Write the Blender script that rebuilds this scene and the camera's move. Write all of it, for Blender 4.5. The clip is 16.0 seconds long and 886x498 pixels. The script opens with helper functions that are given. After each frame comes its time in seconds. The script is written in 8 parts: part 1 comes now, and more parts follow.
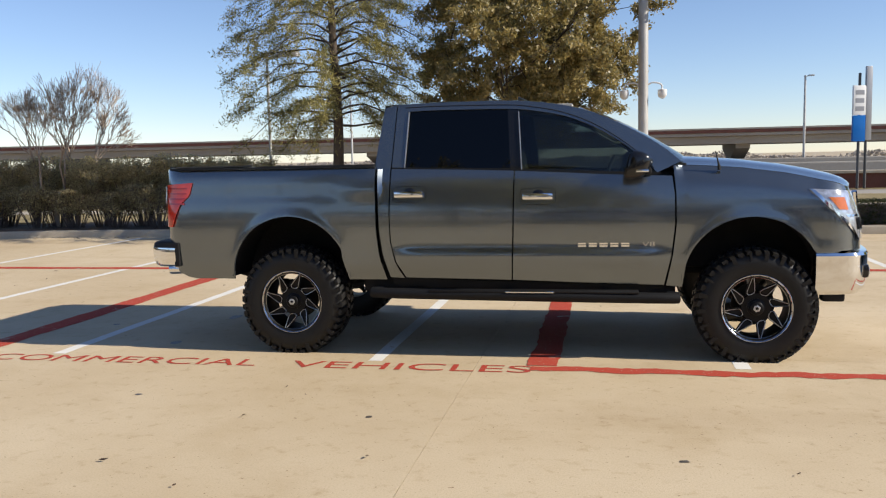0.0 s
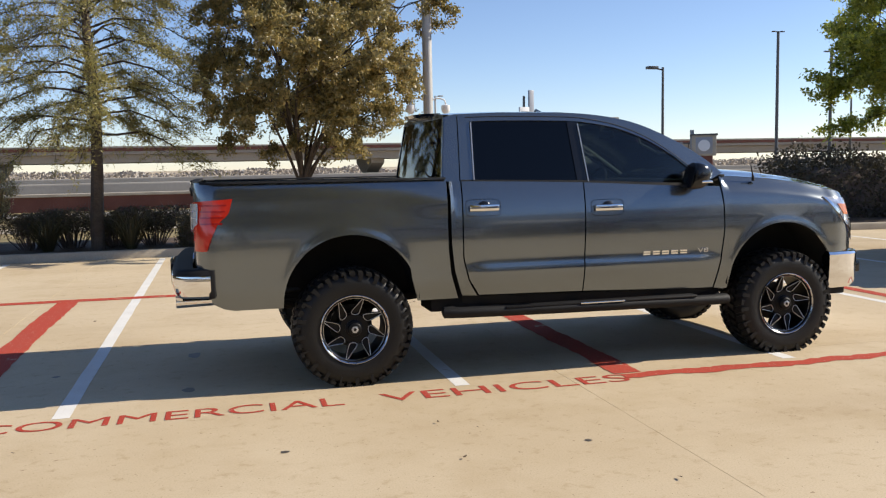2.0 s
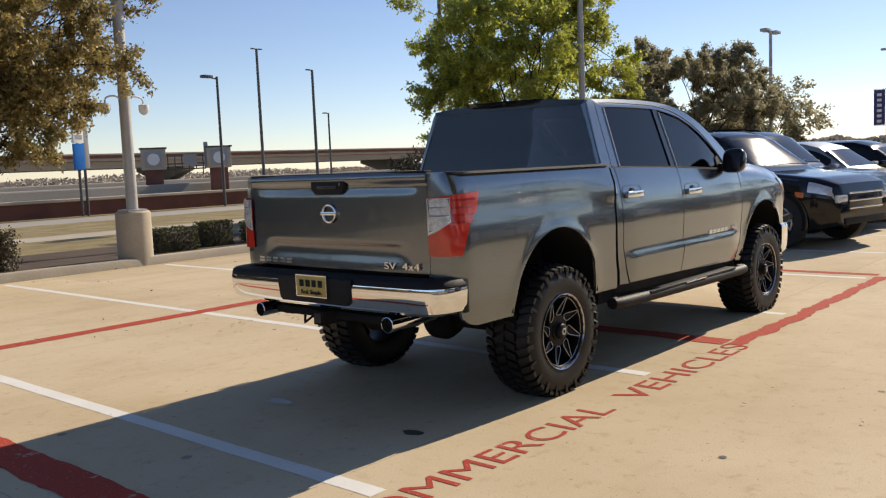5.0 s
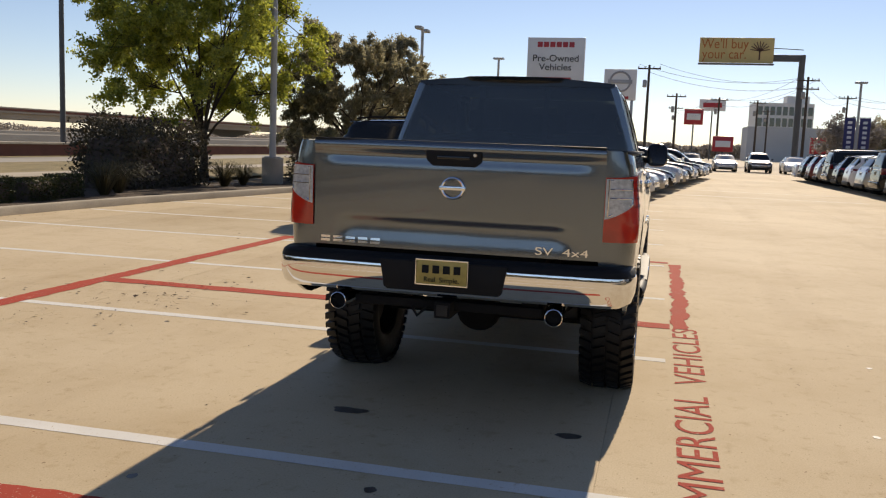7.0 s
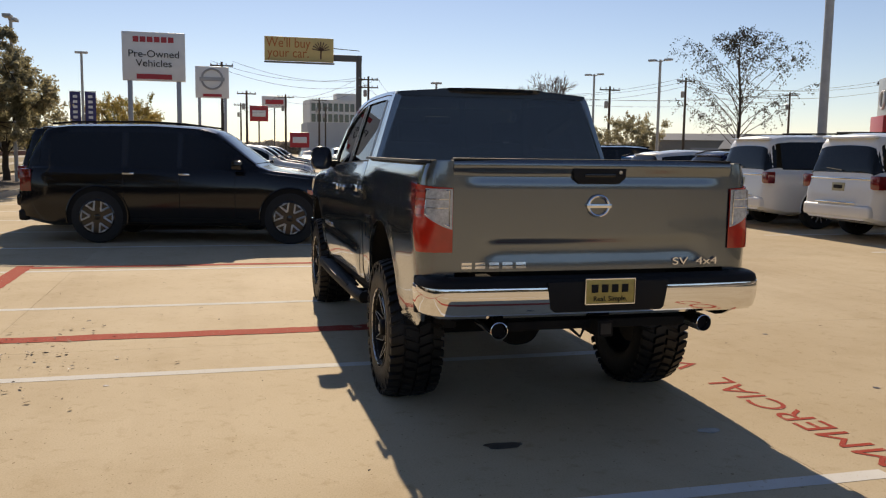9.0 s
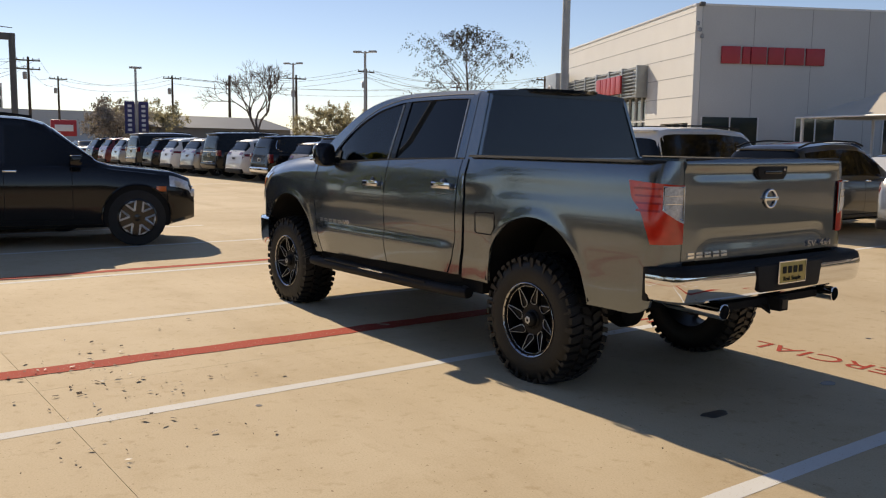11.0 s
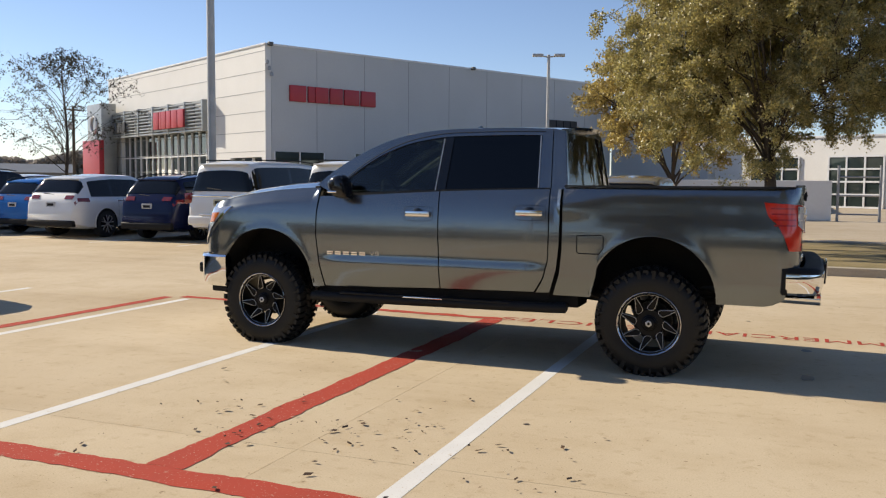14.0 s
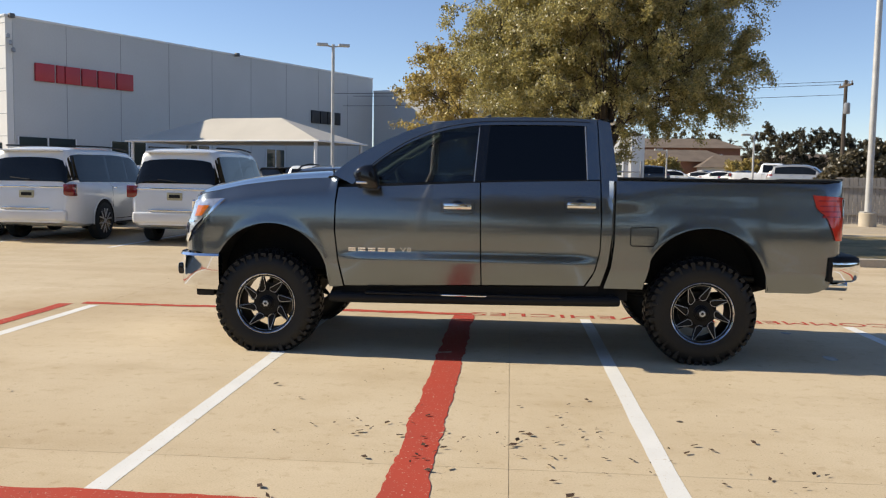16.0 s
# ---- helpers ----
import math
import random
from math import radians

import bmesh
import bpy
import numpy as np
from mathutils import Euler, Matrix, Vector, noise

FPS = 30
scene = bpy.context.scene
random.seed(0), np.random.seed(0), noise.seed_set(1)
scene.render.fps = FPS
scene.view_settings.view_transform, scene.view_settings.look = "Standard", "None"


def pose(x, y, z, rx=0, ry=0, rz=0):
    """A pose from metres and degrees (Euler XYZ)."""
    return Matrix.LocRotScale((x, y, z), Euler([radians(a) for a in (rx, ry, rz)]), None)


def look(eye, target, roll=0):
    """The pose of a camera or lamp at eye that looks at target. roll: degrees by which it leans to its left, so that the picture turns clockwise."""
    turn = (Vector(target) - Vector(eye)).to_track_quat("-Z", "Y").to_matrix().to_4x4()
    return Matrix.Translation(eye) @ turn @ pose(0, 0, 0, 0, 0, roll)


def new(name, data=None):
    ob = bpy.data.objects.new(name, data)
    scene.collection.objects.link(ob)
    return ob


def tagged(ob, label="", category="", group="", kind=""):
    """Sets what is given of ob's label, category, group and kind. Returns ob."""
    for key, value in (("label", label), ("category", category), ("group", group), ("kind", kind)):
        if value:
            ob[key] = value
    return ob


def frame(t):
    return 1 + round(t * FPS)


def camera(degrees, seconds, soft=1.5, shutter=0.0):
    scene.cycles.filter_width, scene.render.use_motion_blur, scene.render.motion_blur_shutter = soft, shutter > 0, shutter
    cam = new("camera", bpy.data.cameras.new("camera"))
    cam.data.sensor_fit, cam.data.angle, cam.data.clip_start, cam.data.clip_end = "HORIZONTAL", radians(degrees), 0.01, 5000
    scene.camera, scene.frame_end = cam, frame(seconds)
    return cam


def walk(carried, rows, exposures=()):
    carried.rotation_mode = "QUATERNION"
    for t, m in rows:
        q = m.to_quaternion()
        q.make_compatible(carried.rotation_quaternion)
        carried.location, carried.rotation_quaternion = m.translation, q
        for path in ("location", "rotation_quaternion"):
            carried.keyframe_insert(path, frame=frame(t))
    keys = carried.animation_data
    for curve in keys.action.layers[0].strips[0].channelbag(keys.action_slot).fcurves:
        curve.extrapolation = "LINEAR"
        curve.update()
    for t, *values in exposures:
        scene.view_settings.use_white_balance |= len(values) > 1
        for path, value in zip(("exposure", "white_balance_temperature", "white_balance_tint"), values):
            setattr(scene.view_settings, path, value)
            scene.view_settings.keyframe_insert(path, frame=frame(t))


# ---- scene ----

cam = camera(53.9, 16.0, 1.2)
PATH = [
    (0, (2.522, -7.601, 1.541), (2.15, -5.646, 1.336), -1.2),
    (0.5, (1.647, -7.579, 1.501), (1.51, -5.593, 1.308), -0.4),
    (1, (0.795, -7.54, 1.58), (0.876, -5.552, 1.374), -0.9),
    (1.5, (-0.061, -7.412, 1.603), (0.227, -5.443, 1.4), -1.0),
    (2, (-0.892, -7.183, 1.593), (-0.403, -5.253, 1.402), -1.1),
    (2.5, (-1.701, -6.838, 1.605), (-1.008, -4.972, 1.407), -1.1),
    (3, (-2.458, -6.406, 1.616), (-1.587, -4.617, 1.423), -1.3),
    (3.5, (-3.189, -5.91, 1.635), (-2.144, -4.215, 1.447), -1.7),
    (3.7, (-3.46, -5.695, 1.649), (-2.343, -4.048, 1.457), -1.9),
    (5.8, (-5.306, -2.979, 1.512), (-3.61, -1.939, 1.305), -0.5),
    (6, (-5.416, -2.678, 1.532), (-3.675, -1.718, 1.319), 0.3),
    (6.5, (-5.597, -1.895, 1.522), (-3.745, -1.178, 1.29), 1.0),
    (7, (-5.669, -1.077, 1.513), (-3.741, -0.604, 1.271), 2.2),
    (7.5, (-5.714, -0.282, 1.529), (-3.742, -0.042, 1.295), 1.7),
    (8, (-5.67, 0.503, 1.531), (-3.682, 0.478, 1.306), 1.2),
    (8.5, (-5.591, 1.245, 1.545), (-3.623, 0.96, 1.328), 1.0),
    (9, (-5.427, 1.995, 1.555), (-3.505, 1.49, 1.331), 0.8),
    (9.5, (-5.232, 2.731, 1.56), (-3.375, 2.026, 1.329), 0.0),
    (9.7, (-5.117, 3.014, 1.59), (-3.289, 2.237, 1.355), -0.0),
    (11.8, (-3.61, 5.921, 1.572), (-2.211, 4.509, 1.347), 1.0),
    (12, (-3.424, 6.168, 1.563), (-2.084, 4.699, 1.345), 1.0),
    (12.5, (-2.888, 6.689, 1.54), (-1.683, 5.103, 1.357), 1.1),
    (13, (-2.315, 7.244, 1.526), (-1.257, 5.554, 1.364), 0.4),
    (13.5, (-1.678, 7.619, 1.513), (-0.775, 5.84, 1.36), 0.6),
    (14, (-1.004, 7.916, 1.518), (-0.265, 6.064, 1.366), 0.5),
    (14.5, (-0.304, 8.082, 1.489), (0.273, 6.174, 1.326), 0.5),
    (15, (0.388, 8.169, 1.489), (0.799, 6.218, 1.325), 1.1),
    (15.5, (1.009, 8.119, 1.478), (1.276, 6.144, 1.316), 1.4),
    (16, (1.575, 8.077, 1.477), (1.726, 6.089, 1.314), 1.0),
]
EXPOSURES = [(0, 0.54, 6700, 9), (3, 0.64, 6850, 10), (5, 0.37, 7300, 11), (6.5, 0.19, 7650, 12), (8, 0.11, 7850, 12), (9, 0.07, 7950, 12), (10.5, 0.16, 7800, 12), (12, 0.25, 7600, 11), (13.5, 0.4, 7200, 10), (16, 0.58, 6900, 8)]
walk(cam, [(t, look(eye, target, roll)) for t, eye, target, roll in PATH], EXPOSURES)

# ---- daylight ----
SUN_TO = Vector((2.46, -0.21, 1.5)).normalized()
world = bpy.data.worlds.new("sky")
scene.world = world
world.use_nodes = True
sky = world.node_tree.nodes.new("ShaderNodeTexSky")
sky.sky_type = "NISHITA"
sky.sun_disc = False
sky.sun_elevation = math.asin(SUN_TO.z)
sky.sun_rotation = math.atan2(SUN_TO.x, SUN_TO.y)
sky.altitude = 200
sky.air_density = 0.85
sky.dust_density = 0.06
sky.ozone_density = 3.0
background = world.node_tree.nodes["Background"]
tint = world.node_tree.nodes.new("ShaderNodeMix")
tint.data_type, tint.blend_type = "RGBA", "MULTIPLY"
tint.inputs["Factor"].default_value = 1.0
tint.inputs["B"].default_value = (1.0, 0.97, 1.06, 1)
world.node_tree.links.new(sky.outputs[0], tint.inputs["A"])
world.node_tree.links.new(tint.outputs["Result"], background.inputs[0])
background.inputs[1].default_value = 0.098
sun = new("sun", bpy.data.lights.new("sun", "SUN"))
sun.data.energy = 4.5
sun.data.angle = radians(0.5)
sun.data.color = (1.0, 0.93, 0.82)
sun.matrix_world = look(SUN_TO * 50, (0, 0, 0))

# ---- materials ----
def material(name, color, rough=0.6, metal=0.0, coat=0.0, coat_rough=0.03, vary=0.0, scale=3.0, fine=0.0, fine_scale=60.0, bump=0.0, bump_scale=80.0, spec=0.5, tone=None, random=0.0):
    """A Principled surface with variation at two scales: broad stains and fine grain, and fine relief."""
    m = bpy.data.materials.new(name)
    m.use_nodes = True
    nt = m.node_tree
    b = nt.nodes["Principled BSDF"]
    b.inputs["Roughness"].default_value = rough
    b.inputs["Metallic"].default_value = metal
    b.inputs["Coat Weight"].default_value = coat
    b.inputs["Coat Roughness"].default_value = coat_rough
    b.inputs["Specular IOR Level"].default_value = spec
    b.inputs["Base Color"].default_value = (*color, 1)
    if not (vary or fine or bump or random):
        return m
    tc = nt.nodes.new("ShaderNodeTexCoord")
    out = None
    col = nt.nodes.new("ShaderNodeRGB")
    col.outputs[0].default_value = (*color, 1)
    out = col.outputs[0]
    for amount, size, detail in ((vary, scale, 5), (fine, fine_scale, 3)):
        if not amount:
            continue
        n = nt.nodes.new("ShaderNodeTexNoise")
        n.inputs["Scale"].default_value = size
        n.inputs["Detail"].default_value = detail
        nt.links.new(tc.outputs["Object"], n.inputs["Vector"])
        r = nt.nodes.new("ShaderNodeMapRange")
        r.inputs["From Min"].default_value, r.inputs["From Max"].default_value = 0.3, 0.7
        nt.links.new(n.outputs["Fac"], r.inputs["Value"])
        mix = nt.nodes.new("ShaderNodeMix")
        mix.data_type, mix.blend_type = "RGBA", "MIX"
        dark = nt.nodes.new("ShaderNodeMix")
        dark.data_type, dark.blend_type = "RGBA", "MULTIPLY"
        dark.inputs["Factor"].default_value = 1.0
        nt.links.new(out, dark.inputs["A"])
        dark.inputs["B"].default_value = (*([1 - amount] * 3 if tone is None or size == fine_scale else tone), 1)
        nt.links.new(r.outputs["Result"], mix.inputs["Factor"])
        nt.links.new(out, mix.inputs["A"])
        nt.links.new(dark.outputs["Result"], mix.inputs["B"])
        out = mix.outputs["Result"]
    if random:
        info = nt.nodes.new("ShaderNodeNewGeometry")
        hsv = nt.nodes.new("ShaderNodeHueSaturation")
        r = nt.nodes.new("ShaderNodeMapRange")
        r.inputs["To Min"].default_value, r.inputs["To Max"].default_value = 1 - random, 1 + random
        nt.links.new(info.outputs["Random Per Island"], r.inputs["Value"])
        nt.links.new(r.outputs["Result"], hsv.inputs["Value"])
        nt.links.new(out, hsv.inputs["Color"])
        out = hsv.outputs["Color"]
    nt.links.new(out, b.inputs["Base Color"])
    if bump:
        n = nt.nodes.new("ShaderNodeTexNoise")
        n.inputs["Scale"].default_value, n.inputs["Detail"].default_value = bump_scale, 4
        nt.links.new(tc.outputs["Object"], n.inputs["Vector"])
        bp = nt.nodes.new("ShaderNodeBump")
        bp.inputs["Strength"].default_value, bp.inputs["Distance"].default_value = bump, 0.01
        nt.links.new(n.outputs["Fac"], bp.inputs["Height"])
        nt.links.new(bp.outputs["Normal"], b.inputs["Normal"])
    return m


def glass_material(name, tint, rough=0.0, index=1.5):
    """Tinted window glass: light passes through it darkened, and it mirrors at grazing angles."""
    m = bpy.data.materials.new(name)
    m.use_nodes = True
    nt = m.node_tree
    nt.nodes.remove(nt.nodes["Principled BSDF"])
    tr = nt.nodes.new("ShaderNodeBsdfTransparent")
    tr.inputs[0].default_value = (*tint, 1)
    gl = nt.nodes.new("ShaderNodeBsdfGlossy")
    gl.inputs["Roughness"].default_value = rough
    fr = nt.nodes.new("ShaderNodeFresnel")
    fr.inputs[0].default_value = index
    mix = nt.nodes.new("ShaderNodeMixShader")
    nt.links.new(fr.outputs[0], mix.inputs[0])
    nt.links.new(tr.outputs[0], mix.inputs[1])
    nt.links.new(gl.outputs[0], mix.inputs[2])
    nt.links.new(mix.outputs[0], nt.nodes["Material Output"].inputs[0])
    return m


# ---- mesh helpers ----
def mesh_object(name, bm, mat, smooth=False, angle=40.0):
    me = bpy.data.meshes.new(name)
    bm.to_mesh(me)
    bm.free()
    if mat is not None:
        for one in mat if isinstance(mat, (list, tuple)) else (mat,):
            me.materials.append(one)
    if smooth:
        me.polygons.foreach_set("use_smooth", [True] * len(me.polygons))
        me.set_sharp_from_angle(angle=radians(angle))
    return new(name, me)


def part(name, bm, mat, parent, label="", smooth=True, angle=40.0):
    ob = mesh_object(name, bm, mat, smooth, angle)
    ob.parent = parent
    return tagged(ob, label) if label else ob


def thing(name, label, category, group="", at=None):
    ob = new(name)
    ob.empty_display_size = 0.2
    if at is not None:
        ob.matrix_world = at
    return tagged(ob, label, category, group)


def add_box(bm, x0, x1, y0, y1, z0, z1, bevel=0.0, m=None, seg=2):
    r = bmesh.ops.create_cube(bm, size=1, matrix=Matrix.Translation(((x0 + x1) / 2, (y0 + y1) / 2, (z0 + z1) / 2)) @ Matrix.Diagonal((abs(x1 - x0), abs(y1 - y0), abs(z1 - z0), 1)))
    vs = r["verts"]
    if bevel:
        es = list({e for v in vs for e in v.link_edges})
        r = bmesh.ops.bevel(bm, geom=es, offset=bevel, segments=seg, profile=0.6, affect="EDGES")
        vs = list({v for f in r["faces"] for v in f.verts} | {v for v in vs if v.is_valid})
    if m is not None:
        bmesh.ops.transform(bm, matrix=m, verts=vs)
    return vs


def box_mesh(*a, **k):
    bm = bmesh.new()
    add_box(bm, *a, **k)
    return bm


def add_tube(bm, points, radii, seg=10, cap=True):
    """A round bar along points; radii one number or one for each point."""
    pts = [Vector(p) for p in points]
    if not isinstance(radii, (list, tuple)):
        radii = [radii] * len(pts)
    radii = [float(r) for r in radii]
    rings = []
    up = Vector((0, 0, 1))
    for i, p in enumerate(pts):
        d = (pts[min(i + 1, len(pts) - 1)] - pts[max(i - 1, 0)]).normalized()
        if abs(d.dot(up)) > 0.95:
            up = Vector((1, 0, 0)) if abs(d.x) < 0.9 else Vector((0, 1, 0))
        a = d.cross(up).normalized()
        b = d.cross(a).normalized()
        rings.append([bm.verts.new(p + radii[i] * (math.cos(2 * math.pi * k / seg) * a + math.sin(2 * math.pi * k / seg) * b)) for k in range(seg)])
    for r0, r1 in zip(rings, rings[1:]):
        for k in range(seg):
            bm.faces.new((r0[k], r0[(k + 1) % seg], r1[(k + 1) % seg], r1[k]))
    if cap:
        bm.faces.new(list(reversed(rings[0])))
        bm.faces.new(rings[-1])
    return rings


def tube_mesh(points, radii, seg=10):
    bm = bmesh.new()
    add_tube(bm, points, radii, seg)
    bmesh.ops.recalc_face_normals(bm, faces=bm.faces)
    return bm


def add_lathe(bm, profile, seg=32, m=None, close=False):
    """Turns a profile of (radius, height) pairs about the z axis, then moves it by m."""
    m = m or Matrix()
    rings = [[bm.verts.new(m @ Vector((r * math.cos(2 * math.pi * k / seg), r * math.sin(2 * math.pi * k / seg), h))) for k in range(seg)] for r, h in profile]
    pairs = list(zip(rings, rings[1:])) + ([(rings[-1], rings[0])] if close else [])
    for r0, r1 in pairs:
        for k in range(seg):
            bm.faces.new((r0[k], r0[(k + 1) % seg], r1[(k + 1) % seg], r1[k]))
    if not close:
        bm.faces.new(list(reversed(rings[0])))
        bm.faces.new(rings[-1])


def lathe_mesh(profile, seg=32, m=None, close=False):
    bm = bmesh.new()
    add_lathe(bm, profile, seg, m, close)
    bmesh.ops.recalc_face_normals(bm, faces=bm.faces)
    return bm


def resample(points, n):
    pts = np.array(points, float)
    s = np.r_[0, np.cumsum(np.linalg.norm(np.diff(pts, axis=0), axis=1))]
    at = np.linspace(0, s[-1], n)
    return np.stack([np.interp(at, s, pts[:, k]) for k in range(pts.shape[1])], 1)


def coons(bottom, top, left, right, n, m):
    """A grid of n x m points that fills four border lines; bottom and top run left to right, left and right run upwards."""
    b = resample(bottom, n) if len(bottom) != n else np.array(bottom, float)
    t = resample(top, n) if len(top) != n else np.array(top, float)
    le, ri = resample(left, m), resample(right, m)
    u, v = np.linspace(0, 1, n)[:, None, None], np.linspace(0, 1, m)[None, :, None]
    return (1 - v) * b[:, None] + v * t[:, None] + (1 - u) * le[None] + u * ri[None] - ((1 - u) * (1 - v) * b[0] + u * (1 - v) * b[-1] + (1 - u) * v * t[0] + u * v * t[-1])


def add_sheet(bm, grid, back):
    """A closed plate: grid of outer places, and the same moved by back (one way, or a grid of ways)."""
    n, m = len(grid), len(grid[0])
    one = [[bm.verts.new(grid[i][j]) for j in range(m)] for i in range(n)]
    two = [[bm.verts.new(Vector(grid[i][j]) + Vector(back)) for j in range(m)] for i in range(n)]
    for i in range(n - 1):
        for j in range(m - 1):
            bm.faces.new((one[i][j], one[i + 1][j], one[i + 1][j + 1], one[i][j + 1]))
            bm.faces.new((two[i][j + 1], two[i + 1][j + 1], two[i + 1][j], two[i][j]))
    for i in range(n - 1):
        bm.faces.new((one[i + 1][0], one[i][0], two[i][0], two[i + 1][0]))
        bm.faces.new((one[i][m - 1], one[i + 1][m - 1], two[i + 1][m - 1], two[i][m - 1]))
    for j in range(m - 1):
        bm.faces.new((one[0][j], one[0][j + 1], two[0][j + 1], two[0][j]))
        bm.faces.new((one[n - 1][j + 1], one[n - 1][j], two[n - 1][j], two[n - 1][j + 1]))


def sheet_mesh(grid, back):
    bm = bmesh.new()
    add_sheet(bm, grid, back)
    bmesh.ops.recalc_face_normals(bm, faces=bm.faces)
    return bm


def add_prism(bm, outline, m, depth):
    """A flat plate with the given outline of (x, y), from z = 0 to depth, moved by m."""
    lo = [bm.verts.new(m @ Vector((x, y, 0))) for x, y in outline]
    hi = [bm.verts.new(m @ Vector((x, y, depth))) for x, y in outline]
    bm.faces.new(list(reversed(lo)))
    bm.faces.new(hi)
    k = len(outline)
    for i in range(k):
        bm.faces.new((lo[i], lo[(i + 1) % k], hi[(i + 1) % k], hi[i]))


def prism_mesh(outline, m, depth, bevel=0.0):
    bm = bmesh.new()
    add_prism(bm, outline, m, depth)
    bmesh.ops.recalc_face_normals(bm, faces=bm.faces)
    if bevel:
        bmesh.ops.bevel(bm, geom=list(bm.edges), offset=bevel, segments=2, profile=0.6, affect="EDGES")
    return bm


def text_mesh(words, size, depth, m, align="CENTER", stretch=1.0, bold=0.0):
    """Letters in the built-in face as a mesh."""
    cu = bpy.data.curves.new("letters", "FONT")
    cu.body, cu.size, cu.extrude, cu.align_x, cu.align_y = words, size, depth / 2, align, "CENTER"
    cu.offset = bold
    ob = bpy.data.objects.new("letters", cu)
    me = bpy.data.meshes.new_from_object(ob)
    bm = bmesh.new()
    bm.from_mesh(me)
    bmesh.ops.transform(bm, matrix=m @ Matrix.Diagonal((stretch, 1, 1, 1)), verts=bm.verts)
    bpy.data.objects.remove(ob)
    bpy.data.curves.remove(cu)
    bpy.data.meshes.remove(me)
    return bm


def add_sweep(bm, path, section, closed_section=True):
    """Sweeps a section of (out, up) pairs along a plan path of (x, y); out is the path's right-hand side."""
    pts = [Vector((p[0], p[1])) for p in path]
    rings = []
    for i, p in enumerate(pts):
        d = (pts[min(i + 1, len(pts) - 1)] - pts[max(i - 1, 0)]).normalized()
        nrm = Vector((d.y, -d.x))
        lift = path[i][2] if len(path[i]) > 2 else 0.0
        rings.append([bm.verts.new((p.x + o * nrm.x, p.y + o * nrm.y, z + lift)) for o, z in section])
    k = len(section)
    for r0, r1 in zip(rings, rings[1:]):
        for j in range(k if closed_section else k - 1):
            bm.faces.new((r0[j], r0[(j + 1) % k], r1[(j + 1) % k], r1[j]))
    if closed_section:
        bm.faces.new(rings[0])
        bm.faces.new(list(reversed(rings[-1])))


def sweep_mesh(path, section, closed_section=True):
    bm = bmesh.new()
    add_sweep(bm, path, section, closed_section)
    bmesh.ops.recalc_face_normals(bm, faces=bm.faces)
    return bm


def smooth_path(points, n):
    """A soft curve through points (Catmull-Rom), n places in each stretch."""
    pts = [np.array(p, float) for p in points]
    pts = [2 * pts[0] - pts[1]] + pts + [2 * pts[-1] - pts[-2]]
    out = []
    for a, b, c, d in zip(pts, pts[1:], pts[2:], pts[3:]):
        for t in np.linspace(0, 1, n, endpoint=False):
            out.append(0.5 * (2 * b + (c - a) * t + (2 * a - 5 * b + 4 * c - d) * t * t + (3 * b - a - 3 * c + d) * t**3))
    out.append(pts[-2])
    return [tuple(p) for p in out]


paint = material("grey_metallic_paint", (0.178, 0.204, 0.224), 0.19, 0.84, coat=1.0, fine=0.12, fine_scale=900, vary=0.05, scale=2.0)
black_plastic = material("black_plastic", (0.009, 0.009, 0.0095), 0.62, spec=0.3, vary=0.3, scale=8, bump=0.15, bump_scale=300)
black_gloss = material("black_gloss", (0.008, 0.008, 0.009), 0.16, coat=0.3, spec=0.4)
chrome = material("chrome", (0.82, 0.82, 0.83), 0.045, 1.0)
satin_metal = material("satin_metal", (0.6, 0.6, 0.61), 0.28, 1.0, fine=0.15, fine_scale=40)
rubber = material("tyre_rubber", (0.0085, 0.0085, 0.0085), 0.5, vary=0.35, scale=5, fine=0.3, fine_scale=60, bump=0.2, bump_scale=120, tone=(1.35, 1.3, 1.25), spec=0.35)
underbody_black = material("underbody", (0.010, 0.0098, 0.0095), 0.85, vary=0.5, scale=6, bump=0.3, bump_scale=40, tone=(1.6, 1.5, 1.4), spec=0.2)
steel_dark = material("dark_steel", (0.06, 0.058, 0.055), 0.5, 0.8, vary=0.4, scale=9)
red_lens = material("red_lens", (0.66, 0.030, 0.014), 0.12, coat=1.0, vary=0.25, scale=14)
red_dark = material("dark_red_lens", (0.36, 0.012, 0.010), 0.15, coat=1.0)
clear_lens = material("clear_lens", (0.55, 0.57, 0.6), 0.15, 0.35, coat=1.0, vary=0.45, scale=22)
amber_lens = material("amber_lens", (0.62, 0.15, 0.012), 0.15, coat=1.0, vary=0.2, scale=20)
headlamp_glass = material("headlamp", (0.75, 0.77, 0.8), 0.1, 0.6, coat=1.0, vary=0.55, scale=26)
rim_black = material("rim_black", (0.006, 0.006, 0.0065), 0.45, spec=0.2)
lip_metal = material("lip_metal", (0.46, 0.47, 0.49), 0.16, 1.0, fine=0.15, fine_scale=60)
milled = material("milled_metal", (0.58, 0.59, 0.60), 0.28, 0.6, fine=0.3, fine_scale=90)
lens_inner = material("lens_inner", (0.74, 0.76, 0.76), 0.12, 0.1, coat=1.0, vary=0.35, scale=45, fine=0.2, fine_scale=120)
dark_glass = glass_material("privacy_glass", (0.018, 0.02, 0.022))
back_glass = glass_material("rear_window_glass", (0.42, 0.43, 0.42), index=1.75)
front_glass = glass_material("tinted_glass", (0.46, 0.5, 0.5), index=1.55)
shield_glass = glass_material("windshield_glass", (0.62, 0.68, 0.64))
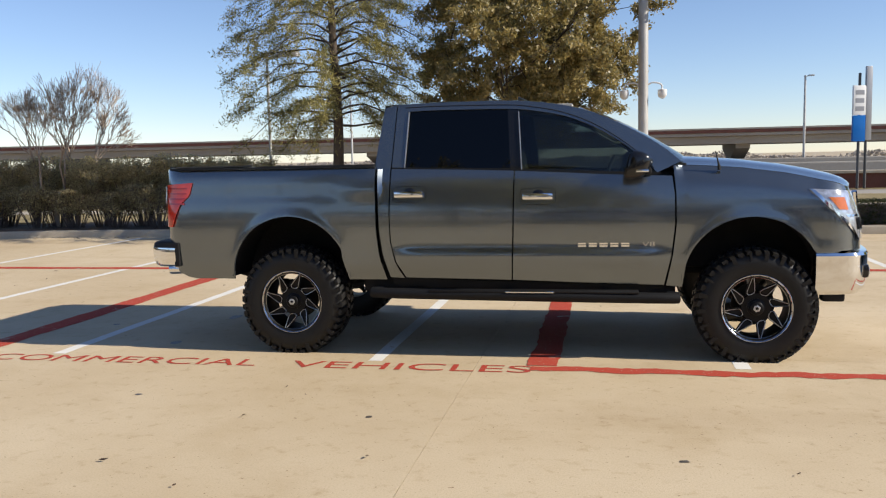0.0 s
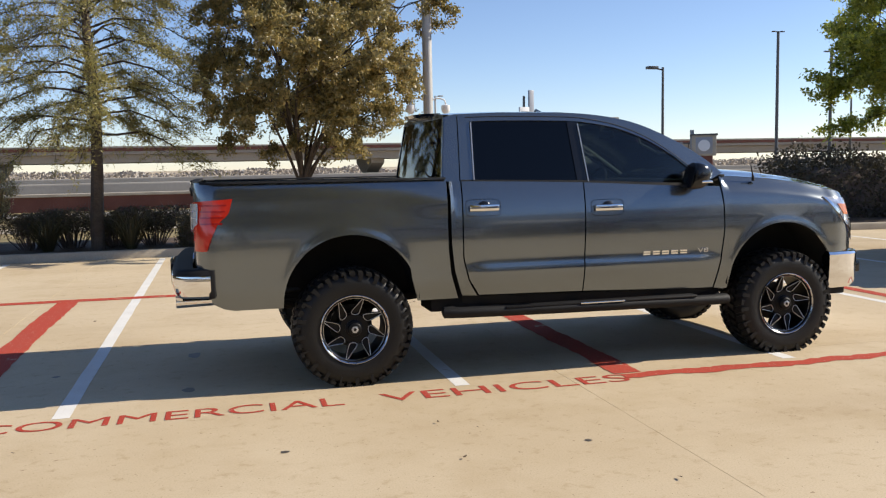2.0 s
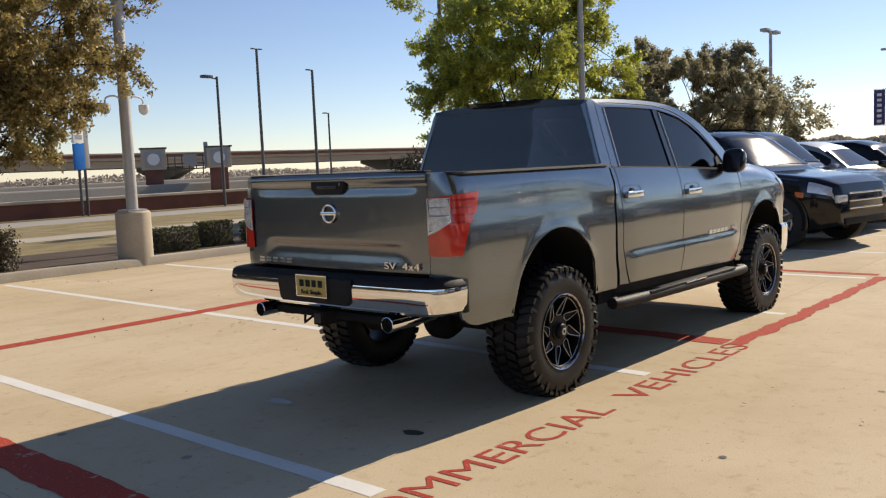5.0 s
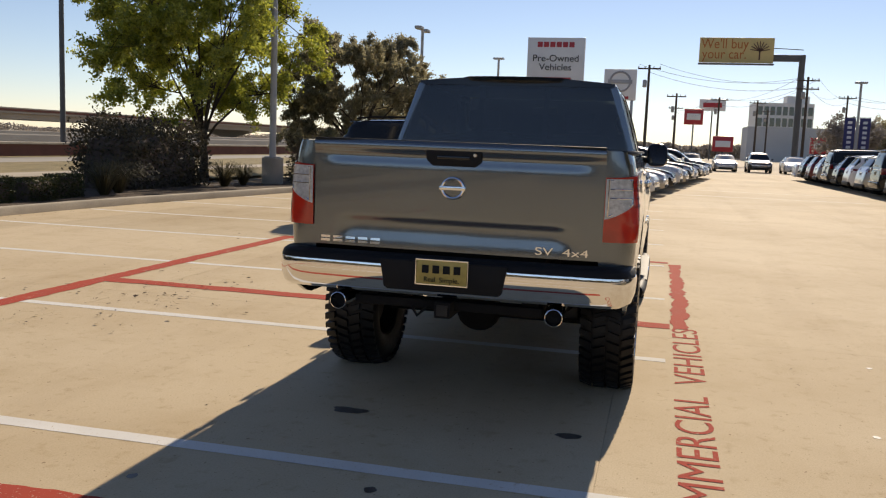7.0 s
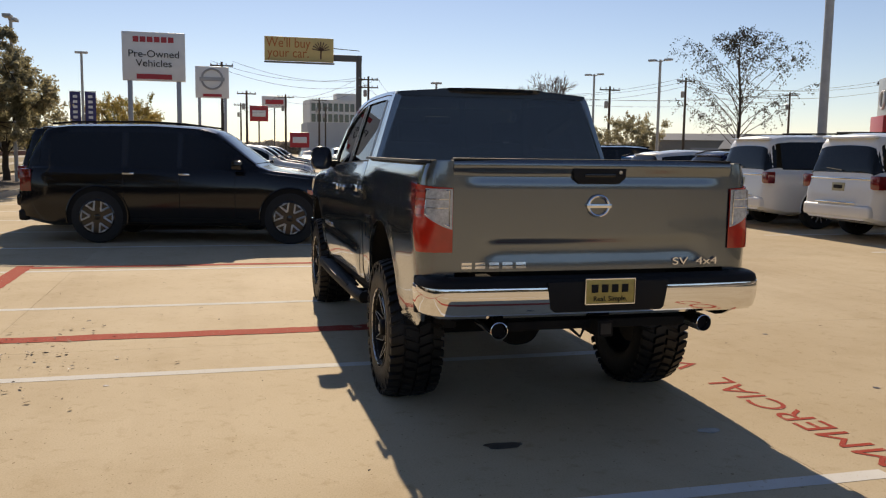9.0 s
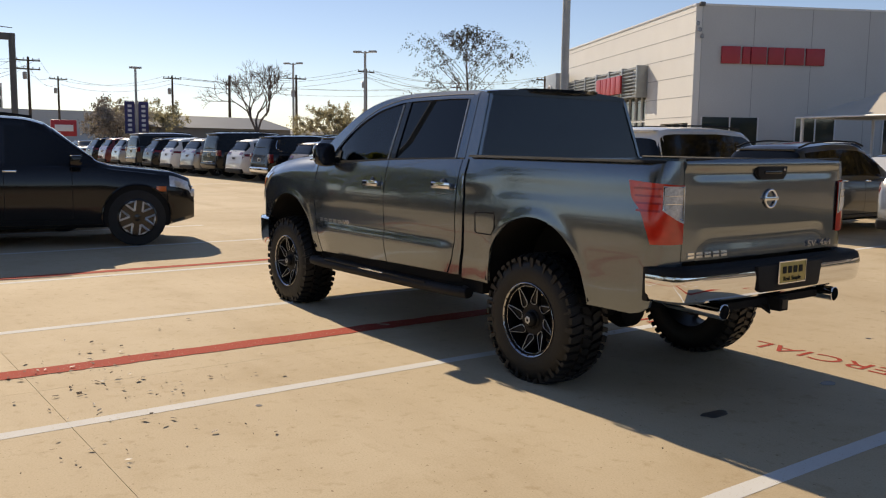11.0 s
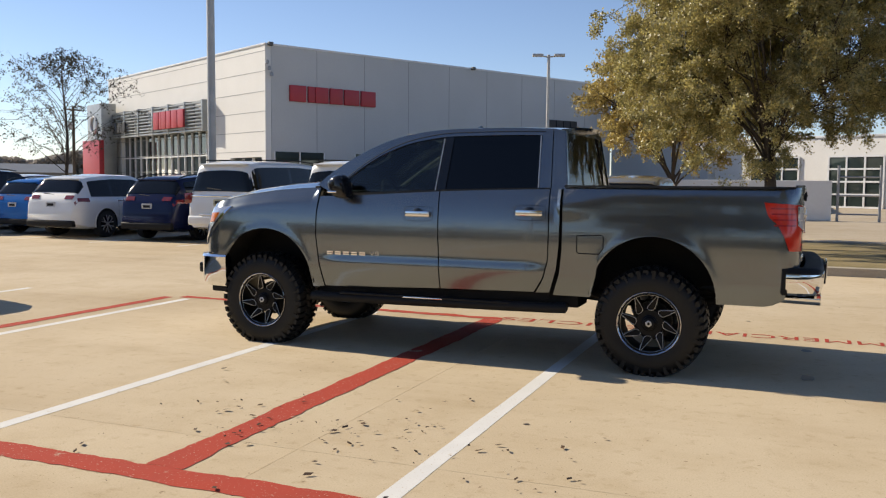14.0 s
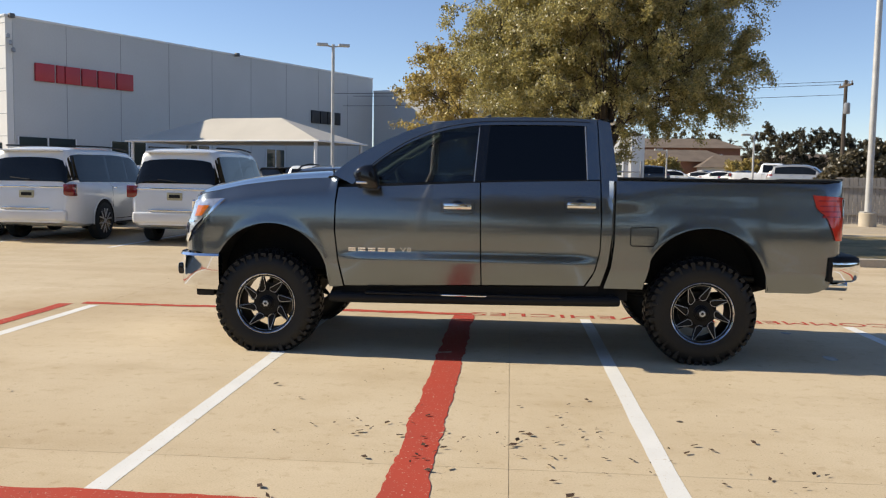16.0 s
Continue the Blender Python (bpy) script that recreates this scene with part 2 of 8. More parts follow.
cabin_grey = material("cabin_trim", (0.035, 0.035, 0.037), 0.7, vary=0.2, scale=6)
cabin_light = material("cabin_headliner", (0.35, 0.34, 0.32), 0.8, vary=0.1, scale=6)
badge_chrome = material("badge_chrome", (0.85, 0.85, 0.85), 0.15, 1.0)

# ---- the pickup truck ----
def soft(v, a, b):
    t = min(max((v - a) / (b - a), 0.0), 1.0)
    return t * t * (3 - 2 * t)


FRONT_AXLE, REAR_AXLE, HUB_Z = 3.56, 0.0, 0.42
ARCHES = ((REAR_AXLE, 0.62, 0.49), (FRONT_AXLE, 0.59, 0.49))
HOOD_EDGE = ((2.98, 1.465), (3.2, 1.455), (3.5, 1.432), (3.8, 1.39), (4.05, 1.335), (4.25, 1.27), (4.6, 1.2))


def hood_edge(x):
    return float(np.interp(x, [p[0] for p in HOOD_EDGE], [p[1] for p in HOOD_EDGE]))


def fender_top(x):
    if x < 4.02:
        return hood_edge(x)
    return hood_edge(4.02) + (hood_edge(4.25) - hood_edge(4.02)) * min((x - 4.02) / 0.3, 1.0) + 0.012 * soft(x, 4.02, 4.2)


def half_width(x, z):
    """Half the truck's width at a place along it and a height: door step, arch flares and shoulders."""
    y = float(np.interp(z, [0.5, 0.62, 0.72, 0.80, 0.88, 0.97, 1.06, 1.14, 1.22, 1.30, 1.37, 1.42, 1.47, 1.52], [0.91, 0.939, 0.96, 0.970, 0.976, 0.982, 0.985, 0.983, 0.976, 0.963, 0.946, 0.930, 0.910, 0.888]))
    doors = soft(x, 0.74, 1.05) * (1 - soft(x, 2.75, 3.1))
    y += doors * 0.02 * (1 - soft(z, 0.80, 0.865))
    y -= 0.006 * (1 - doors) * soft(z, 0.72, 0.84)
    for ax, az, r in ARCHES:
        d = math.hypot(x - ax, max(z - az, 0.0)) - r
        if d > -0.1:
            y += 0.009 * math.exp(-((max(d, 0.0) / 0.045) ** 2))
    if x < 0.75:
        bulge = soft(0.75 - x, 0.0, 0.5)
        y += 0.016 * (1 - bulge) * soft(z, 1.2, 1.3) * (1 - soft(z, 1.34, 1.44))
        y += 0.034 * soft(z, 1.25, 1.50)
    if x > 3.05:
        y -= 0.075 * soft(z, hood_edge(x) - 0.13, hood_edge(x) + 0.02)
    if x > 3.75:
        y -= 0.10 * (x - 3.75) ** 2
    return y


TAIL, NOSE = -0.93, 4.0


def body_place(x, z, side, out=0.0):
    """A place on the body's skin from its unrolled length: the skin turns the corner at the tail and at the nose."""
    if x < TAIL:
        a = min((TAIL - x) / 0.24, 1.0) * math.pi / 2
        y = 0.81 + (half_width(TAIL, z) - 0.81 + out) * math.cos(a) ** 0.75
        return Vector((TAIL - (0.15 + out) * math.sin(a) ** 0.8, side * y, z))
    if x > NOSE:
        a = min((x - NOSE) / 0.56, 1.0) * math.pi / 2
        y = 0.62 + (half_width(NOSE, z) - 0.62 + out) * math.cos(a) ** 0.9
        lean = 0.10 * soft(z, 0.95, 1.35)
        return Vector((NOSE + (0.37 - lean + out) * math.sin(a) ** 0.9, side * y, z))
    return Vector((x, side * (half_width(x, z) + out), z))


def arch_low(xs, arch, base):
    ax, az, r = arch
    return [(x, max(az + math.sqrt(max(r * r - (x - ax) ** 2, 0.0)), base(x)) if abs(x - ax) < r else base(x)) for x in xs]


def body_panel(name, bottom, top, left, right, n, m, side, parent, mat, out=0.0, thick=0.02, label=""):
    g = coons(bottom, top, left, right, n, m)
    grid = [[body_place(p[0], p[1], side, out) for p in col] for col in g]
    return part(name, sheet_mesh(grid, (0, -side * thick, 0)), mat, parent, label)


def columns(x0, x1, arch, n):
    """Places along the truck, dense where the wheel arch is steep."""
    ax, _, r = arch
    a = [ax + r * math.cos(t) for t in np.linspace(math.pi, 0, n)]
    lo = list(np.linspace(x0, a[0] - 0.004, max(int((a[0] - x0) / 0.06), 3)))
    hi = list(np.linspace(a[-1] + 0.004, x1, max(int((x1 - a[-1]) / 0.06), 3)))
    return lo + a + hi


GREEN = ((1.40, 0.90), (1.47, 0.884), (1.94, 0.735), (2.0, 0.70))


def cab_place(x, z, side, out=0.0):
    y = float(np.interp(z, [g[0] for g in GREEN], [g[1] for g in GREEN]))
    y -= 0.03 * soft(x, 2.4, 3.1)
    return Vector((x, side * (y + out), z))


def cab_panel(name, bottom, top, left, right, n, m, side, parent, mat, out=0.0, thick=0.02, label=""):
    grid = [[cab_place(p[0], p[1], side, out) for p in col] for col in coons(bottom, top, left, right, n, m)]
    return part(name, sheet_mesh(grid, (0, -side * thick, 0)), mat, parent, label)


def wheel(parent, x, side, spin):
    """A lifted truck's wheel: lugged mud tyre on a black rim with milled windows."""
    y0 = side * 0.665
    hub_z = HUB_Z - (0.016 if x > 1 else 0.0)
    base = Matrix.Translation((x + (0.035 if x > 1 else 0.01), y0, hub_z)) @ Matrix.Rotation(-side * math.pi / 2, 4, "X") @ Matrix.Rotation(spin, 4, "Z") @ Matrix.Diagonal((1.018, 1.018, 1, 1))
    w = new("wheel")
    w.parent = parent
    prof = [(0.238, 0.02), (0.275, 0.0), (0.33, -0.006), (0.375, 0.004), (0.405, 0.03), (0.415, 0.07), (0.418, 0.16), (0.415, 0.25), (0.405, 0.29), (0.375, 0.318), (0.33, 0.326), (0.27, 0.322), (0.238, 0.312)]
    tyre = part("tyre", lathe_mesh(prof, 64, base, True), rubber, w, "mud-terrain tyre with dusty black rubber")
    bm = bmesh.new()
    count = 42
    for k in range(count):
        for row, (h0, h1, r0, r1, shift) in enumerate(((-0.004, 0.068, 0.395, 0.437, 0.0), (0.082, 0.152, 0.412, 0.438, 0.55), (0.166, 0.236, 0.412, 0.438, 0.05), (0.252, 0.324, 0.395, 0.437, 0.5))):
            a = 2 * math.pi * (k + shift) / count
            half = math.pi / count * (0.74 if k % 2 else 0.62)
            skew = 0.35 * math.pi / count * (1 if row in (0, 2) else -1)
            vs = []
            for h, sk in ((h0, -skew), (h1, skew)):
                rr = r1 - (0.02 if (row == 0 and h == h0) or (row == 3 and h == h1) else 0)
                for da in (-half, half):
                    for r in (r0, rr):
                        vs.append(bm.verts.new(base @ Vector((r * math.cos(a + da * (0.85 if r == rr else 1) + sk), r * math.sin(a + da * (0.85 if r == rr else 1) + sk), h))))
            for q in ((0, 1, 3, 2), (4, 6, 7, 5), (0, 4, 5, 1), (2, 3, 7, 6), (1, 5, 7, 3), (0, 2, 6, 4)):
                bm.faces.new([vs[i] for i in q])
        # side biters on the outer wall
        a = 2 * math.pi * (k + 0.25) / count
        for (r0, r1, h) in ((0.352, 0.402, 0.322),):
            m = base @ Matrix.Rotation(a, 4, "Z")
            add_box(bm, r0, r1, -0.012, 0.016 if k % 3 else 0.004, h - 0.03, h + 0.003 - 0.012 * (k % 2), 0, m)
    bmesh.ops.recalc_face_normals(bm, faces=bm.faces)
    part("tread", bm, rubber, tyre, smooth=False)
    base = base @ Matrix.Diagonal((0.94, 0.94, 1, 1))
    part("rim", lathe_mesh([(0.268, 0.30), (0.262, 0.318), (0.246, 0.318), (0.238, 0.302), (0.236, 0.12), (0.245, 0.03), (0.262, 0.02), (0.262, 0.03), (0.25, 0.28)], 56, base, True), rim_black, w, "gloss black alloy rim")
    part("rim_lip", lathe_mesh([(0.264, 0.314), (0.264, 0.323), (0.261, 0.3245), (0.252, 0.319), (0.244, 0.309), (0.240, 0.302), (0.236, 0.302)], 64, base, True), lip_metal, w, "machined silver rim lip with bolts")
    part("brake_disc", lathe_mesh([(0.05, 0.10), (0.165, 0.10), (0.165, 0.115), (0.05, 0.115)], 32, base), steel_dark, w)
    for k in range(8):
        bm, edge = bmesh.new(), bmesh.new()
        m = base @ Matrix.Rotation(2 * math.pi * k / 8, 4, "Z")
        # a swept black spoke, wide at the hub and pointed at the lip, with a sunk face and a milled rim
        outline = [(0.108, 0.000, 0.272), (0.110, 0.021, 0.273), (0.122, 0.031, 0.275), (0.140, 0.026, 0.279), (0.185, -0.006, 0.289), (0.228, -0.036, 0.301), (0.238, -0.046, 0.303), (0.228, -0.051, 0.301), (0.180, -0.043, 0.288), (0.128, -0.031, 0.277), (0.114, -0.021, 0.274)]
        face = [bm.verts.new(m @ Vector((x, y, z - 0.010))) for x, y, z in outline]
        bm.faces.new(face)
        ring = []
        mid = Vector((0.155, -0.010, 0.0))
        for x, y, z in outline:
            out = Vector((x, y, 0.0)) - mid
            out.normalize()
            p = Vector((x, y, z))
            ring.append([bm.verts.new(m @ (p + out * d + Vector((0, 0, h)))) for d, h in ((0.009, -0.004), (0.002, 0.0), (-0.004, -0.002), (-0.004, -0.030), (0.009, -0.034))])
        n = len(ring)
        for i in range(n):
            r0, r1 = ring[i], ring[(i + 1) % n]
            for j in range(5):
                bm.faces.new((r0[j], r0[(j + 1) % 5], r1[(j + 1) % 5], r1[j]))
        add_tube(edge, [m @ Vector((x, y, z + 0.0005)) for x, y, z in outline + outline[:1]], 0.0026, 5, False)
        bmesh.ops.recalc_face_normals(bm, faces=bm.faces)
        spoke = part("spoke", bm, rim_black, w)
        part("milled_edge", edge, milled, spoke, "milled silver edge lines")
    part("hub_face", lathe_mesh([(0.050, 0.235), (0.118, 0.238), (0.120, 0.262), (0.110, 0.2725), (0.050, 0.2735)], 40, base), rim_black, w)
    for k in range(24):
        m = base @ Matrix.Rotation(2 * math.pi * (k + 0.5) / 24, 4, "Z")
        part("lip_bolt", box_mesh(0.2470, 0.2560, -0.005, 0.005, 0.312, 0.3225, 0, m), rim_black, w, smooth=False)
    part("hub", lathe_mesh([(0.070, 0.235), (0.070, 0.277), (0.056, 0.284), (0.054, 0.307), (0.046, 0.315), (0.03, 0.317)], 24, base), rim_black, w, "black centre cap")
    part("cap_badge", lathe_mesh([(0.020, 0.315), (0.028, 0.320), (0.023, 0.322), (0.013, 0.322)], 6, base, True), milled, w, "small silver cap emblem")
    return w


def badge_bars(name, parent, x0, x1, z0, z1, count, place, mat, gap=0.16):
    """Brand lettering kept as plain bars: two strokes for each letter."""
    step = (x1 - x0) / count
    bm = bmesh.new()
    for k in range(count):
        a, b = x0 + k * step, x0 + (k + 1) * step - gap * step
        for low, high in ((z0, z0 + 0.40 * (z1 - z0)), (z1 - 0.40 * (z1 - z0), z1)):
            pts = [place(u, v, o) for u in (a, b) for v in (low, high) for o in (0.0, 0.007)]
            vs = [bm.verts.new(p) for p in pts]
            for q in ((0, 2, 3, 1), (4, 5, 7, 6), (0, 1, 5, 4), (2, 6, 7, 3), (1, 3, 7, 5), (0, 4, 6, 2)):
                bm.faces.new([vs[i] for i in q])
    bmesh.ops.recalc_face_normals(bm, faces=bm.faces)
    return part(name, bm, mat, parent, "plain chrome badge bars", smooth=False)


def pickup():
    t = thing("pickup_truck", "grey metallic lifted crew-cab pickup truck with black off-road wheels", "pickup truck")
    # wheels
    for x in (REAR_AXLE, FRONT_AXLE):
        for side in (-1, 1):
            wheel(t, x, side, 0.3 + x + side * 0.4)
    base = lambda x: 0.60 if x > -0.5 else (0.60 if x > -0.86 else 0.60 + 0.06 * soft(-x, 0.86, 0.98))  # noqa: E731
    for side in (-1, 1):
        # bed side: from the tail's corner to the gap behind the cab
        xs = columns(-1.17, 0.80, ARCHES[0], 31)
        low = []
        for x, z in arch_low(xs, ARCHES[0], base):
            if x < -0.985:
                z = 0.885
            low.append((x, z))
        tops = [(-1.17 + (0.722 + 1.17) * (x + 1.17) / (0.80 + 1.17), 1.49 + 0.012 * soft(-x, 0.2, 1.1)) for x in xs]
        bed = body_panel("bed_side", low, tops, [low[0], tops[0]], [low[-1], (0.745, 0.78), (0.724, 0.98), tops[-1]], len(xs), 26, side, t, paint)
        # black cap along the rail
        sec = [(-0.035, 1.492), (0.010, 1.492), (0.012, 1.498), (0.006, 1.506), (-0.03, 1.506)]
        path = [(x, side * (half_width(max(x, TAIL), 1.48) - 0.012 if x > -1.0 else 0.88)) for x in np.linspace(0.715, -1.02, 20)]
        part("rail_cap", sweep_mesh(path if side > 0 else path[::-1], [(-o, z + 0.0) for o, z in sec] if side > 0 else [(-o, z) for o, z in sec]), black_plastic, bed, "black plastic bed rail cap")
        # fender
        xs = columns(2.965, 4.10, ARCHES[1], 31)
        fb = lambda x: 0.555 if x < 3.5 else 0.80  # noqa: E731
        low = arch_low(xs, ARCHES[1], fb)
        low = [(x, max(z, 0.80) if x > 3.6 and z < 0.82 else z) for x, z in low]
        low = low + [(x, 0.825) for x in np.linspace(4.16, 4.56, 7)]
        xs = xs + list(np.linspace(4.16, 4.56, 7))
        tops = [(x, fender_top(x)) for x in xs]
        low[0], tops[0] = (2.95, 0.565), (3.0, 1.462)
        body_panel("front_fender", low, tops, [low[0], (2.998, 0.80), (3.022, 1.02), (3.02, 1.25), tops[0]], [low[-1], tops[-1]], len(xs), 22, side, t, paint)
        # doors
        belt = [(2.99, 1.385), (2.8, 1.392), (2.5, 1.405), (2.15, 1.425), (1.825, 1.442)]
        belt2 = [(1.815, 1.443), (1.4, 1.458), (0.95, 1.47), (0.85, 1.472)]
        door = body_panel("front_door", [(1.802, 0.605), (2.4, 0.585), (2.935, 0.57)], list(reversed(belt)), [(1.802, 0.605), (1.815, 1.0), (1.825, 1.442)], [(2.935, 0.57), (2.985, 0.80), (3.01, 1.02), (3.008, 1.25), (2.99, 1.385)], 34, 26, side, t, paint)
        door2 = body_panel("rear_door", [(0.96, 0.62), (1.4, 0.612), (1.792, 0.605)], list(reversed(belt2)), [(0.96, 0.62), (0.885, 0.74), (0.845, 0.9), (0.842, 1.1), (0.85, 1.472)], [(1.792, 0.605), (1.805, 1.0), (1.815, 1.443)], 30, 26, side, t, paint)
        # strip of body between the rear door and the bed gap, and the sill
        body_panel("cab_corner", [(0.83, 0.62), (0.945, 0.615)], [(0.745, 1.474), (0.84, 1.474)], [(0.83, 0.62), (0.775, 0.8), (0.752, 1.0), (0.745, 1.474)], [(0.945, 0.615), (0.875, 0.73), (0.836, 0.9), (0.832, 1.1), (0.84, 1.474)], 4, 18, side, t, paint)
        body_panel("door_sill", [(0.84, 0.545), (2.94, 0.5)], [(0.84, 0.61), (2.94, 0.56)], [(0.84, 0.545), (0.84, 0.61)], [(2.94, 0.5), (2.94, 0.56)], 12, 4, side, t, black_plastic, -0.035, 0.05)
        # dark inner skin behind the gaps
        part("inner_side", box_mesh(0.60, 3.02, side * 0.55, side * 0.895, 0.50, 1.37), underbody_black, t, smooth=False)
        # shoulder strip between the belt and the glass
        cab_panel("belt_trim", list(reversed([(2.97, 1.386), (2.5, 1.404), (1.825, 1.44), (0.85, 1.468)])), list(reversed([(2.9, 1.412), (2.5, 1.425), (1.825, 1.458), (0.85, 1.484)])), [(0.85, 1.468), (0.85, 1.484)], [(2.97, 1.386), (2.9, 1.412)], 20, 3, side, t, black_plastic, 0.012, 0.03)
        # cab frame over the doors
        low = [(0.955, 1.922), (1.2, 1.928), (1.75, 1.922), (1.97, 1.90), (2.2, 1.852), (2.42, 1.765), (2.62, 1.645), (2.78, 1.52), (2.885, 1.41)]
        top = [(0.86, 1.978), (1.2, 1.99), (1.72, 1.988), (2.03, 1.965), (2.3, 1.912), (2.52, 1.83), (2.74, 1.72), (2.93, 1.60), (3.06, 1.49)]
        cab_panel("roof_rail", smooth_path(low, 4), smooth_path(top, 4), [low[0], top[0]], [low[-1], top[-1]], 33, 6, side, t, paint, 0.008, 0.04)
        part("door_seal", tube_mesh([cab_place(p[0] - 0.02, p[1] + 0.032, side, 0.009) for p in smooth_path(low, 3)], 0.0035, 6), black_plastic, t)
        cab_panel("cab_pillar", [(0.715, 1.472), (0.838, 1.474)], [(0.77, 1.955), (0.866, 1.978)], [(0.715, 1.472), (0.725, 1.6), (0.77, 1.955)], [(0.838, 1.474), (0.846, 1.6), (0.866, 1.978)], 5, 12, side, t, paint, 0.008, 0.05)
        cab_panel("door_frame", [(0.846, 1.474), (0.945, 1.476)], [(0.874, 1.975), (0.96, 1.925)], [(0.846, 1.474), (0.854, 1.6), (0.874, 1.975)], [(0.945, 1.476), (0.953, 1.6), (0.96, 1.925)], 4, 12, side, door2, paint, 0.008, 0.04)
        cab_panel("bright_strip", [(0.948, 1.482), (0.956, 1.482)], [(0.966, 1.918), (0.975, 1.918)], [(0.948, 1.482), (0.966, 1.918)], [(0.956, 1.482), (0.975, 1.918)], 2, 8, side, door2, milled, 0.017, 0.008, "thin bright window strip")
        cab_panel("middle_pillar", [(1.785, 1.446), (1.868, 1.444)], [(1.755, 1.93), (1.835, 1.922)], [(1.785, 1.446), (1.755, 1.93)], [(1.868, 1.444), (1.835, 1.922)], 4, 8, side, t, black_gloss, 0.004, 0.04, "black pillar between the doors")
        cab_panel("bright_strip", [(1.870, 1.45), (1.877, 1.45)], [(1.838, 1.90), (1.845, 1.90)], [(1.870, 1.45), (1.838, 1.90)], [(1.877, 1.45), (1.845, 1.90)], 2, 8, side, door, milled, 0.014, 0.008, "thin bright window strip")
        # glass
        cab_panel("rear_window", [(0.95, 1.478), (1.80, 1.45)], [(0.96, 1.928), (1.76, 1.928)], [(0.95, 1.478), (0.96, 1.928)], [(1.80, 1.45), (1.76, 1.928)], 10, 8, side, door2, dark_glass, -0.006, 0.005, "black privacy glass")
        cab_panel("front_window", [(1.865, 1.44), (2.4, 1.418), (2.90, 1.40)], [(1.835, 1.92), (1.97, 1.905), (2.2, 1.857), (2.42, 1.77), (2.62, 1.65), (2.84, 1.46)], [(1.865, 1.44), (1.835, 1.92)], [(2.90, 1.40), (2.84, 1.46)], 24, 10, side, door, front_glass, -0.006, 0.005, "dark tinted side glass")
        cab_panel("mirror_sail", [(2.70, 1.398), (2.93, 1.388)], [(2.70, 1.50), (2.76, 1.53)], [(2.70, 1.398), (2.70, 1.50)], [(2.93, 1.388), (2.76, 1.53)], 5, 4, side, door, black_plastic, 0.004, 0.02)
        # door handles: dark cup and chrome pull
        for hx in (2.0, 1.0):
            own = door if hx > 1.5 else door2
            hz = 1.245 if hx > 1.5 else 1.272
            yy = half_width(hx, hz)
            bm = lathe_mesh([(0.02, 0.004), (0.05, 0.001), (0.055, -0.004)], 24, Matrix.Translation((hx + 0.005, side * yy, hz - 0.004)) @ Matrix.Rotation(-side * math.pi / 2, 4, "X"))
            cup = part("handle_cup", bm, black_gloss, own, "dark recess behind the handle")
            pocket = []
            for a in np.linspace(0, 2 * math.pi, 33):
                u = hx + 0.135 * math.copysign(abs(math.cos(a)) ** 0.35, math.cos(a))
                v = hz + 0.002 + 0.062 * math.copysign(abs(math.sin(a)) ** 0.4, math.sin(a))
                pocket.append((u, side * (half_width(u, v) + 0.0005), v))
            part("pocket_seam", tube_mesh(pocket, 0.0022, 5), black_gloss, own, "pressed seam round the handle")
            bm = box_mesh(hx - 0.115, hx + 0.115, side * (yy + 0.012), side * (yy + 0.036), hz - 0.022, hz + 0.026, 0.010)
            part("door_handle", bm, chrome, own, "chrome door handle")
            bm = box_mesh(hx - 0.085, hx - 0.03, side * (yy - 0.01), side * (yy + 0.03), hz - 0.012, hz + 0.012, 0.004)
            part("handle_base", bm, chrome, own)
        # mirror
        arm = part("side_mirror", box_mesh(2.72, 2.84, side * 0.84, side * 0.98, 1.395, 1.455, 0.02), black_plastic, door, "black door mirror with a chrome strip")
        shell = []
        for u, wide, tall, shift in ((2.668, 0.088, 0.098, 0.0), (2.682, 0.095, 0.106, 0.0), (2.73, 0.095, 0.104, -0.004), (2.775, 0.086, 0.092, -0.010), (2.805, 0.070, 0.070, -0.018), (2.822, 0.040, 0.040, -0.024)):
            ring = []
            for a in np.linspace(0, 2 * math.pi, 20, endpoint=False):
                ca, sa = math.cos(a), math.sin(a)
                ring.append(Vector((u + 0.03 * sa, side * (1.035 + wide * math.copysign(abs(ca) ** 0.6, ca)), 1.474 + shift + tall * math.copysign(abs(sa) ** 0.65, sa))))
            shell.append(ring)
        bm = bmesh.new()
        rings = [[bm.verts.new(p) for p in ring] for ring in shell]
        for r0, r1 in zip(rings, rings[1:]):
            for k in range(20):
                bm.faces.new((r0[k], r0[(k + 1) % 20], r1[(k + 1) % 20], r1[k]))
        bm.faces.new(rings[0]), bm.faces.new(rings[-1])
        bmesh.ops.recalc_face_normals(bm, faces=bm.faces)
        part("mirror_shell", bm, black_gloss, arm, angle=60)
        # mirror glass made black: its dark reflection is put into the colour
        part("mirror_glass", box_mesh(2.655, 2.664, side * 0.958, side * 1.112, 1.396, 1.552, 0.004, m=Matrix.Translation((2.645, 0, 1.474)) @ Matrix.Rotation(0.26, 4, "Y") @ Matrix.Translation((-2.645, 0, -1.474))), black_gloss, arm)
        part("mirror_strip", box_mesh(2.72, 2.815, side * 1.045, side * 1.130, 1.418, 1.438, 0.008), chrome, arm)
        # badges on the doors
        place = lambda u, v, o, s=side: Vector((u, s * (half_width(u, v) + o), v))  # noqa: E731
        badge_bars("door_badge", door, 2.51, 2.92, 0.862, 0.892, 5, place, badge_chrome, 0.26) if side > 0 else badge_bars("door_badge", door, 2.30, 2.70, 0.862, 0.892, 5, place, badge_chrome, 0.26)
        tx = 2.42 if side > 0 else 2.82
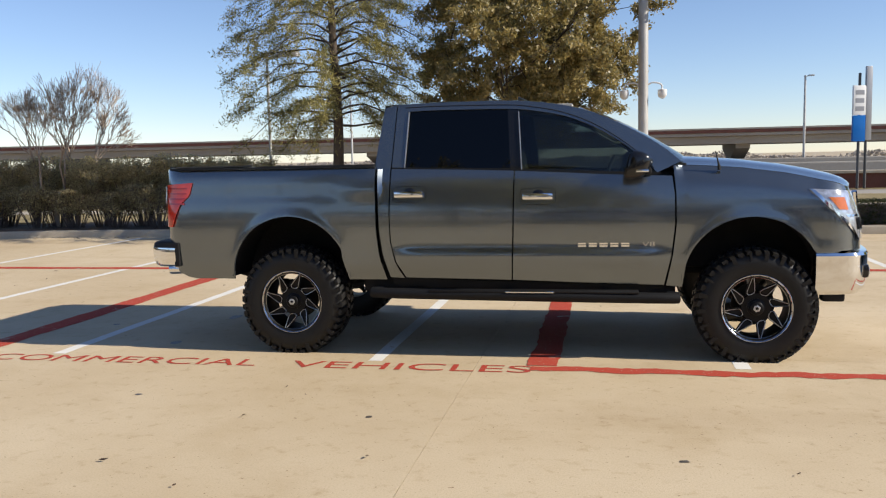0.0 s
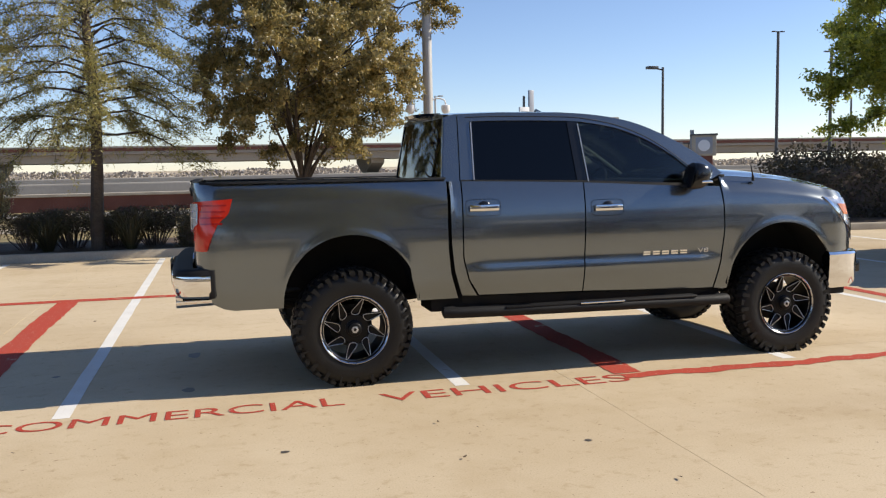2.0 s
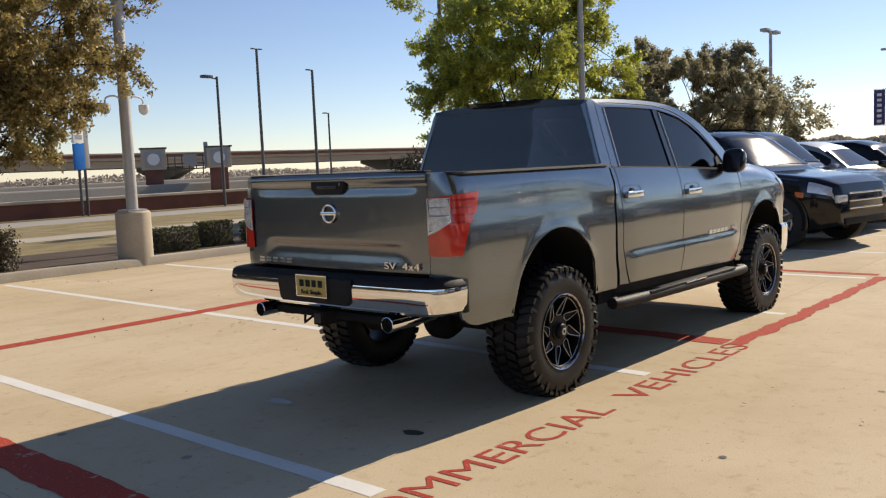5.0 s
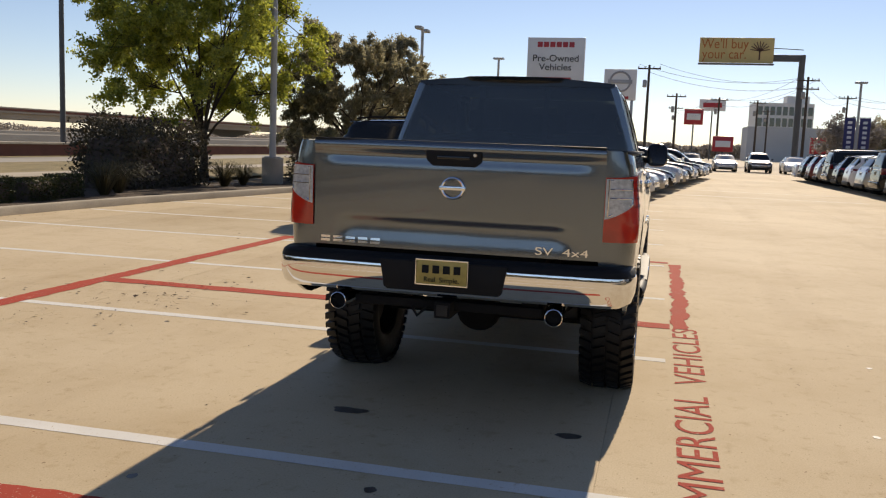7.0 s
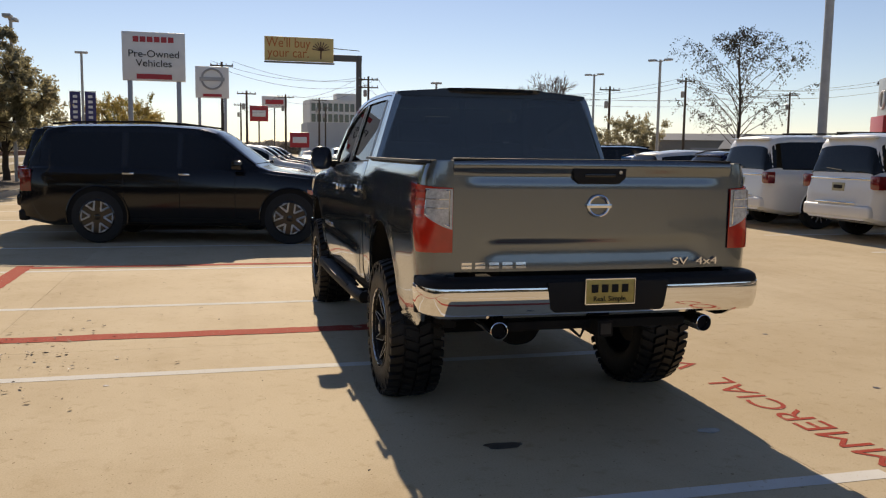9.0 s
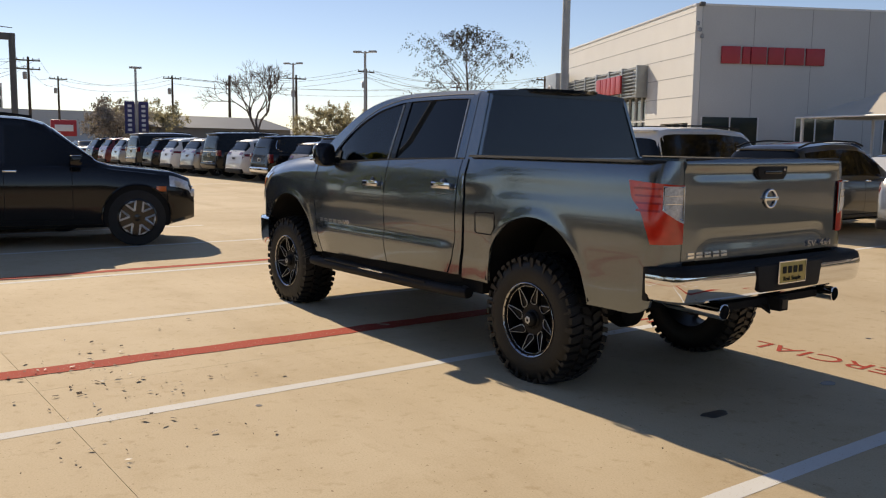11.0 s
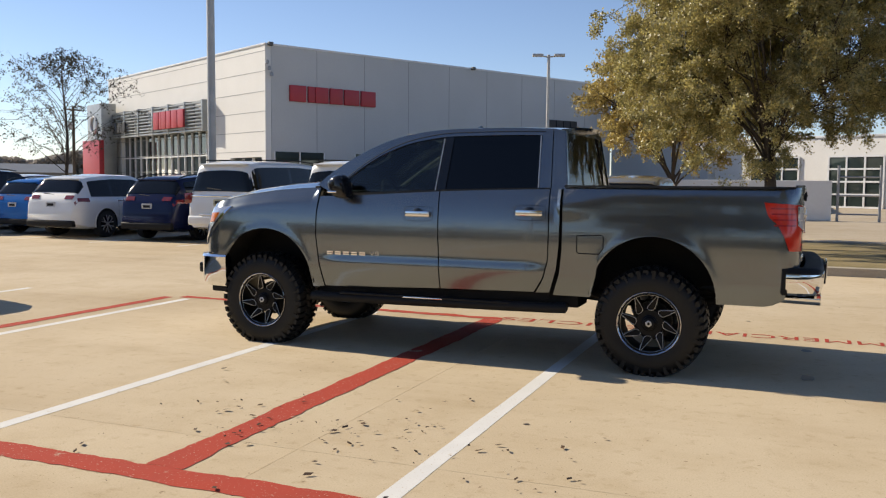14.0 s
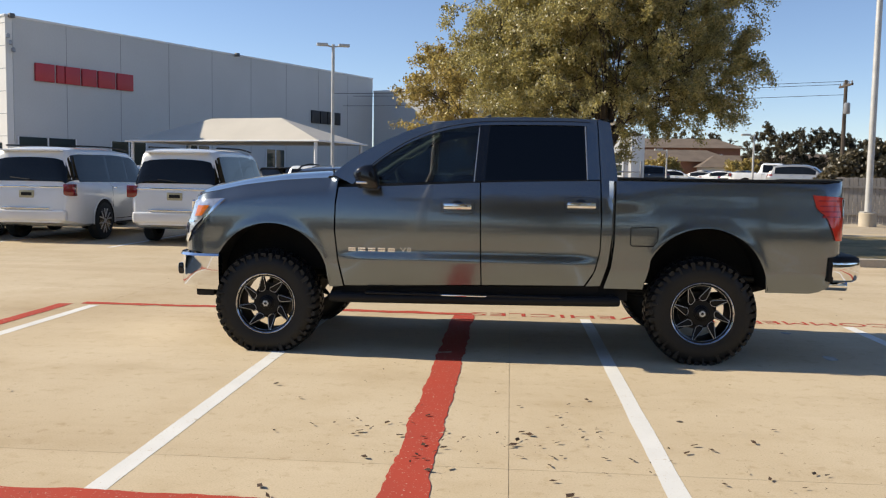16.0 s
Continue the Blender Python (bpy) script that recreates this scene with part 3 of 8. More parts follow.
        mm = Matrix.Translation((tx, side * (half_width(tx, 0.88) + 0.004), 0.88)) @ Matrix.Rotation(math.pi / 2, 4, "X")
        if side > 0:
            mm = Matrix.Translation((tx, half_width(tx, 0.88) + 0.004, 0.88)) @ Matrix.Rotation(math.pi, 4, "Z") @ Matrix.Rotation(math.pi / 2, 4, "X")
        part("engine_badge", text_mesh("V8", 0.052, 0.008, mm, stretch=1.7), badge_chrome, door, "chrome V8 badge", smooth=False)
        # wheel housings
        for ax, az, r in ARCHES:
            bm = bmesh.new()
            g = [[Vector((ax + (r + 0.012) * math.cos(a), side * y, az + (r + 0.012) * math.sin(a) if math.sin(a) > 0 else az + 0.4 * math.sin(a))) for y in (0.52, 0.80, 0.955)] for a in np.linspace(0.0, math.pi, 28)]
            add_sheet(bm, g, (0, 0, 0.01))
            add_box(bm, ax - 0.5, ax + 0.5, side * 0.50, side * 0.53, 0.62, az + r)
            part("wheel_housing", bm, underbody_black, t)
        # running board
        bm = bmesh.new()
        add_tube(bm, smooth_path([(0.76, side * 0.93, 0.505), (0.86, side * 0.985, 0.497), (2.86, side * 0.99, 0.477), (2.97, side * 0.94, 0.485)], 6), 0.042, 10)
        board = part("running_board", bm, black_plastic, t, "black tubular running board")
        part("step_pad", box_mesh(1.15, 2.75, side * 0.93, side * 1.03, 0.512, 0.532, 0.010), black_plastic, board)
        part("step_trim", box_mesh(1.75, 2.12, side * 1.018, side * 1.034, 0.514, 0.526, 0.004), chrome, board)
        for bx in (1.0, 1.75, 2.5):
            part("bracket", box_mesh(bx - 0.03, bx + 0.03, side * 0.6, side * 0.97, 0.47, 0.52, 0.008), underbody_black, board)
        # tail lamp: red outer part, clear inner part
        lamp = body_panel("tail_lamp", [(-1.17, 1.03), (-0.985, 1.03)], [(-1.17, 1.365), (-0.815, 1.39)], [(-1.17, 1.03), (-1.17, 1.365)], [(-0.985, 1.03), (-0.955, 1.12), (-0.92, 1.22), (-0.845, 1.285), (-0.815, 1.39)], 16, 14, side, t, red_lens, 0.012, 0.004, "red tail lamp with clear inner lens")
        body_panel("reverse_lens", [(-1.1695, 1.15), (-1.045, 1.225)], [(-1.1695, 1.36), (-1.04, 1.362)], [(-1.1695, 1.15), (-1.1695, 1.36)], [(-1.045, 1.225), (-1.04, 1.362)], 10, 8, side, lamp, lens_inner, 0.018, 0.003, "clear reversing lens")
        ring = [body_place(u, v, side, 0.021) for u, v in ((-1.164, 1.165), (-1.05, 1.232), (-1.046, 1.355), (-1.164, 1.354), (-1.164, 1.165))]
        part("lens_frame", tube_mesh(ring, 0.0045, 6), chrome, lamp, "bright lens border")
        for zz in (1.262, 1.308):
            part("lens_divider", tube_mesh([body_place(u, zz, side, 0.020) for u in np.linspace(-1.16, -1.052, 5)], 0.003, 5), chrome, lamp)
        for k in range(4):
            z0 = 1.352 - 0.042 * k
            body_panel("lamp_rib", [(-1.03, z0 - 0.012), (-0.86 - 0.01 * k, z0 - 0.012)], [(-1.03, z0), (-0.86 - 0.01 * k, z0)], [(-1.03, z0 - 0.012), (-1.03, z0)], [(-0.86 - 0.01 * k, z0 - 0.012), (-0.86 - 0.01 * k, z0)], 8, 2, side, lamp, red_dark, 0.015, 0.006)
        # head lamp
        lamp = body_panel("head_lamp", [(4.34, 0.905), (4.5, 0.90)], [(3.965, 1.275), (4.5, 1.245)], [(4.34, 0.905), (4.2, 1.04), (4.1, 1.13), (3.965, 1.275)], [(4.5, 0.90), (4.5, 1.245)], 14, 10, side, t, headlamp_glass, 0.008, 0.03, "clear head lamp with an amber corner")
        body_panel("amber_corner", [(4.15, 1.125), (4.235, 1.12)], [(4.075, 1.215), (4.225, 1.21)], [(4.15, 1.125), (4.075, 1.215)], [(4.235, 1.12), (4.225, 1.21)], 8, 5, side, lamp, amber_lens, 0.013, 0.008, "amber turn-signal lens")
        body_panel("lamp_edge", [(4.325, 0.895), (4.35, 0.895)], [(3.945, 1.278), (3.985, 1.268)], [(4.325, 0.895), (4.18, 1.04), (4.08, 1.13), (3.945, 1.278)], [(4.35, 0.895), (4.21, 1.04), (4.11, 1.13), (3.985, 1.268)], 3, 10, side, lamp, chrome, 0.011, 0.01)
        body_panel("projector", [(4.31, 0.975), (4.42, 0.975)], [(4.31, 1.06), (4.42, 1.06)], [(4.31, 0.975), (4.31, 1.06)], [(4.42, 0.975), (4.42, 1.06)], 5, 5, side, lamp, black_gloss, 0.012, 0.006)
        body_panel("daylight_bar", [(4.22, 1.07), (4.44, 1.07)], [(4.20, 1.085), (4.44, 1.085)], [(4.22, 1.07), (4.20, 1.085)], [(4.44, 1.07), (4.44, 1.085)], 5, 2, side, lamp, chrome, 0.013, 0.006)
    # fuel door on the left side only
    seam = []
    for u, v in ((0.60, 1.10), (0.62, 1.108), (0.40, 1.108), (0.385, 1.095), (0.385, 1.0), (0.42, 0.955), (0.585, 0.955), (0.60, 0.97), (0.60, 1.10)):
        seam.append(body_place(u, v, 1, 0.0005))
    part("fuel_door", tube_mesh([seam[0]] + seam[2:], 0.0048, 6), black_plastic, t, "seam of the fuel door")
    # roof
    zr = lambda x: float(np.interp(x, [0.77, 0.86, 1.2, 1.72, 2.03, 2.3], [1.955, 1.978, 1.99, 1.988, 1.965, 1.912]))  # noqa: E731
    yr = lambda z: float(np.interp(z, [g[0] for g in GREEN], [g[1] for g in GREEN]))  # noqa: E731
    grid = [[Vector((x, (yr(zr(x)) + 0.006) * v, zr(x) + 0.035 * (1 - v * v) + 0.002)) for v in np.linspace(-1, 1, 19)] for x in np.linspace(0.78, 2.30, 22)]
    roof = part("roof", sheet_mesh(grid, (0, 0, -0.02)), paint, t)
    part("roof_visor", sweep_mesh([(0.86, -0.29), (0.80, -0.27), (0.765, -0.15), (0.76, 0.0), (0.765, 0.15), (0.80, 0.27), (0.86, 0.29)], [(-0.10, 1.982), (0.010, 1.972), (0.014, 1.982), (-0.02, 1.995), (-0.12, 2.006)]), paint, roof, "dark brake-light housing on the roof edge")
    part("roof_antenna", prism_mesh([(0, 0), (0.12, 0), (0.02, 0.05)], Matrix.Translation((1.75, 0.0, 2.015)) @ Matrix.Rotation(math.pi / 2, 4, "X"), 0.03, 0.008), paint, roof)
    # windshield
    top_line = lambda v: Vector((2.30 + 0.04 * (1 - v * v), v * 0.745, 1.912 + 0.037 * (1 - v * v)))  # noqa: E731
    low_line = lambda v: Vector((3.05 + 0.14 * (1 - v * v), v * 0.845, 1.485 + 0.012 * (1 - v * v)))  # noqa: E731
    grid = [[top_line(v).lerp(low_line(v), u) + Vector((0.03, 0, 0.035)) * (4 * u * (1 - u)) * 0.6 for u in np.linspace(0, 1, 10)] for v in np.linspace(-1, 1, 15)]
    part("windshield", sheet_mesh(grid, (-0.004, 0, -0.004)), shield_glass, t, "clear windshield")
    # rear window and its frame
    back = lambda y, z: Vector((0.70 + (z - 1.47) * 0.15 - 0.03 * (1 - (y / 0.85) ** 2), y, z))  # noqa: E731
    edge = lambda z: float(np.interp(z, [1.40, 1.50, 1.94], [0.885, 0.868, 0.722]))  # noqa: E731
    for side in (-1, 1):
        grid = [[back(side * (edge(z) + 0.005 - w), z) for w in np.linspace(0, 0.026, 4)] for z in np.linspace(1.36, 1.955, 12)]
        part("rear_pillar", sheet_mesh(grid, (0.03, 0, 0)), paint, t)
    grid = [[back(v * (edge(z) - 0.0), z) + Vector((0.0, 0, 0)) for v in np.linspace(-1, 1, 15)] for z in (1.946, 1.955, 1.965, 1.975)]
    part("rear_header", sheet_mesh([[p + Vector((0.0, 0, 0.035 * (1 - (p.y / 0.72) ** 2) * (i / 3))) for p in row] for i, row in enumerate(grid)], (0.04, 0, 0)), black_gloss, t)
    grid = [[back(v * (edge(z) - 0.020), z) + Vector((0.008, 0, 0.028 * (1 - v * v) * soft(z, 1.8, 1.92))) for v in np.linspace(-1, 1, 15)] for z in np.linspace(1.48, 1.952, 8)]
    rear_glass = part("rear_glass", sheet_mesh(grid, (0.005, 0, 0)), back_glass, t, "dark sliding rear window")
    part("glass_seal", box_mesh(0.705, 0.73, -0.80, 0.80, 1.44, 1.49, 0.005), black_plastic, rear_glass)
    for y in (-0.24, 0.24):
        grid = [[back(y + w, z) + Vector((0.016, 0, 0)) for w in (-0.02, 0.02)] for z in np.linspace(1.48, 1.925, 5)]
        part("slider_frame", sheet_mesh(grid, (0.01, 0, 0)), black_plastic, rear_glass)
    part("cab_back", box_mesh(0.705, 0.74, -0.9, 0.9, 0.62, 1.46), paint, t, smooth=False)
    # hood
    rows = []
    for u in np.linspace(3.03, 4.44, 30):
        edge_place = body_place(u, fender_top(u) - 0.004, 1)
        row = []
        for v in np.linspace(-1, 1, 27):
            z = edge_place.z + 0.008 + 0.062 * (1 - abs(v) ** 2.4) * (1 - 0.35 * soft(u, 3.9, 4.3)) + 0.014 * soft(abs(v), 0.40, 0.5) * (1 - soft(abs(v), 0.75, 0.95))
            row.append(Vector((edge_place.x + 0.11 * (1 - v * v) * soft(u, 3.6, 4.3), (edge_place.y - 0.006) * v, z - 0.05 * soft(u, 4.3, 4.44) * (1 - v * v))))
        rows.append(row)
    part("hood", sheet_mesh(rows, (0, 0, -0.02)), paint, t)
    part("cowl", box_mesh(2.95, 3.10, -0.84, 0.84, 1.44, 1.478, 0.01), black_plastic, t)
    for y in (-0.3, 0.35):
        part("wiper", tube_mesh([(3.12, y, 1.495), (3.10, y + 0.25, 1.515), (3.05, y + 0.5, 1.53)], 0.008, 6), black_plastic, t)
    part("radio_antenna", tube_mesh([(3.33, -0.885, 1.42), (3.328, -0.886, 1.45), (3.322, -0.888, 1.475), (3.300, -0.892, 1.56)], [0.013, 0.011, 0.006, 0.003], 8), black_plastic, t, "short black stub antenna")
    # grille and front bumper
    grid = [[Vector((4.33 + 0.10 * (1 - v * v) - 0.05 * soft(z, 1.0, 1.25), 0.63 * v, z)) for v in np.linspace(-1, 1, 15)] for z in np.linspace(0.83, 1.24, 8)]
    grille = part("grille", sheet_mesh(grid, (-0.05, 0, 0)), black_gloss, t, "black mesh grille with chrome side bars")
    for k in range(7):
        z = 0.88 + 0.05 * k
        part("grille_bar", tube_mesh([(4.34 + 0.10 * (1 - v * v) - 0.05 * soft(z, 1.0, 1.25), 0.6 * v, z) for v in np.linspace(-1, 1, 11)], 0.01, 6), black_plastic, grille)
    for side in (-1, 1):
        part("grille_frame", tube_mesh([(4.33, side * 0.62, 1.24), (4.36, side * 0.56, 1.05), (4.41, side * 0.40, 0.87), (4.44, 0.0, 0.86)], 0.022, 8), chrome, grille, "chrome grille frame")
    plan = [(3.995, 0.985), (4.10, 0.982), (4.24, 0.955), (4.33, 0.89), (4.39, 0.78), (4.44, 0.55), (4.47, 0.28), (4.48, 0.0)]
    plan = smooth_path(plan + [(x, -y) for x, y in reversed(plan[:-1])], 4)
    sec = [(-0.05, 0.815), (-0.004, 0.81), (0.006, 0.79), (0.004, 0.68), (0.0, 0.60), (-0.012, 0.54), (-0.045, 0.505), (-0.10, 0.51), (-0.09, 0.78)]
    bumper = part("front_bumper", sweep_mesh(plan, [(-o, z) for o, z in sec]), chrome, t, "chrome front bumper", angle=18)
    for side in (-1, 1):
        part("fog_lamp_bezel", box_mesh(4.20, 4.385, side * 0.76, side * 0.88, 0.62, 0.72, 0.02), black_gloss, bumper, "black fog lamp bezel")
        part("fog_lamp", box_mesh(4.30, 4.395, side * 0.78, side * 0.86, 0.64, 0.70, 0.015), clear_lens, bumper)
        part("air_dam_end", box_mesh(4.06, 4.22, side * 0.78, side * 0.90, 0.445, 0.53, 0.02), black_plastic, bumper)
        part("tow_hook", tube_mesh([(4.26, side * 0.45, 0.50), (4.36, side * 0.45, 0.50), (4.39, side * 0.40, 0.5), (4.36, side * 0.36, 0.5), (4.26, side * 0.36, 0.5)], 0.014, 8), steel_dark, bumper)
    part("air_dam", box_mesh(4.05, 4.30, -0.70, 0.70, 0.49, 0.57, 0.02), black_plastic, bumper)
    # tailgate
    def gate(y, z, out=0.0):
        x = -1.083 - 0.022 * (1 - (y / 0.8) ** 2)
        x -= 0.012 * soft(z, 1.44, 1.475) - 0.010 * soft(z, 1.495, 1.515)
        x += 0.007 * soft(z, 1.385, 1.422) * (1 - soft(z, 1.43, 1.475)) * (1 - soft(abs(y), 0.66, 0.76))
        trap = 1 - soft(abs(y), 0.54 + 0.5 * (1.07 - z), 0.68 + 0.5 * (1.07 - z))
        x += 0.010 * trap * soft(z, 0.93, 1.05) * (1 - soft(z, 1.062, 1.105))
        return Vector((x - out, y, z))

    zs = [0.925, 0.95, 0.97, 0.98, 0.99, 1.0, 1.01, 1.02, 1.05, 1.07, 1.085, 1.1, 1.115, 1.13, 1.16, 1.2, 1.25, 1.3, 1.34, 1.36, 1.38, 1.4, 1.42, 1.43, 1.44, 1.45, 1.46, 1.47, 1.48, 1.49, 1.5, 1.508, 1.515]
    ys = np.linspace(-0.803, 0.803, 61)
    tailgate = part("tailgate", sheet_mesh([[gate(y, z) for z in zs] for y in ys], (0.05, 0, 0)), paint, t, "sculpted metal tailgate")
    part("gate_cap", box_mesh(-1.098, -1.035, -0.80, 0.80, 1.508, 1.520, 0.005), black_plastic, tailgate)
    bm = prism_mesh([(-0.155, 1.472), (0.155, 1.472), (0.15, 1.42), (0.115, 1.39), (-0.115, 1.39), (-0.15, 1.42)], Matrix.Translation((-1.085, 0, 0)) @ Matrix.Rotation(math.pi / 2, 4, "Z") @ Matrix.Rotation(math.pi / 2, 4, "X") @ Matrix.Rotation(math.pi, 4, "Y"), 0.035, 0.006)
    handle = part("gate_handle", bm, black_plastic, tailgate, "black tailgate handle with a camera")
    part("gate_pull", box_mesh(-1.128, -1.115, -0.09, 0.09, 1.425, 1.445, 0.005), black_gloss, handle)
    part("gate_lock", lathe_mesh([(0.004, 0), (0.010, 0.004)], 12, Matrix.Translation((-1.122, -0.118, 1.452)) @ Matrix.Rotation(-math.pi / 2, 4, "Y")), badge_chrome, handle)
    # round emblem: plain ring and bar
    ring = [gate(0.058 * math.cos(a), 1.272 + 0.054 * math.sin(a), 0.008) for a in np.linspace(0, 2 * math.pi, 33)]
    bm = tube_mesh(ring, 0.0085, 8)
    emblem = part("emblem", bm, badge_chrome, tailgate, "round chrome emblem with a bar")
    part("emblem_bar", box_mesh(-1.125, -1.105, -0.072, 0.072, 1.261, 1.283, 0.004), badge_chrome, emblem)
    place = lambda u, v, o: gate(-u, v, o)  # noqa: E731
    badge_bars("gate_badge", tailgate, -0.755, -0.385, 0.942, 0.975, 5, place, badge_chrome, 0.26)
    turn = Matrix.Rotation(-math.pi / 2, 4, "Z") @ Matrix.Rotation(math.pi / 2, 4, "X")
    part("trim_badge", text_mesh("SV", 0.058, 0.008, Matrix.Translation((-1.103, -0.505, 0.962)) @ turn, stretch=1.6), badge_chrome, tailgate, "chrome letters SV", smooth=False)
    part("drive_badge", text_mesh("4x4", 0.058, 0.008, Matrix.Translation((-1.101, -0.672, 0.962)) @ turn, stretch=1.6), badge_chrome, tailgate, "chrome letters 4x4", smooth=False)
    # rear bumper: chrome wings, black step pad, dark middle with the plate
    plan = [(-0.985, 0.985), (-1.08, 0.98), (-1.18, 0.945), (-1.235, 0.86), (-1.255, 0.6), (-1.265, 0.3), (-1.268, 0.0)]
    full = smooth_path(plan + [(x, -y) for x, y in reversed(plan[:-1])], 4)
    sec = [(-0.01, 0.866), (0.004, 0.860), (0.008, 0.835), (0.002, 0.765), (-0.012, 0.718), (-0.04, 0.70), (-0.06, 0.71), (-0.06, 0.86)]
    bumper = part("rear_bumper", sweep_mesh(full, sec), chrome, t, "chrome rear step bumper")
    pad = [(-0.14, 0.855), (-0.005, 0.857), (0.002, 0.866), (-0.006, 0.892), (-0.025, 0.905), (-0.14, 0.905)]
    for side in (-1, 1):
        part("bumper_end", box_mesh(-1.0, -0.955, side * 0.90, side * 0.982, 0.70, 0.90, 0.012), black_plastic, bumper)
    part("step_pad", sweep_mesh(full, pad), black_plastic, bumper, "black step pad on the bumper")
    bm = prism_mesh([(-0.345, 0.89), (0.345, 0.89), (0.32, 0.745), (0.30, 0.73), (-0.30, 0.73), (-0.32, 0.745)], Matrix.Translation((-1.255, 0, 0)) @ Matrix.Rotation(math.pi / 2, 4, "Z") @ Matrix.Rotation(math.pi / 2, 4, "X") @ Matrix.Rotation(math.pi, 4, "Y"), 0.026, 0.006)
    well = part("plate_well", bm, black_plastic, bumper, "black licence plate recess")
    plate_gold = material("gold_plate", (0.55, 0.42, 0.12), 0.4, 0.2, vary=0.2, scale=30)
    plate = part("dealer_plate", box_mesh(-1.292, -1.284, -0.136, 0.136, 0.775, 0.898, 0.004), plate_gold, well, "gold dealer plate with dark lettering")
    part("plate_frame", tube_mesh([(-1.29, 0.14, 0.771), (-1.29, 0.14, 0.902), (-1.29, -0.14, 0.902), (-1.29, -0.14, 0.771), (-1.29, 0.14, 0.771)], 0.006, 6), badge_chrome, plate)
    for k in range(4):
        part("plate_bar", box_mesh(-1.296, -1.291, 0.106 - 0.057 * k - 0.036, 0.106 - 0.057 * k, 0.832, 0.874), black_plastic, plate, "plain dark bar", smooth=False)
    part("plate_slogan", text_mesh("Real. Simple.", 0.038, 0.004, Matrix.Translation((-1.294, 0, 0.798)) @ turn, stretch=1.0), black_plastic, plate, "small dark slogan letters", smooth=False)
    # under the tail: exhausts, hitch, axle, springs, frame
    for side in (-1, 1):
        path = smooth_path([(-0.2, side * 0.47, 0.68), (-0.5, side * 0.53, 0.665), (-0.72, side * 0.575, 0.65), (-0.84, side * 0.578, 0.643)], 5)
        exhaust = part("exhaust_pipe", tube_mesh(path, 0.034, 12), steel_dark, t, "exhaust pipe with a chrome tip")
        d = Vector((-1, side * 0.03, -0.02)).normalized()
        m = Matrix.Translation((-0.80, side * 0.577, 0.645)) @ d.to_track_quat("Z", "Y").to_matrix().to_4x4()
        part("exhaust_tip", lathe_mesh([(0.036, 0.0), (0.046, 0.03), (0.047, 0.44), (0.043, 0.442), (0.041, 0.30), (0.034, 0.004)], 24, m, True), chrome, exhaust, "chrome exhaust tip")
        part("pipe_mouth", lathe_mesh([(0.004, 0.395), (0.0405, 0.40)], 20, m), underbody_black, exhaust)
        part("frame_rail", box_mesh(-1.12, 4.1, side * 0.40, side * 0.50, 0.60, 0.72, 0.015), underbody_black, t)
        part("leaf_spring", tube_mesh([(-0.75, side * 0.56, 0.66), (-0.3, side * 0.56, 0.53), (0.0, side * 0.56, 0.50), (0.3, side * 0.56, 0.54), (0.72, side * 0.56, 0.64)], 0.032, 8), underbody_black, t)
        part("shock_absorber", tube_mesh([(0.06, side * 0.50, 0.44), (0.28, side * 0.44, 0.86)], [0.035, 0.028], 10), satin_metal, t, "silver shock absorber")
        part("mount", box_mesh(-0.10, 0.10, side * 0.5, side * 0.62, 0.42, 0.56, 0.01), steel_dark, t)
        part("front_strut", tube_mesh([(3.55, side * 0.52, 0.42), (3.5, side * 0.46, 0.95)], 0.055, 10), steel_dark, t)
        part("control_arm", tube_mesh([(3.35, side * 0.30, 0.5), (3.55, side * 0.66, 0.38), (3.75, side * 0.30, 0.5)], 0.03, 8), steel_dark, t)
    part("rear_axle", tube_mesh([(0, -0.66, HUB_Z), (0, 0.66, HUB_Z)], 0.05, 12), underbody_black, t)
    part("differential", lathe_mesh([(0.05, -0.14), (0.13, -0.09), (0.155, 0.0), (0.13, 0.09), (0.05, 0.14)], 20, Matrix.Translation((0, 0.05, HUB_Z)) @ Matrix.Rotation(math.pi / 2, 4, "Y")), underbody_black, t, "dark axle differential")
    part("drive_shaft", tube_mesh([(0.1, 0.05, 0.45), (1.9, 0.05, 0.62)], 0.045, 10), steel_dark, t)
    part("front_axle", tube_mesh([(FRONT_AXLE, -0.66, HUB_Z), (FRONT_AXLE, 0.66, HUB_Z)], 0.045, 12), underbody_black, t)
    part("hitch_bar", box_mesh(-1.16, -1.07, -0.52, 0.52, 0.615, 0.665, 0.01), underbody_black, t)
    hitch = part("hitch_receiver", box_mesh(-1.25, -1.0, -0.045, 0.045, 0.585, 0.672, 0.008), underbody_black, t, "black tow hitch receiver")
    part("hitch_hole", box_mesh(-1.256, -1.25, -0.03, 0.03, 0.60, 0.657), steel_dark, hitch)
    part("chain_loop", tube_mesh([(-1.20, 0.10, 0.63), (-1.24, 0.14, 0.59), (-1.20, 0.18, 0.63)], 0.009, 6), underbody_black, hitch)
    part("spare_tyre", lathe_mesh([(0.16, 0.0), (0.30, -0.02), (0.36, 0.03), (0.36, 0.15), (0.30, 0.2), (0.16, 0.18)], 32, Matrix.Translation((-0.58, 0, 0.66))), rubber, t, "spare tyre under the bed")
    part("under_tray", box_mesh(-0.95, 0.62, -0.5, 0.5, 0.86, 0.93), underbody_black, t, smooth=False)
    part("floor_pan", box_mesh(0.62, 4.05, -0.58, 0.58, 0.66, 1.05, 0.02), underbody_black, t, smooth=False)
    part("engine", box_mesh(3.06, 4.22, -0.50, 0.50, 0.62, 1.33, 0.03), underbody_black, t)
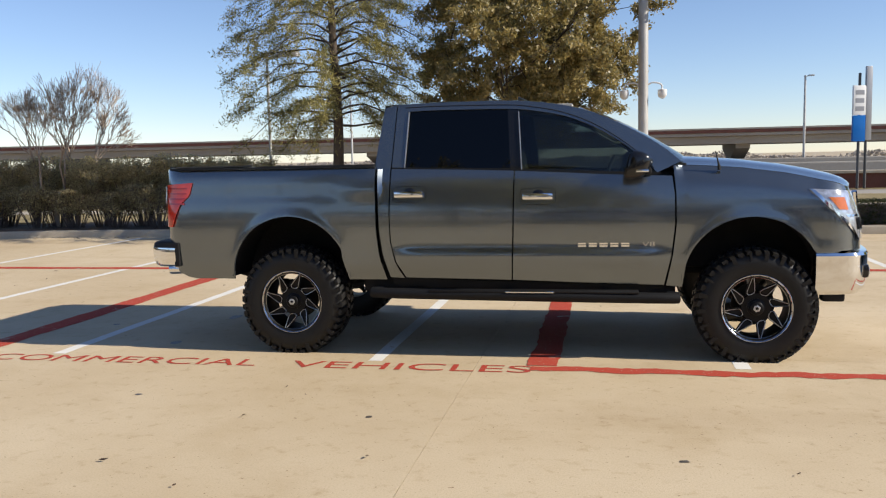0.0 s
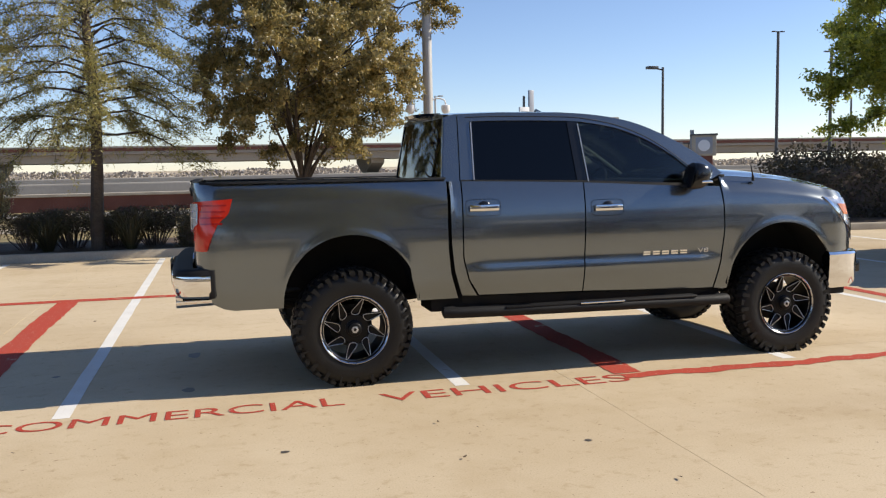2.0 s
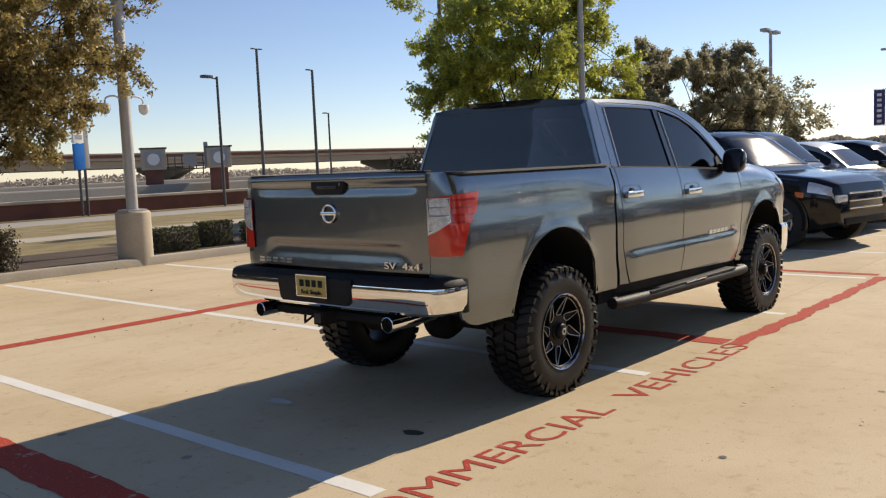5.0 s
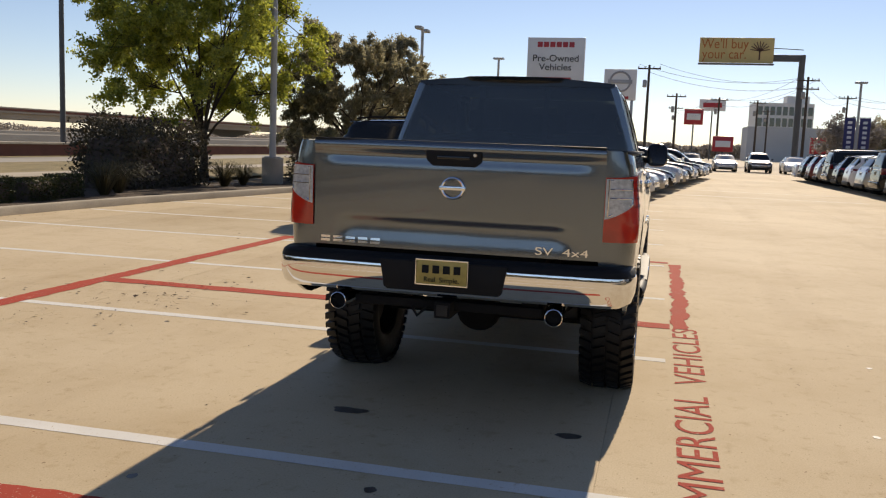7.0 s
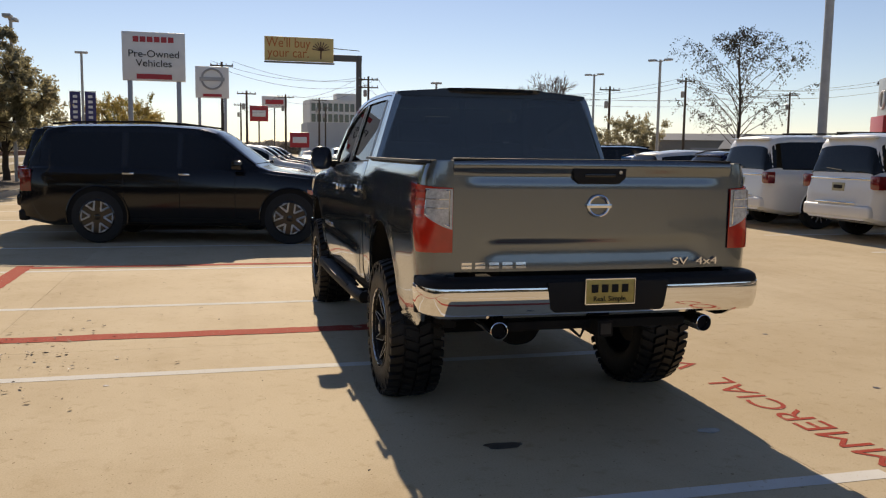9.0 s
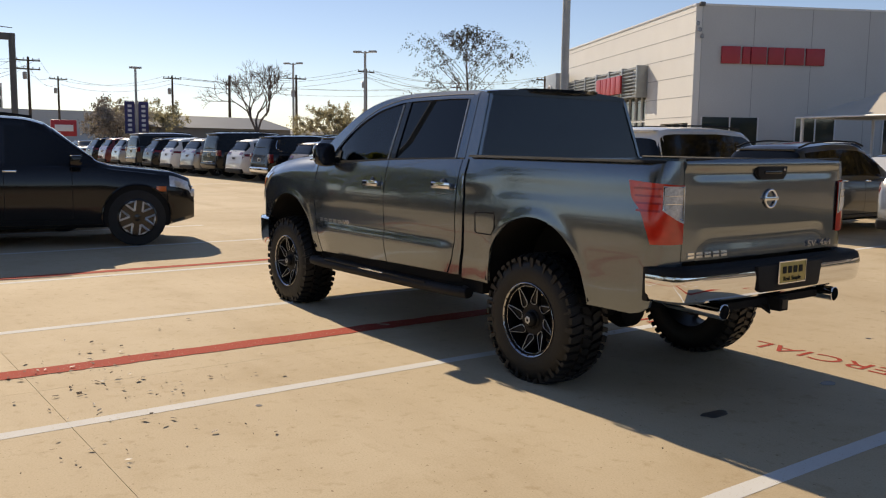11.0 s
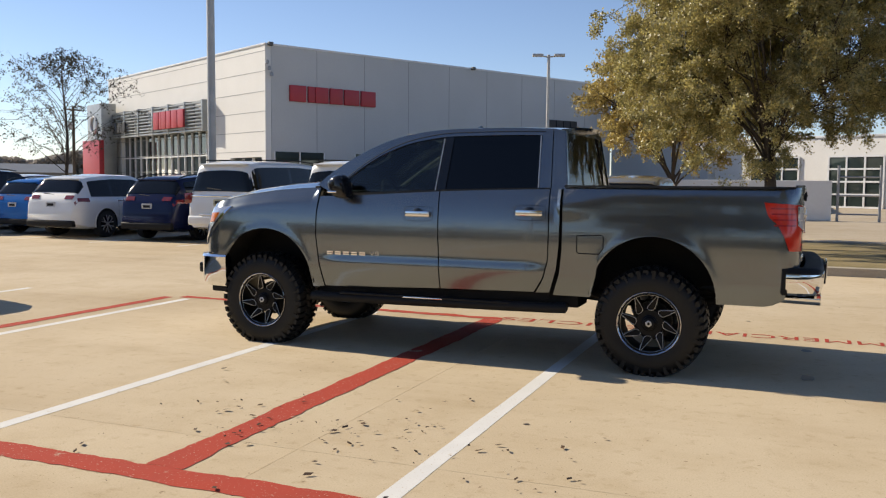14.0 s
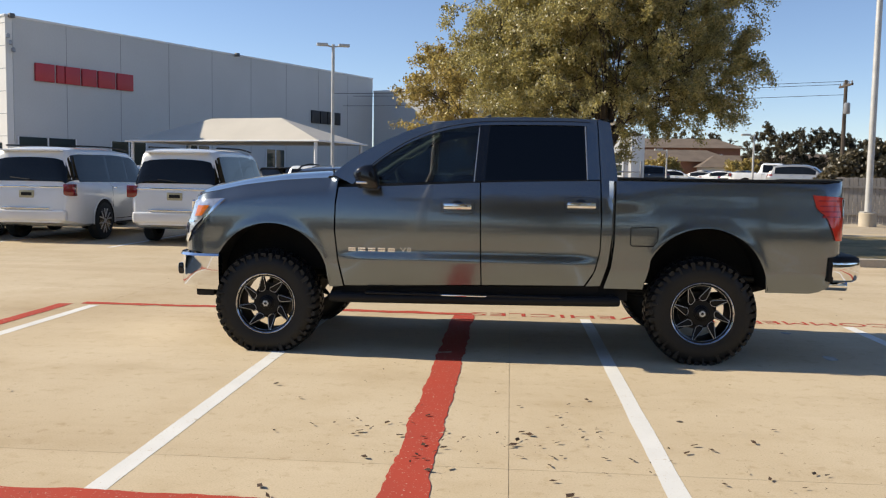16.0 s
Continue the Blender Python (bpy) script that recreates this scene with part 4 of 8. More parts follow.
    part("radiator_support", box_mesh(4.1, 4.3, -0.62, 0.62, 0.62, 1.2, 0.02), underbody_black, t)
    part("fuel_tank", box_mesh(0.75, 1.75, 0.1, 0.40, 0.56, 0.70, 0.03), underbody_black, t)
    part("transmission", box_mesh(1.8, 3.0, -0.18, 0.22, 0.56, 0.75, 0.05), steel_dark, t)
    # bed inside
    for side in (-1, 1):
        part("bed_wall", box_mesh(-1.03, 0.69, side * 0.79, side * 0.87, 1.125, 1.488), paint, t, smooth=False)
        # full-length ledges added to block sun leaking through the bed into the shadow
        part("bed_ledge", box_mesh(-1.03, 0.69, side * 0.50, side * 0.80, 1.105, 1.124), black_plastic, t, smooth=False)
        part("bed_ledge", box_mesh(-1.03, 0.69, side * 0.497, side * 0.510, 0.951, 1.104), black_plastic, t, smooth=False)
    part("bed_floor", box_mesh(-1.03, 0.69, -0.50, 0.50, 0.93, 0.95), black_plastic, t, smooth=False)
    part("bed_front", box_mesh(0.66, 0.70, -0.88, 0.88, 1.0, 1.49, 0.006), paint, t)
    # cabin
    for y in (-0.40, 0.40):
        bm = bmesh.new()
        add_box(bm, 1.75, 2.25, y - 0.26, y + 0.26, 0.98, 1.14, 0.06, None, 3)
        add_box(bm, 1.66, 1.84, y - 0.25, y + 0.25, 1.1, 1.62, 0.07, Matrix.Translation((1.7, 0, 1.1)) @ Matrix.Rotation(-0.15, 4, "Y") @ Matrix.Translation((-1.7, 0, -1.1)), 3)
        add_box(bm, 1.60, 1.70, y - 0.13, y + 0.13, 1.64, 1.80, 0.04, None, 3)
        part("front_seat", bm, cabin_grey, t, "dark cloth front seat")
    bm = bmesh.new()
    add_box(bm, 0.95, 1.40, -0.70, 0.70, 0.98, 1.14, 0.06, None, 3)
    add_box(bm, 0.84, 0.98, -0.70, 0.70, 1.1, 1.58, 0.06, None, 3)
    part("rear_seat", bm, cabin_grey, t)
    part("dashboard", box_mesh(2.62, 3.05, -0.80, 0.80, 1.12, 1.44, 0.07, seg=3), cabin_grey, t)
    m = Matrix.Translation((2.50, 0.40, 1.36)) @ Matrix.Rotation(math.radians(-65), 4, "Y")
    ring = [m @ Vector((0.19 * math.cos(a), 0.19 * math.sin(a), 0)) for a in np.linspace(0, 2 * math.pi, 29)]
    part("steering_wheel", tube_mesh(ring, 0.016, 8), cabin_grey, t)
    part("headliner", box_mesh(0.80, 2.25, -0.66, 0.66, 1.93, 1.955, 0.008), cabin_light, t)
    for side in (-1, 1):
        part("inner_pillar", tube_mesh([(2.26, side * 0.69, 1.90), (2.62, side * 0.745, 1.69), (2.96, side * 0.80, 1.47)], 0.026, 8), cabin_light, t)
        part("grab_handle", tube_mesh([(2.40, side * 0.67, 1.80), (2.44, side * 0.645, 1.74), (2.58, side * 0.68, 1.66), (2.64, side * 0.715, 1.66)], 0.012, 6), cabin_light, t)
    part("inner_mirror", box_mesh(2.42, 2.46, -0.12, 0.12, 1.80, 1.87, 0.015), black_plastic, t)
    return t


truck = pickup()

# ---- ground, lot, roads ----
def worn_paint(name, color, under, amount=0.5, scale=9.0):
    """Road paint that has worn through to the concrete in patches."""
    m = bpy.data.materials.new(name)
    m.use_nodes = True
    nt = m.node_tree
    b = nt.nodes["Principled BSDF"]
    b.inputs["Roughness"].default_value = 0.9
    b.inputs["Specular IOR Level"].default_value = 0.15
    tc = nt.nodes.new("ShaderNodeTexCoord")
    fac = None
    for size, lo, hi in ((scale, amount, amount + 0.06), (scale * 14, 0.60, 0.66)):
        n = nt.nodes.new("ShaderNodeTexNoise")
        n.inputs["Scale"].default_value, n.inputs["Detail"].default_value, n.inputs["Roughness"].default_value = size, 8, 0.7
        nt.links.new(tc.outputs["Object"], n.inputs["Vector"])
        r = nt.nodes.new("ShaderNodeMapRange")
        r.inputs["From Min"].default_value, r.inputs["From Max"].default_value = lo, hi
        nt.links.new(n.outputs["Fac"], r.inputs["Value"])
        if fac is None:
            fac = r.outputs["Result"]
        else:
            mx = nt.nodes.new("ShaderNodeMath")
            mx.operation = "MAXIMUM"
            nt.links.new(fac, mx.inputs[0])
            nt.links.new(r.outputs["Result"], mx.inputs[1])
            fac = mx.outputs[0]
    shade = nt.nodes.new("ShaderNodeTexNoise")
    shade.inputs["Scale"].default_value, shade.inputs["Detail"].default_value = 3.0, 6
    nt.links.new(tc.outputs["Object"], shade.inputs["Vector"])
    one = nt.nodes.new("ShaderNodeMix")
    one.data_type = "RGBA"
    one.inputs["A"].default_value = (*color, 1)
    one.inputs["B"].default_value = (*[0.72 * c + 0.02 for c in color], 1)
    nt.links.new(shade.outputs["Fac"], one.inputs["Factor"])
    two = nt.nodes.new("ShaderNodeMix")
    two.data_type = "RGBA"
    nt.links.new(fac, two.inputs["Factor"])
    nt.links.new(one.outputs["Result"], two.inputs["A"])
    two.inputs["B"].default_value = (*under, 1)
    nt.links.new(two.outputs["Result"], b.inputs["Base Color"])
    return m


def concrete_material(name, color, random=0.05):
    """Broom-finished concrete: broad stains, small spots, tyre marks along the aisle, fine relief."""
    m = bpy.data.materials.new(name)
    m.use_nodes = True
    nt = m.node_tree
    b = nt.nodes["Principled BSDF"]
    b.inputs["Roughness"].default_value = 0.8
    b.inputs["Specular IOR Level"].default_value = 0.15
    geo = nt.nodes.new("ShaderNodeNewGeometry")
    info = nt.nodes.new("ShaderNodeObjectInfo")
    out = None
    base = nt.nodes.new("ShaderNodeRGB")
    base.outputs[0].default_value = (*color, 1)
    out = base.outputs[0]

    def layer(scale, lo, hi, tint, stretch=(1, 1, 1), detail=6, strength=1.0):
        nonlocal out
        mp = nt.nodes.new("ShaderNodeMapping")
        mp.inputs["Scale"].default_value = stretch
        nt.links.new(geo.outputs["Position"], mp.inputs["Vector"])
        n = nt.nodes.new("ShaderNodeTexNoise")
        n.inputs["Scale"].default_value, n.inputs["Detail"].default_value, n.inputs["Roughness"].default_value = scale, detail, 0.62
        nt.links.new(mp.outputs["Vector"], n.inputs["Vector"])
        r = nt.nodes.new("ShaderNodeMapRange")
        r.inputs["From Min"].default_value, r.inputs["From Max"].default_value, r.inputs["To Max"].default_value = lo, hi, strength
        nt.links.new(n.outputs["Fac"], r.inputs["Value"])
        mix = nt.nodes.new("ShaderNodeMix")
        mix.data_type, mix.blend_type = "RGBA", "MULTIPLY"
        nt.links.new(r.outputs["Result"], mix.inputs["Factor"])
        nt.links.new(out, mix.inputs["A"])
        mix.inputs["B"].default_value = (*tint, 1)
        out = mix.outputs["Result"]

    layer(0.23, 0.42, 0.68, (0.84, 0.80, 0.74))
    layer(1.3, 0.5, 0.75, (0.88, 0.85, 0.8))
    layer(0.5, 0.52, 0.7, (0.86, 0.83, 0.80), (0.12, 1.6, 1), 4, 0.8)
    layer(9.0, 0.56, 0.72, (0.84, 0.80, 0.75))
    layer(95.0, 0.45, 0.7, (0.88, 0.87, 0.85), detail=3)
    layer(22.0, 0.70, 0.74, (0.55, 0.5, 0.45), detail=2)
    layer(48.0, 0.68, 0.72, (0.62, 0.58, 0.52), detail=2)
    hsv = nt.nodes.new("ShaderNodeHueSaturation")
    r = nt.nodes.new("ShaderNodeMapRange")
    r.inputs["To Min"].default_value, r.inputs["To Max"].default_value = 1 - random, 1 + random
    nt.links.new(info.outputs["Random"], r.inputs["Value"])
    nt.links.new(r.outputs["Result"], hsv.inputs["Value"])
    nt.links.new(out, hsv.inputs["Color"])
    nt.links.new(hsv.outputs["Color"], b.inputs["Base Color"])
    n = nt.nodes.new("ShaderNodeTexNoise")
    n.inputs["Scale"].default_value, n.inputs["Detail"].default_value = 160, 4
    nt.links.new(geo.outputs["Position"], n.inputs["Vector"])
    bp = nt.nodes.new("ShaderNodeBump")
    bp.inputs["Strength"].default_value, bp.inputs["Distance"].default_value = 0.35, 0.004
    nt.links.new(n.outputs["Fac"], bp.inputs["Height"])
    nt.links.new(bp.outputs["Normal"], b.inputs["Normal"])
    return m


CONCRETE = (0.595, 0.486, 0.334)
concrete = concrete_material("lot_concrete", CONCRETE)
concrete_far = concrete_material("outer_concrete", (0.50, 0.42, 0.31), 0.0)
kerb_mat = material("kerb_concrete", (0.50, 0.43, 0.33), 0.85, vary=0.25, scale=1.2, fine=0.15, fine_scale=40, bump=0.2, bump_scale=60)
red_paint = worn_paint("red_marking", (0.47, 0.062, 0.034), (0.50, 0.41, 0.30), 0.62, 4.0)
white_paint = worn_paint("white_marking", (0.80, 0.78, 0.73), (0.52, 0.43, 0.31), 0.62, 5.0)
letter_paint = worn_paint("red_lettering", (0.44, 0.05, 0.028), (0.50, 0.41, 0.30), 0.63, 5.0)
asphalt = material("asphalt", (0.16, 0.15, 0.14), 0.9, vary=0.2, scale=0.3, fine=0.2, fine_scale=30)
highway_concrete = material("highway_concrete", (0.38, 0.345, 0.295), 0.85, vary=0.2, scale=0.15, fine=0.1, fine_scale=5)
dry_grass = material("dry_grass", (0.36, 0.27, 0.125), 0.95, vary=0.4, scale=1.2, fine=0.4, fine_scale=30, tone=(0.55, 0.58, 0.45), bump=0.6, bump_scale=40)
mulch = material("mulch", (0.12, 0.075, 0.045), 0.95, vary=0.4, scale=2, fine=0.5, fine_scale=50, bump=0.8, bump_scale=50)
brick_red = material("brick_red", (0.22, 0.085, 0.06), 0.85, vary=0.3, scale=1.0, fine=0.2, fine_scale=20)

ground = tagged(mesh_object("ground", box_mesh(-3000, 3000, -3000, 3000, -0.5, -0.007), concrete_far), "tan concrete and earth that reach the horizon", "ground", kind="structure")


def structure(name, bm, mat, label, category, smooth=False):
    return tagged(mesh_object(name, bm, mat, smooth), label, category, kind="structure")


def ragged_line(x0, x1, y0, y1, z, jitter, step=0.12):
    """A painted stripe with slightly uneven edges."""
    bm = bmesh.new()
    along_x = abs(x1 - x0) > abs(y1 - y0)
    n = max(int(max(abs(x1 - x0), abs(y1 - y0)) / step), 2)
    rows = []
    a = b = 0.0
    for i in range(n + 1):
        f = i / n
        a, b = (0.72 * e + 0.5 * random.uniform(-jitter, jitter) for e in (a, b))
        if along_x:
            x = x0 + f * (x1 - x0)
            rows.append([bm.verts.new((x, y0 + a, z)), bm.verts.new((x, y1 + b, z))])
        else:
            y = y0 + f * (y1 - y0)
            rows.append([bm.verts.new((x0 + a, y, z)), bm.verts.new((x1 + b, y, z))])
    for r, s in zip(rows, rows[1:]):
        bm.faces.new((r[0], s[0], s[1], r[1]) if along_x else (r[0], r[1], s[1], s[0]))
    bmesh.ops.recalc_face_normals(bm, faces=bm.faces)
    for f in bm.faces:
        if f.normal.z < 0:
            f.normal_flip()
    return bm


# concrete slabs with open joints
slab_mesh = bpy.data.meshes.new("slab")
bm = box_mesh(0.0014, 4.5986, 0.0014, 4.5986, -0.0065, 0.0)
bm.to_mesh(slab_mesh)
bm.free()
slab_mesh.materials.append(concrete)
for i in range(-8, 14):
    for j in range(-5, 2):
        ob = new("slab", slab_mesh)
        ob.parent = ground
        ob.location = (1.55 + 4.6 * i, 3.72 + 4.6 * j, 0.0)

# stall lines, white
for k in range(-3, 12):
    x = 0.79 + 2.685 * k + {-1: -0.07, 0: -0.04}.get(k, 0.0)
    bm = ragged_line(x - 0.055, x + 0.055, -1.2, 9.45, 0.0015, 0.004)
    structure("stall_line_%d" % (k + 4), bm, white_paint, "worn white painted stall line on concrete", "road marking")
for k, x in enumerate((-8.3, -5.6, 2.9, 6.5, 9.4, 12.1, 14.7, 17.2, 19.8, 22.5, 25.0)):
    structure("south_line_%d" % (k + 1), ragged_line(x - 0.05, x + 0.05, -14.0, -8.4, 0.0015, 0.004), white_paint, "worn white painted stall line on concrete", "road marking")
for k, x in enumerate((26.5, 31.0)):
    structure("aisle_line_%d" % (k + 1), ragged_line(x - 0.06, x + 0.06, -8.0, -1.5, 0.0015, 0.006), white_paint, "white painted line across the aisle", "road marking")
# fire lane, red
structure("red_line_back", ragged_line(-16, 6.72, 4.26, 4.47, 0.003, 0.018, 0.05), red_paint, "worn red painted line behind the stalls", "road marking")
structure("red_line_middle", ragged_line(1.93, 2.15, -1.24, 4.26, 0.0034, 0.02, 0.05), red_paint, "worn red painted line across the stall", "road marking")
structure("red_line_rear", ragged_line(-2.9, -2.65, -1.15, 4.26, 0.003, 0.016, 0.05), red_paint, "broad worn red painted line", "road marking")
structure("red_line_front", ragged_line(1.96, 6.35, -1.41, -1.265, 0.003, 0.04, 0.05), red_paint, "worn red painted line along the stall fronts", "road marking")
structure("red_line_east", ragged_line(6.42, 6.58, -1.25, 4.26, 0.003, 0.012), red_paint, "worn red painted line across the stall", "road marking")


def ground_word(name, word, x0, x1, y0, y1):
    bm = text_mesh(word, 1.0, 0.0, Matrix(), "LEFT")
    xs, ys = [v.co.x for v in bm.verts], [v.co.y for v in bm.verts]
    a, b, c, d = min(xs), max(xs), min(ys), max(ys)
    for v in bm.verts:
        v.co = Vector((x0 + (v.co.x - a) / (b - a) * (x1 - x0), y0 + (v.co.y - c) / (d - c) * (y1 - y0), 0.0025))
    bmesh.ops.remove_doubles(bm, verts=bm.verts, dist=0.0005)
    for f in bm.faces:
        if f.normal.z < 0:
            f.normal_flip()
    return structure(name, bm, letter_paint, "worn red stencilled word on concrete", "road marking")


ground_word("word_commercial", "COMMERCIAL", -2.46, -0.14, -1.455, -1.245)
ground_word("word_vehicles", "VEHICLES", 0.12, 1.97, -1.465, -1.255)


# oil spots
def blob(cx, cy, rx, ry, z, n=22, rough=0.35):
    bm = bmesh.new()
    vs = []
    for k in range(n):
        a = 2 * math.pi * k / n
        r = 1 + rough * (noise.noise(Vector((cx * 9 + math.cos(a) * 1.4, cy * 9 + math.sin(a) * 1.4, 0.3))))
        vs.append(bm.verts.new((cx + rx * r * math.cos(a), cy + ry * r * math.sin(a), z)))
    bm.faces.new(vs)
    return bm


oil = material("oil_stain", (0.13, 0.11, 0.09), 0.4, vary=0.5, scale=20)
for k, (x, y, rx, ry) in enumerate(((-1.17, 0.53, 0.05, 0.10), (-1.18, -0.69, 0.045, 0.075), (-2.2, 0.06, 0.03, 0.03), (1.1, -2.64, 0.02, 0.02), (-0.6, -2.32, 0.025, 0.02), (-2.4, 1.1, 0.03, 0.025), (0.5, 2.7, 0.02, 0.02), (2.9, -3.2, 0.025, 0.02))):
    structure("oil_spot_%d" % (k + 1), blob(x, y, rx, ry, 0.002), oil, "dark oil spot on concrete", "stain")

# kerbs, planting bed, pavement, roads to the north
kerb_line = smooth_path([(-60, -2.0), (-30, 4.5), (-14, 8.3), (-9.5, 9.55), (-5, 9.65), (3, 9.65), (9, 9.55), (15, 8.85), (21, 8.2), (32, 8.0), (120, 8.0)], 6)
sec = [(-0.16, -0.05), (0.0, -0.05), (-0.012, 0.12), (-0.03, 0.145), (-0.15, 0.15), (-0.16, 0.14)]
structure("kerb", sweep_mesh(kerb_line, sec), kerb_mat, "worn concrete kerb along the planting bed", "kerb", True)


def strip(name, line, off0, off1, z, mat, label, category):
    bm = bmesh.new()
    rows = [[bm.verts.new((x, y + off0, z)), bm.verts.new((x, y + off1, z))] for x, y in line]
    for a, b in zip(rows, rows[1:]):
        bm.faces.new((a[0], b[0], b[1], a[1]))
    return structure(name, bm, mat, label, category)


def band(name, y0, y1, z, mat, label, category, x0=-400, x1=500):
    bm = bmesh.new()
    n = 40
    rows = [[bm.verts.new((x0 + (x1 - x0) * i / n, y, z)) for y in (y0, y1)] for i in range(n + 1)]
    for a, b in zip(rows, rows[1:]):
        bm.faces.new((a[0], b[0], b[1], a[1]))
    return structure(name, bm, mat, label, category)


strip("planting_bed", kerb_line, 0.14, 3.4, 0.11, mulch, "brown mulch bed with fallen leaves", "planting bed")
band("pavement", 16.5, 18.2, 0.105, kerb_mat, "pale concrete pavement", "pavement")
band("grass_strip", 12.9, 24.0, 0.095, dry_grass, "dry yellow-green grass strip", "grass")
# unseen dark sheet, added only to darken what the tailgate mirrors
structure("west_street", box_mesh(-95, -34, -120, 2.0, -0.02, 0.004), asphalt, "dark asphalt street west of the lot", "road")
band("frontage_road", 24.0, 29.5, 0.0, highway_concrete, "pale worn frontage road", "road")
band("highway", 31.4, 80.0, 0.05, highway_concrete, "wide pale concrete highway", "road")
band("verge", 29.5, 31.4, 0.02, dry_grass, "dry grass verge", "grass")
structure("low_wall", box_mesh(-400, 500, 30.6, 31.1, 0.0, 0.62, 0.02), brick_red, "low red-brown roadside wall", "wall")
structure("low_wall_coping", box_mesh(-400, 500, 30.5, 31.2, 0.62, 0.74, 0.02), kerb_mat, "pale coping on the low wall", "wall")
structure("road_barrier", box_mesh(-400, 500, 79.2, 79.8, 0.0, 1.0, 0.1), highway_concrete, "concrete highway barrier", "barrier")
structure("far_barrier", box_mesh(-400, 500, 54.8, 55.4, 0.0, 0.85, 0.1), highway_concrete, "concrete median barrier", "barrier")


def overpass():
    t = thing("highway_overpass", "long pale concrete highway overpass on hammerhead piers", "overpass")
    part("deck", box_mesh(-420, 520, 96, 112, 3.5, 3.85, 0.05), highway_concrete, t, smooth=False)
    part("girder", box_mesh(-420, 520, 96.8, 111, 2.6, 3.5, 0.08), highway_concrete, t, smooth=False)
    part("parapet", box_mesh(-420, 520, 95.85, 96.2, 3.85, 4.2, 0.04), brick_red, t, "reddish parapet", smooth=False)
    part("parapet_rail", box_mesh(-420, 520, 95.8, 96.25, 4.2, 4.4, 0.03), highway_concrete, t, smooth=False)
    for x in range(-380, 500, 44):
        bm = bmesh.new()
        add_prism(bm, [(-6, 2.6), (6, 2.6), (6, 2.1), (1.6, 0.9), (1.6, -0.5), (-1.6, -0.5), (-1.6, 0.9), (-6, 2.1)], Matrix.Translation((x + 1, 104, 0)) @ Matrix.Rotation(math.pi / 2, 4, "Z") @ Matrix.Rotation(math.pi / 2, 4, "X"), 1.6)
        bmesh.ops.recalc_face_normals(bm, faces=bm.faces)
        part("pier", bm, highway_concrete, t, smooth=False)
    return t


overpass()

# island with the live oak, to the south
isle = smooth_path([(0.45, -8.35), (-4, -8.25), (-12, -8.2), (-13.2, -9.0), (-13.2, -14.5), (-12, -15.5), (-2, -15.6), (0.2, -15.2), (0.9, -14.0), (0.9, -9.0), (0.45, -8.35)], 4)
structure("island_kerb", sweep_mesh(isle, [(-0.01, -0.05), (0.16, -0.05), (0.16, 0.14), (0.14, 0.15), (0.02, 0.15), (-0.01, 0.12)]), kerb_mat, "concrete kerb round the grass island", "kerb", True)
bm = bmesh.new()
bm.faces.new([bm.verts.new((x, y, 0.12)) for x, y in isle[:-1]])
bmesh.ops.recalc_face_normals(bm, faces=bm.faces)
structure("island_grass", bm, dry_grass, "dry grass and leaves on the parking island", "grass")

# ---- parked cars ----
def car_paint(name, color, metal=0.3, rough=0.35):
    return material(name, color, rough, metal, coat=1.0, vary=0.06, scale=2.0, fine=0.05, fine_scale=400)


car_white = car_paint("white_paint", (0.80, 0.80, 0.78), 0.0)
car_black = material("black_paint", (0.006, 0.0065, 0.008), 0.10, spec=0.45, vary=0.06, scale=2.0)
car_navy = material("navy_paint", (0.004, 0.005, 0.010), 0.12, spec=0.28, vary=0.06, scale=2.0)
car_deep_blue = material("deep_blue_paint", (0.006, 0.010, 0.045), 0.14, spec=0.30, vary=0.06, scale=2.0)
car_blue = material("blue_paint", (0.008, 0.115, 0.40), 0.16, spec=0.30, vary=0.06, scale=2.0)
marker_orange = material("marker_orange", (0.65, 0.14, 0.01), 0.15, coat=1.0)
car_silver = car_paint("silver_paint", (0.42, 0.41, 0.39), 0.7)
car_brown = car_paint("bronze_paint", (0.10, 0.075, 0.06), 0.6)
car_dark = car_paint("charcoal_paint", (0.045, 0.047, 0.05), 0.6)
car_red = car_paint("dark_red_paint", (0.16, 0.02, 0.02), 0.4)
tail_red = material("tail_red", (0.20, 0.008, 0.008), 0.15, coat=1.0, vary=0.2, scale=20)
lamp_clear = material("lamp_clear", (0.7, 0.72, 0.74), 0.12, 0.4, coat=1.0, vary=0.3, scale=25)
car_glass = material("car_glass", (0.006, 0.007, 0.008), 0.05, spec=0.35)
rim_silver = material("rim_silver", (0.62, 0.62, 0.62), 0.32, 0.55, vary=0.2, scale=20)
tyre_plain = material("tyre_plain", (0.02, 0.02, 0.02), 0.8, vary=0.3, scale=10)
plate_white = material("plate_white", (0.55, 0.56, 0.58), 0.5, vary=0.2, scale=40)
plate_yellow = material("plate_yellow", (0.45, 0.42, 0.28), 0.5, vary=0.2, scale=40)

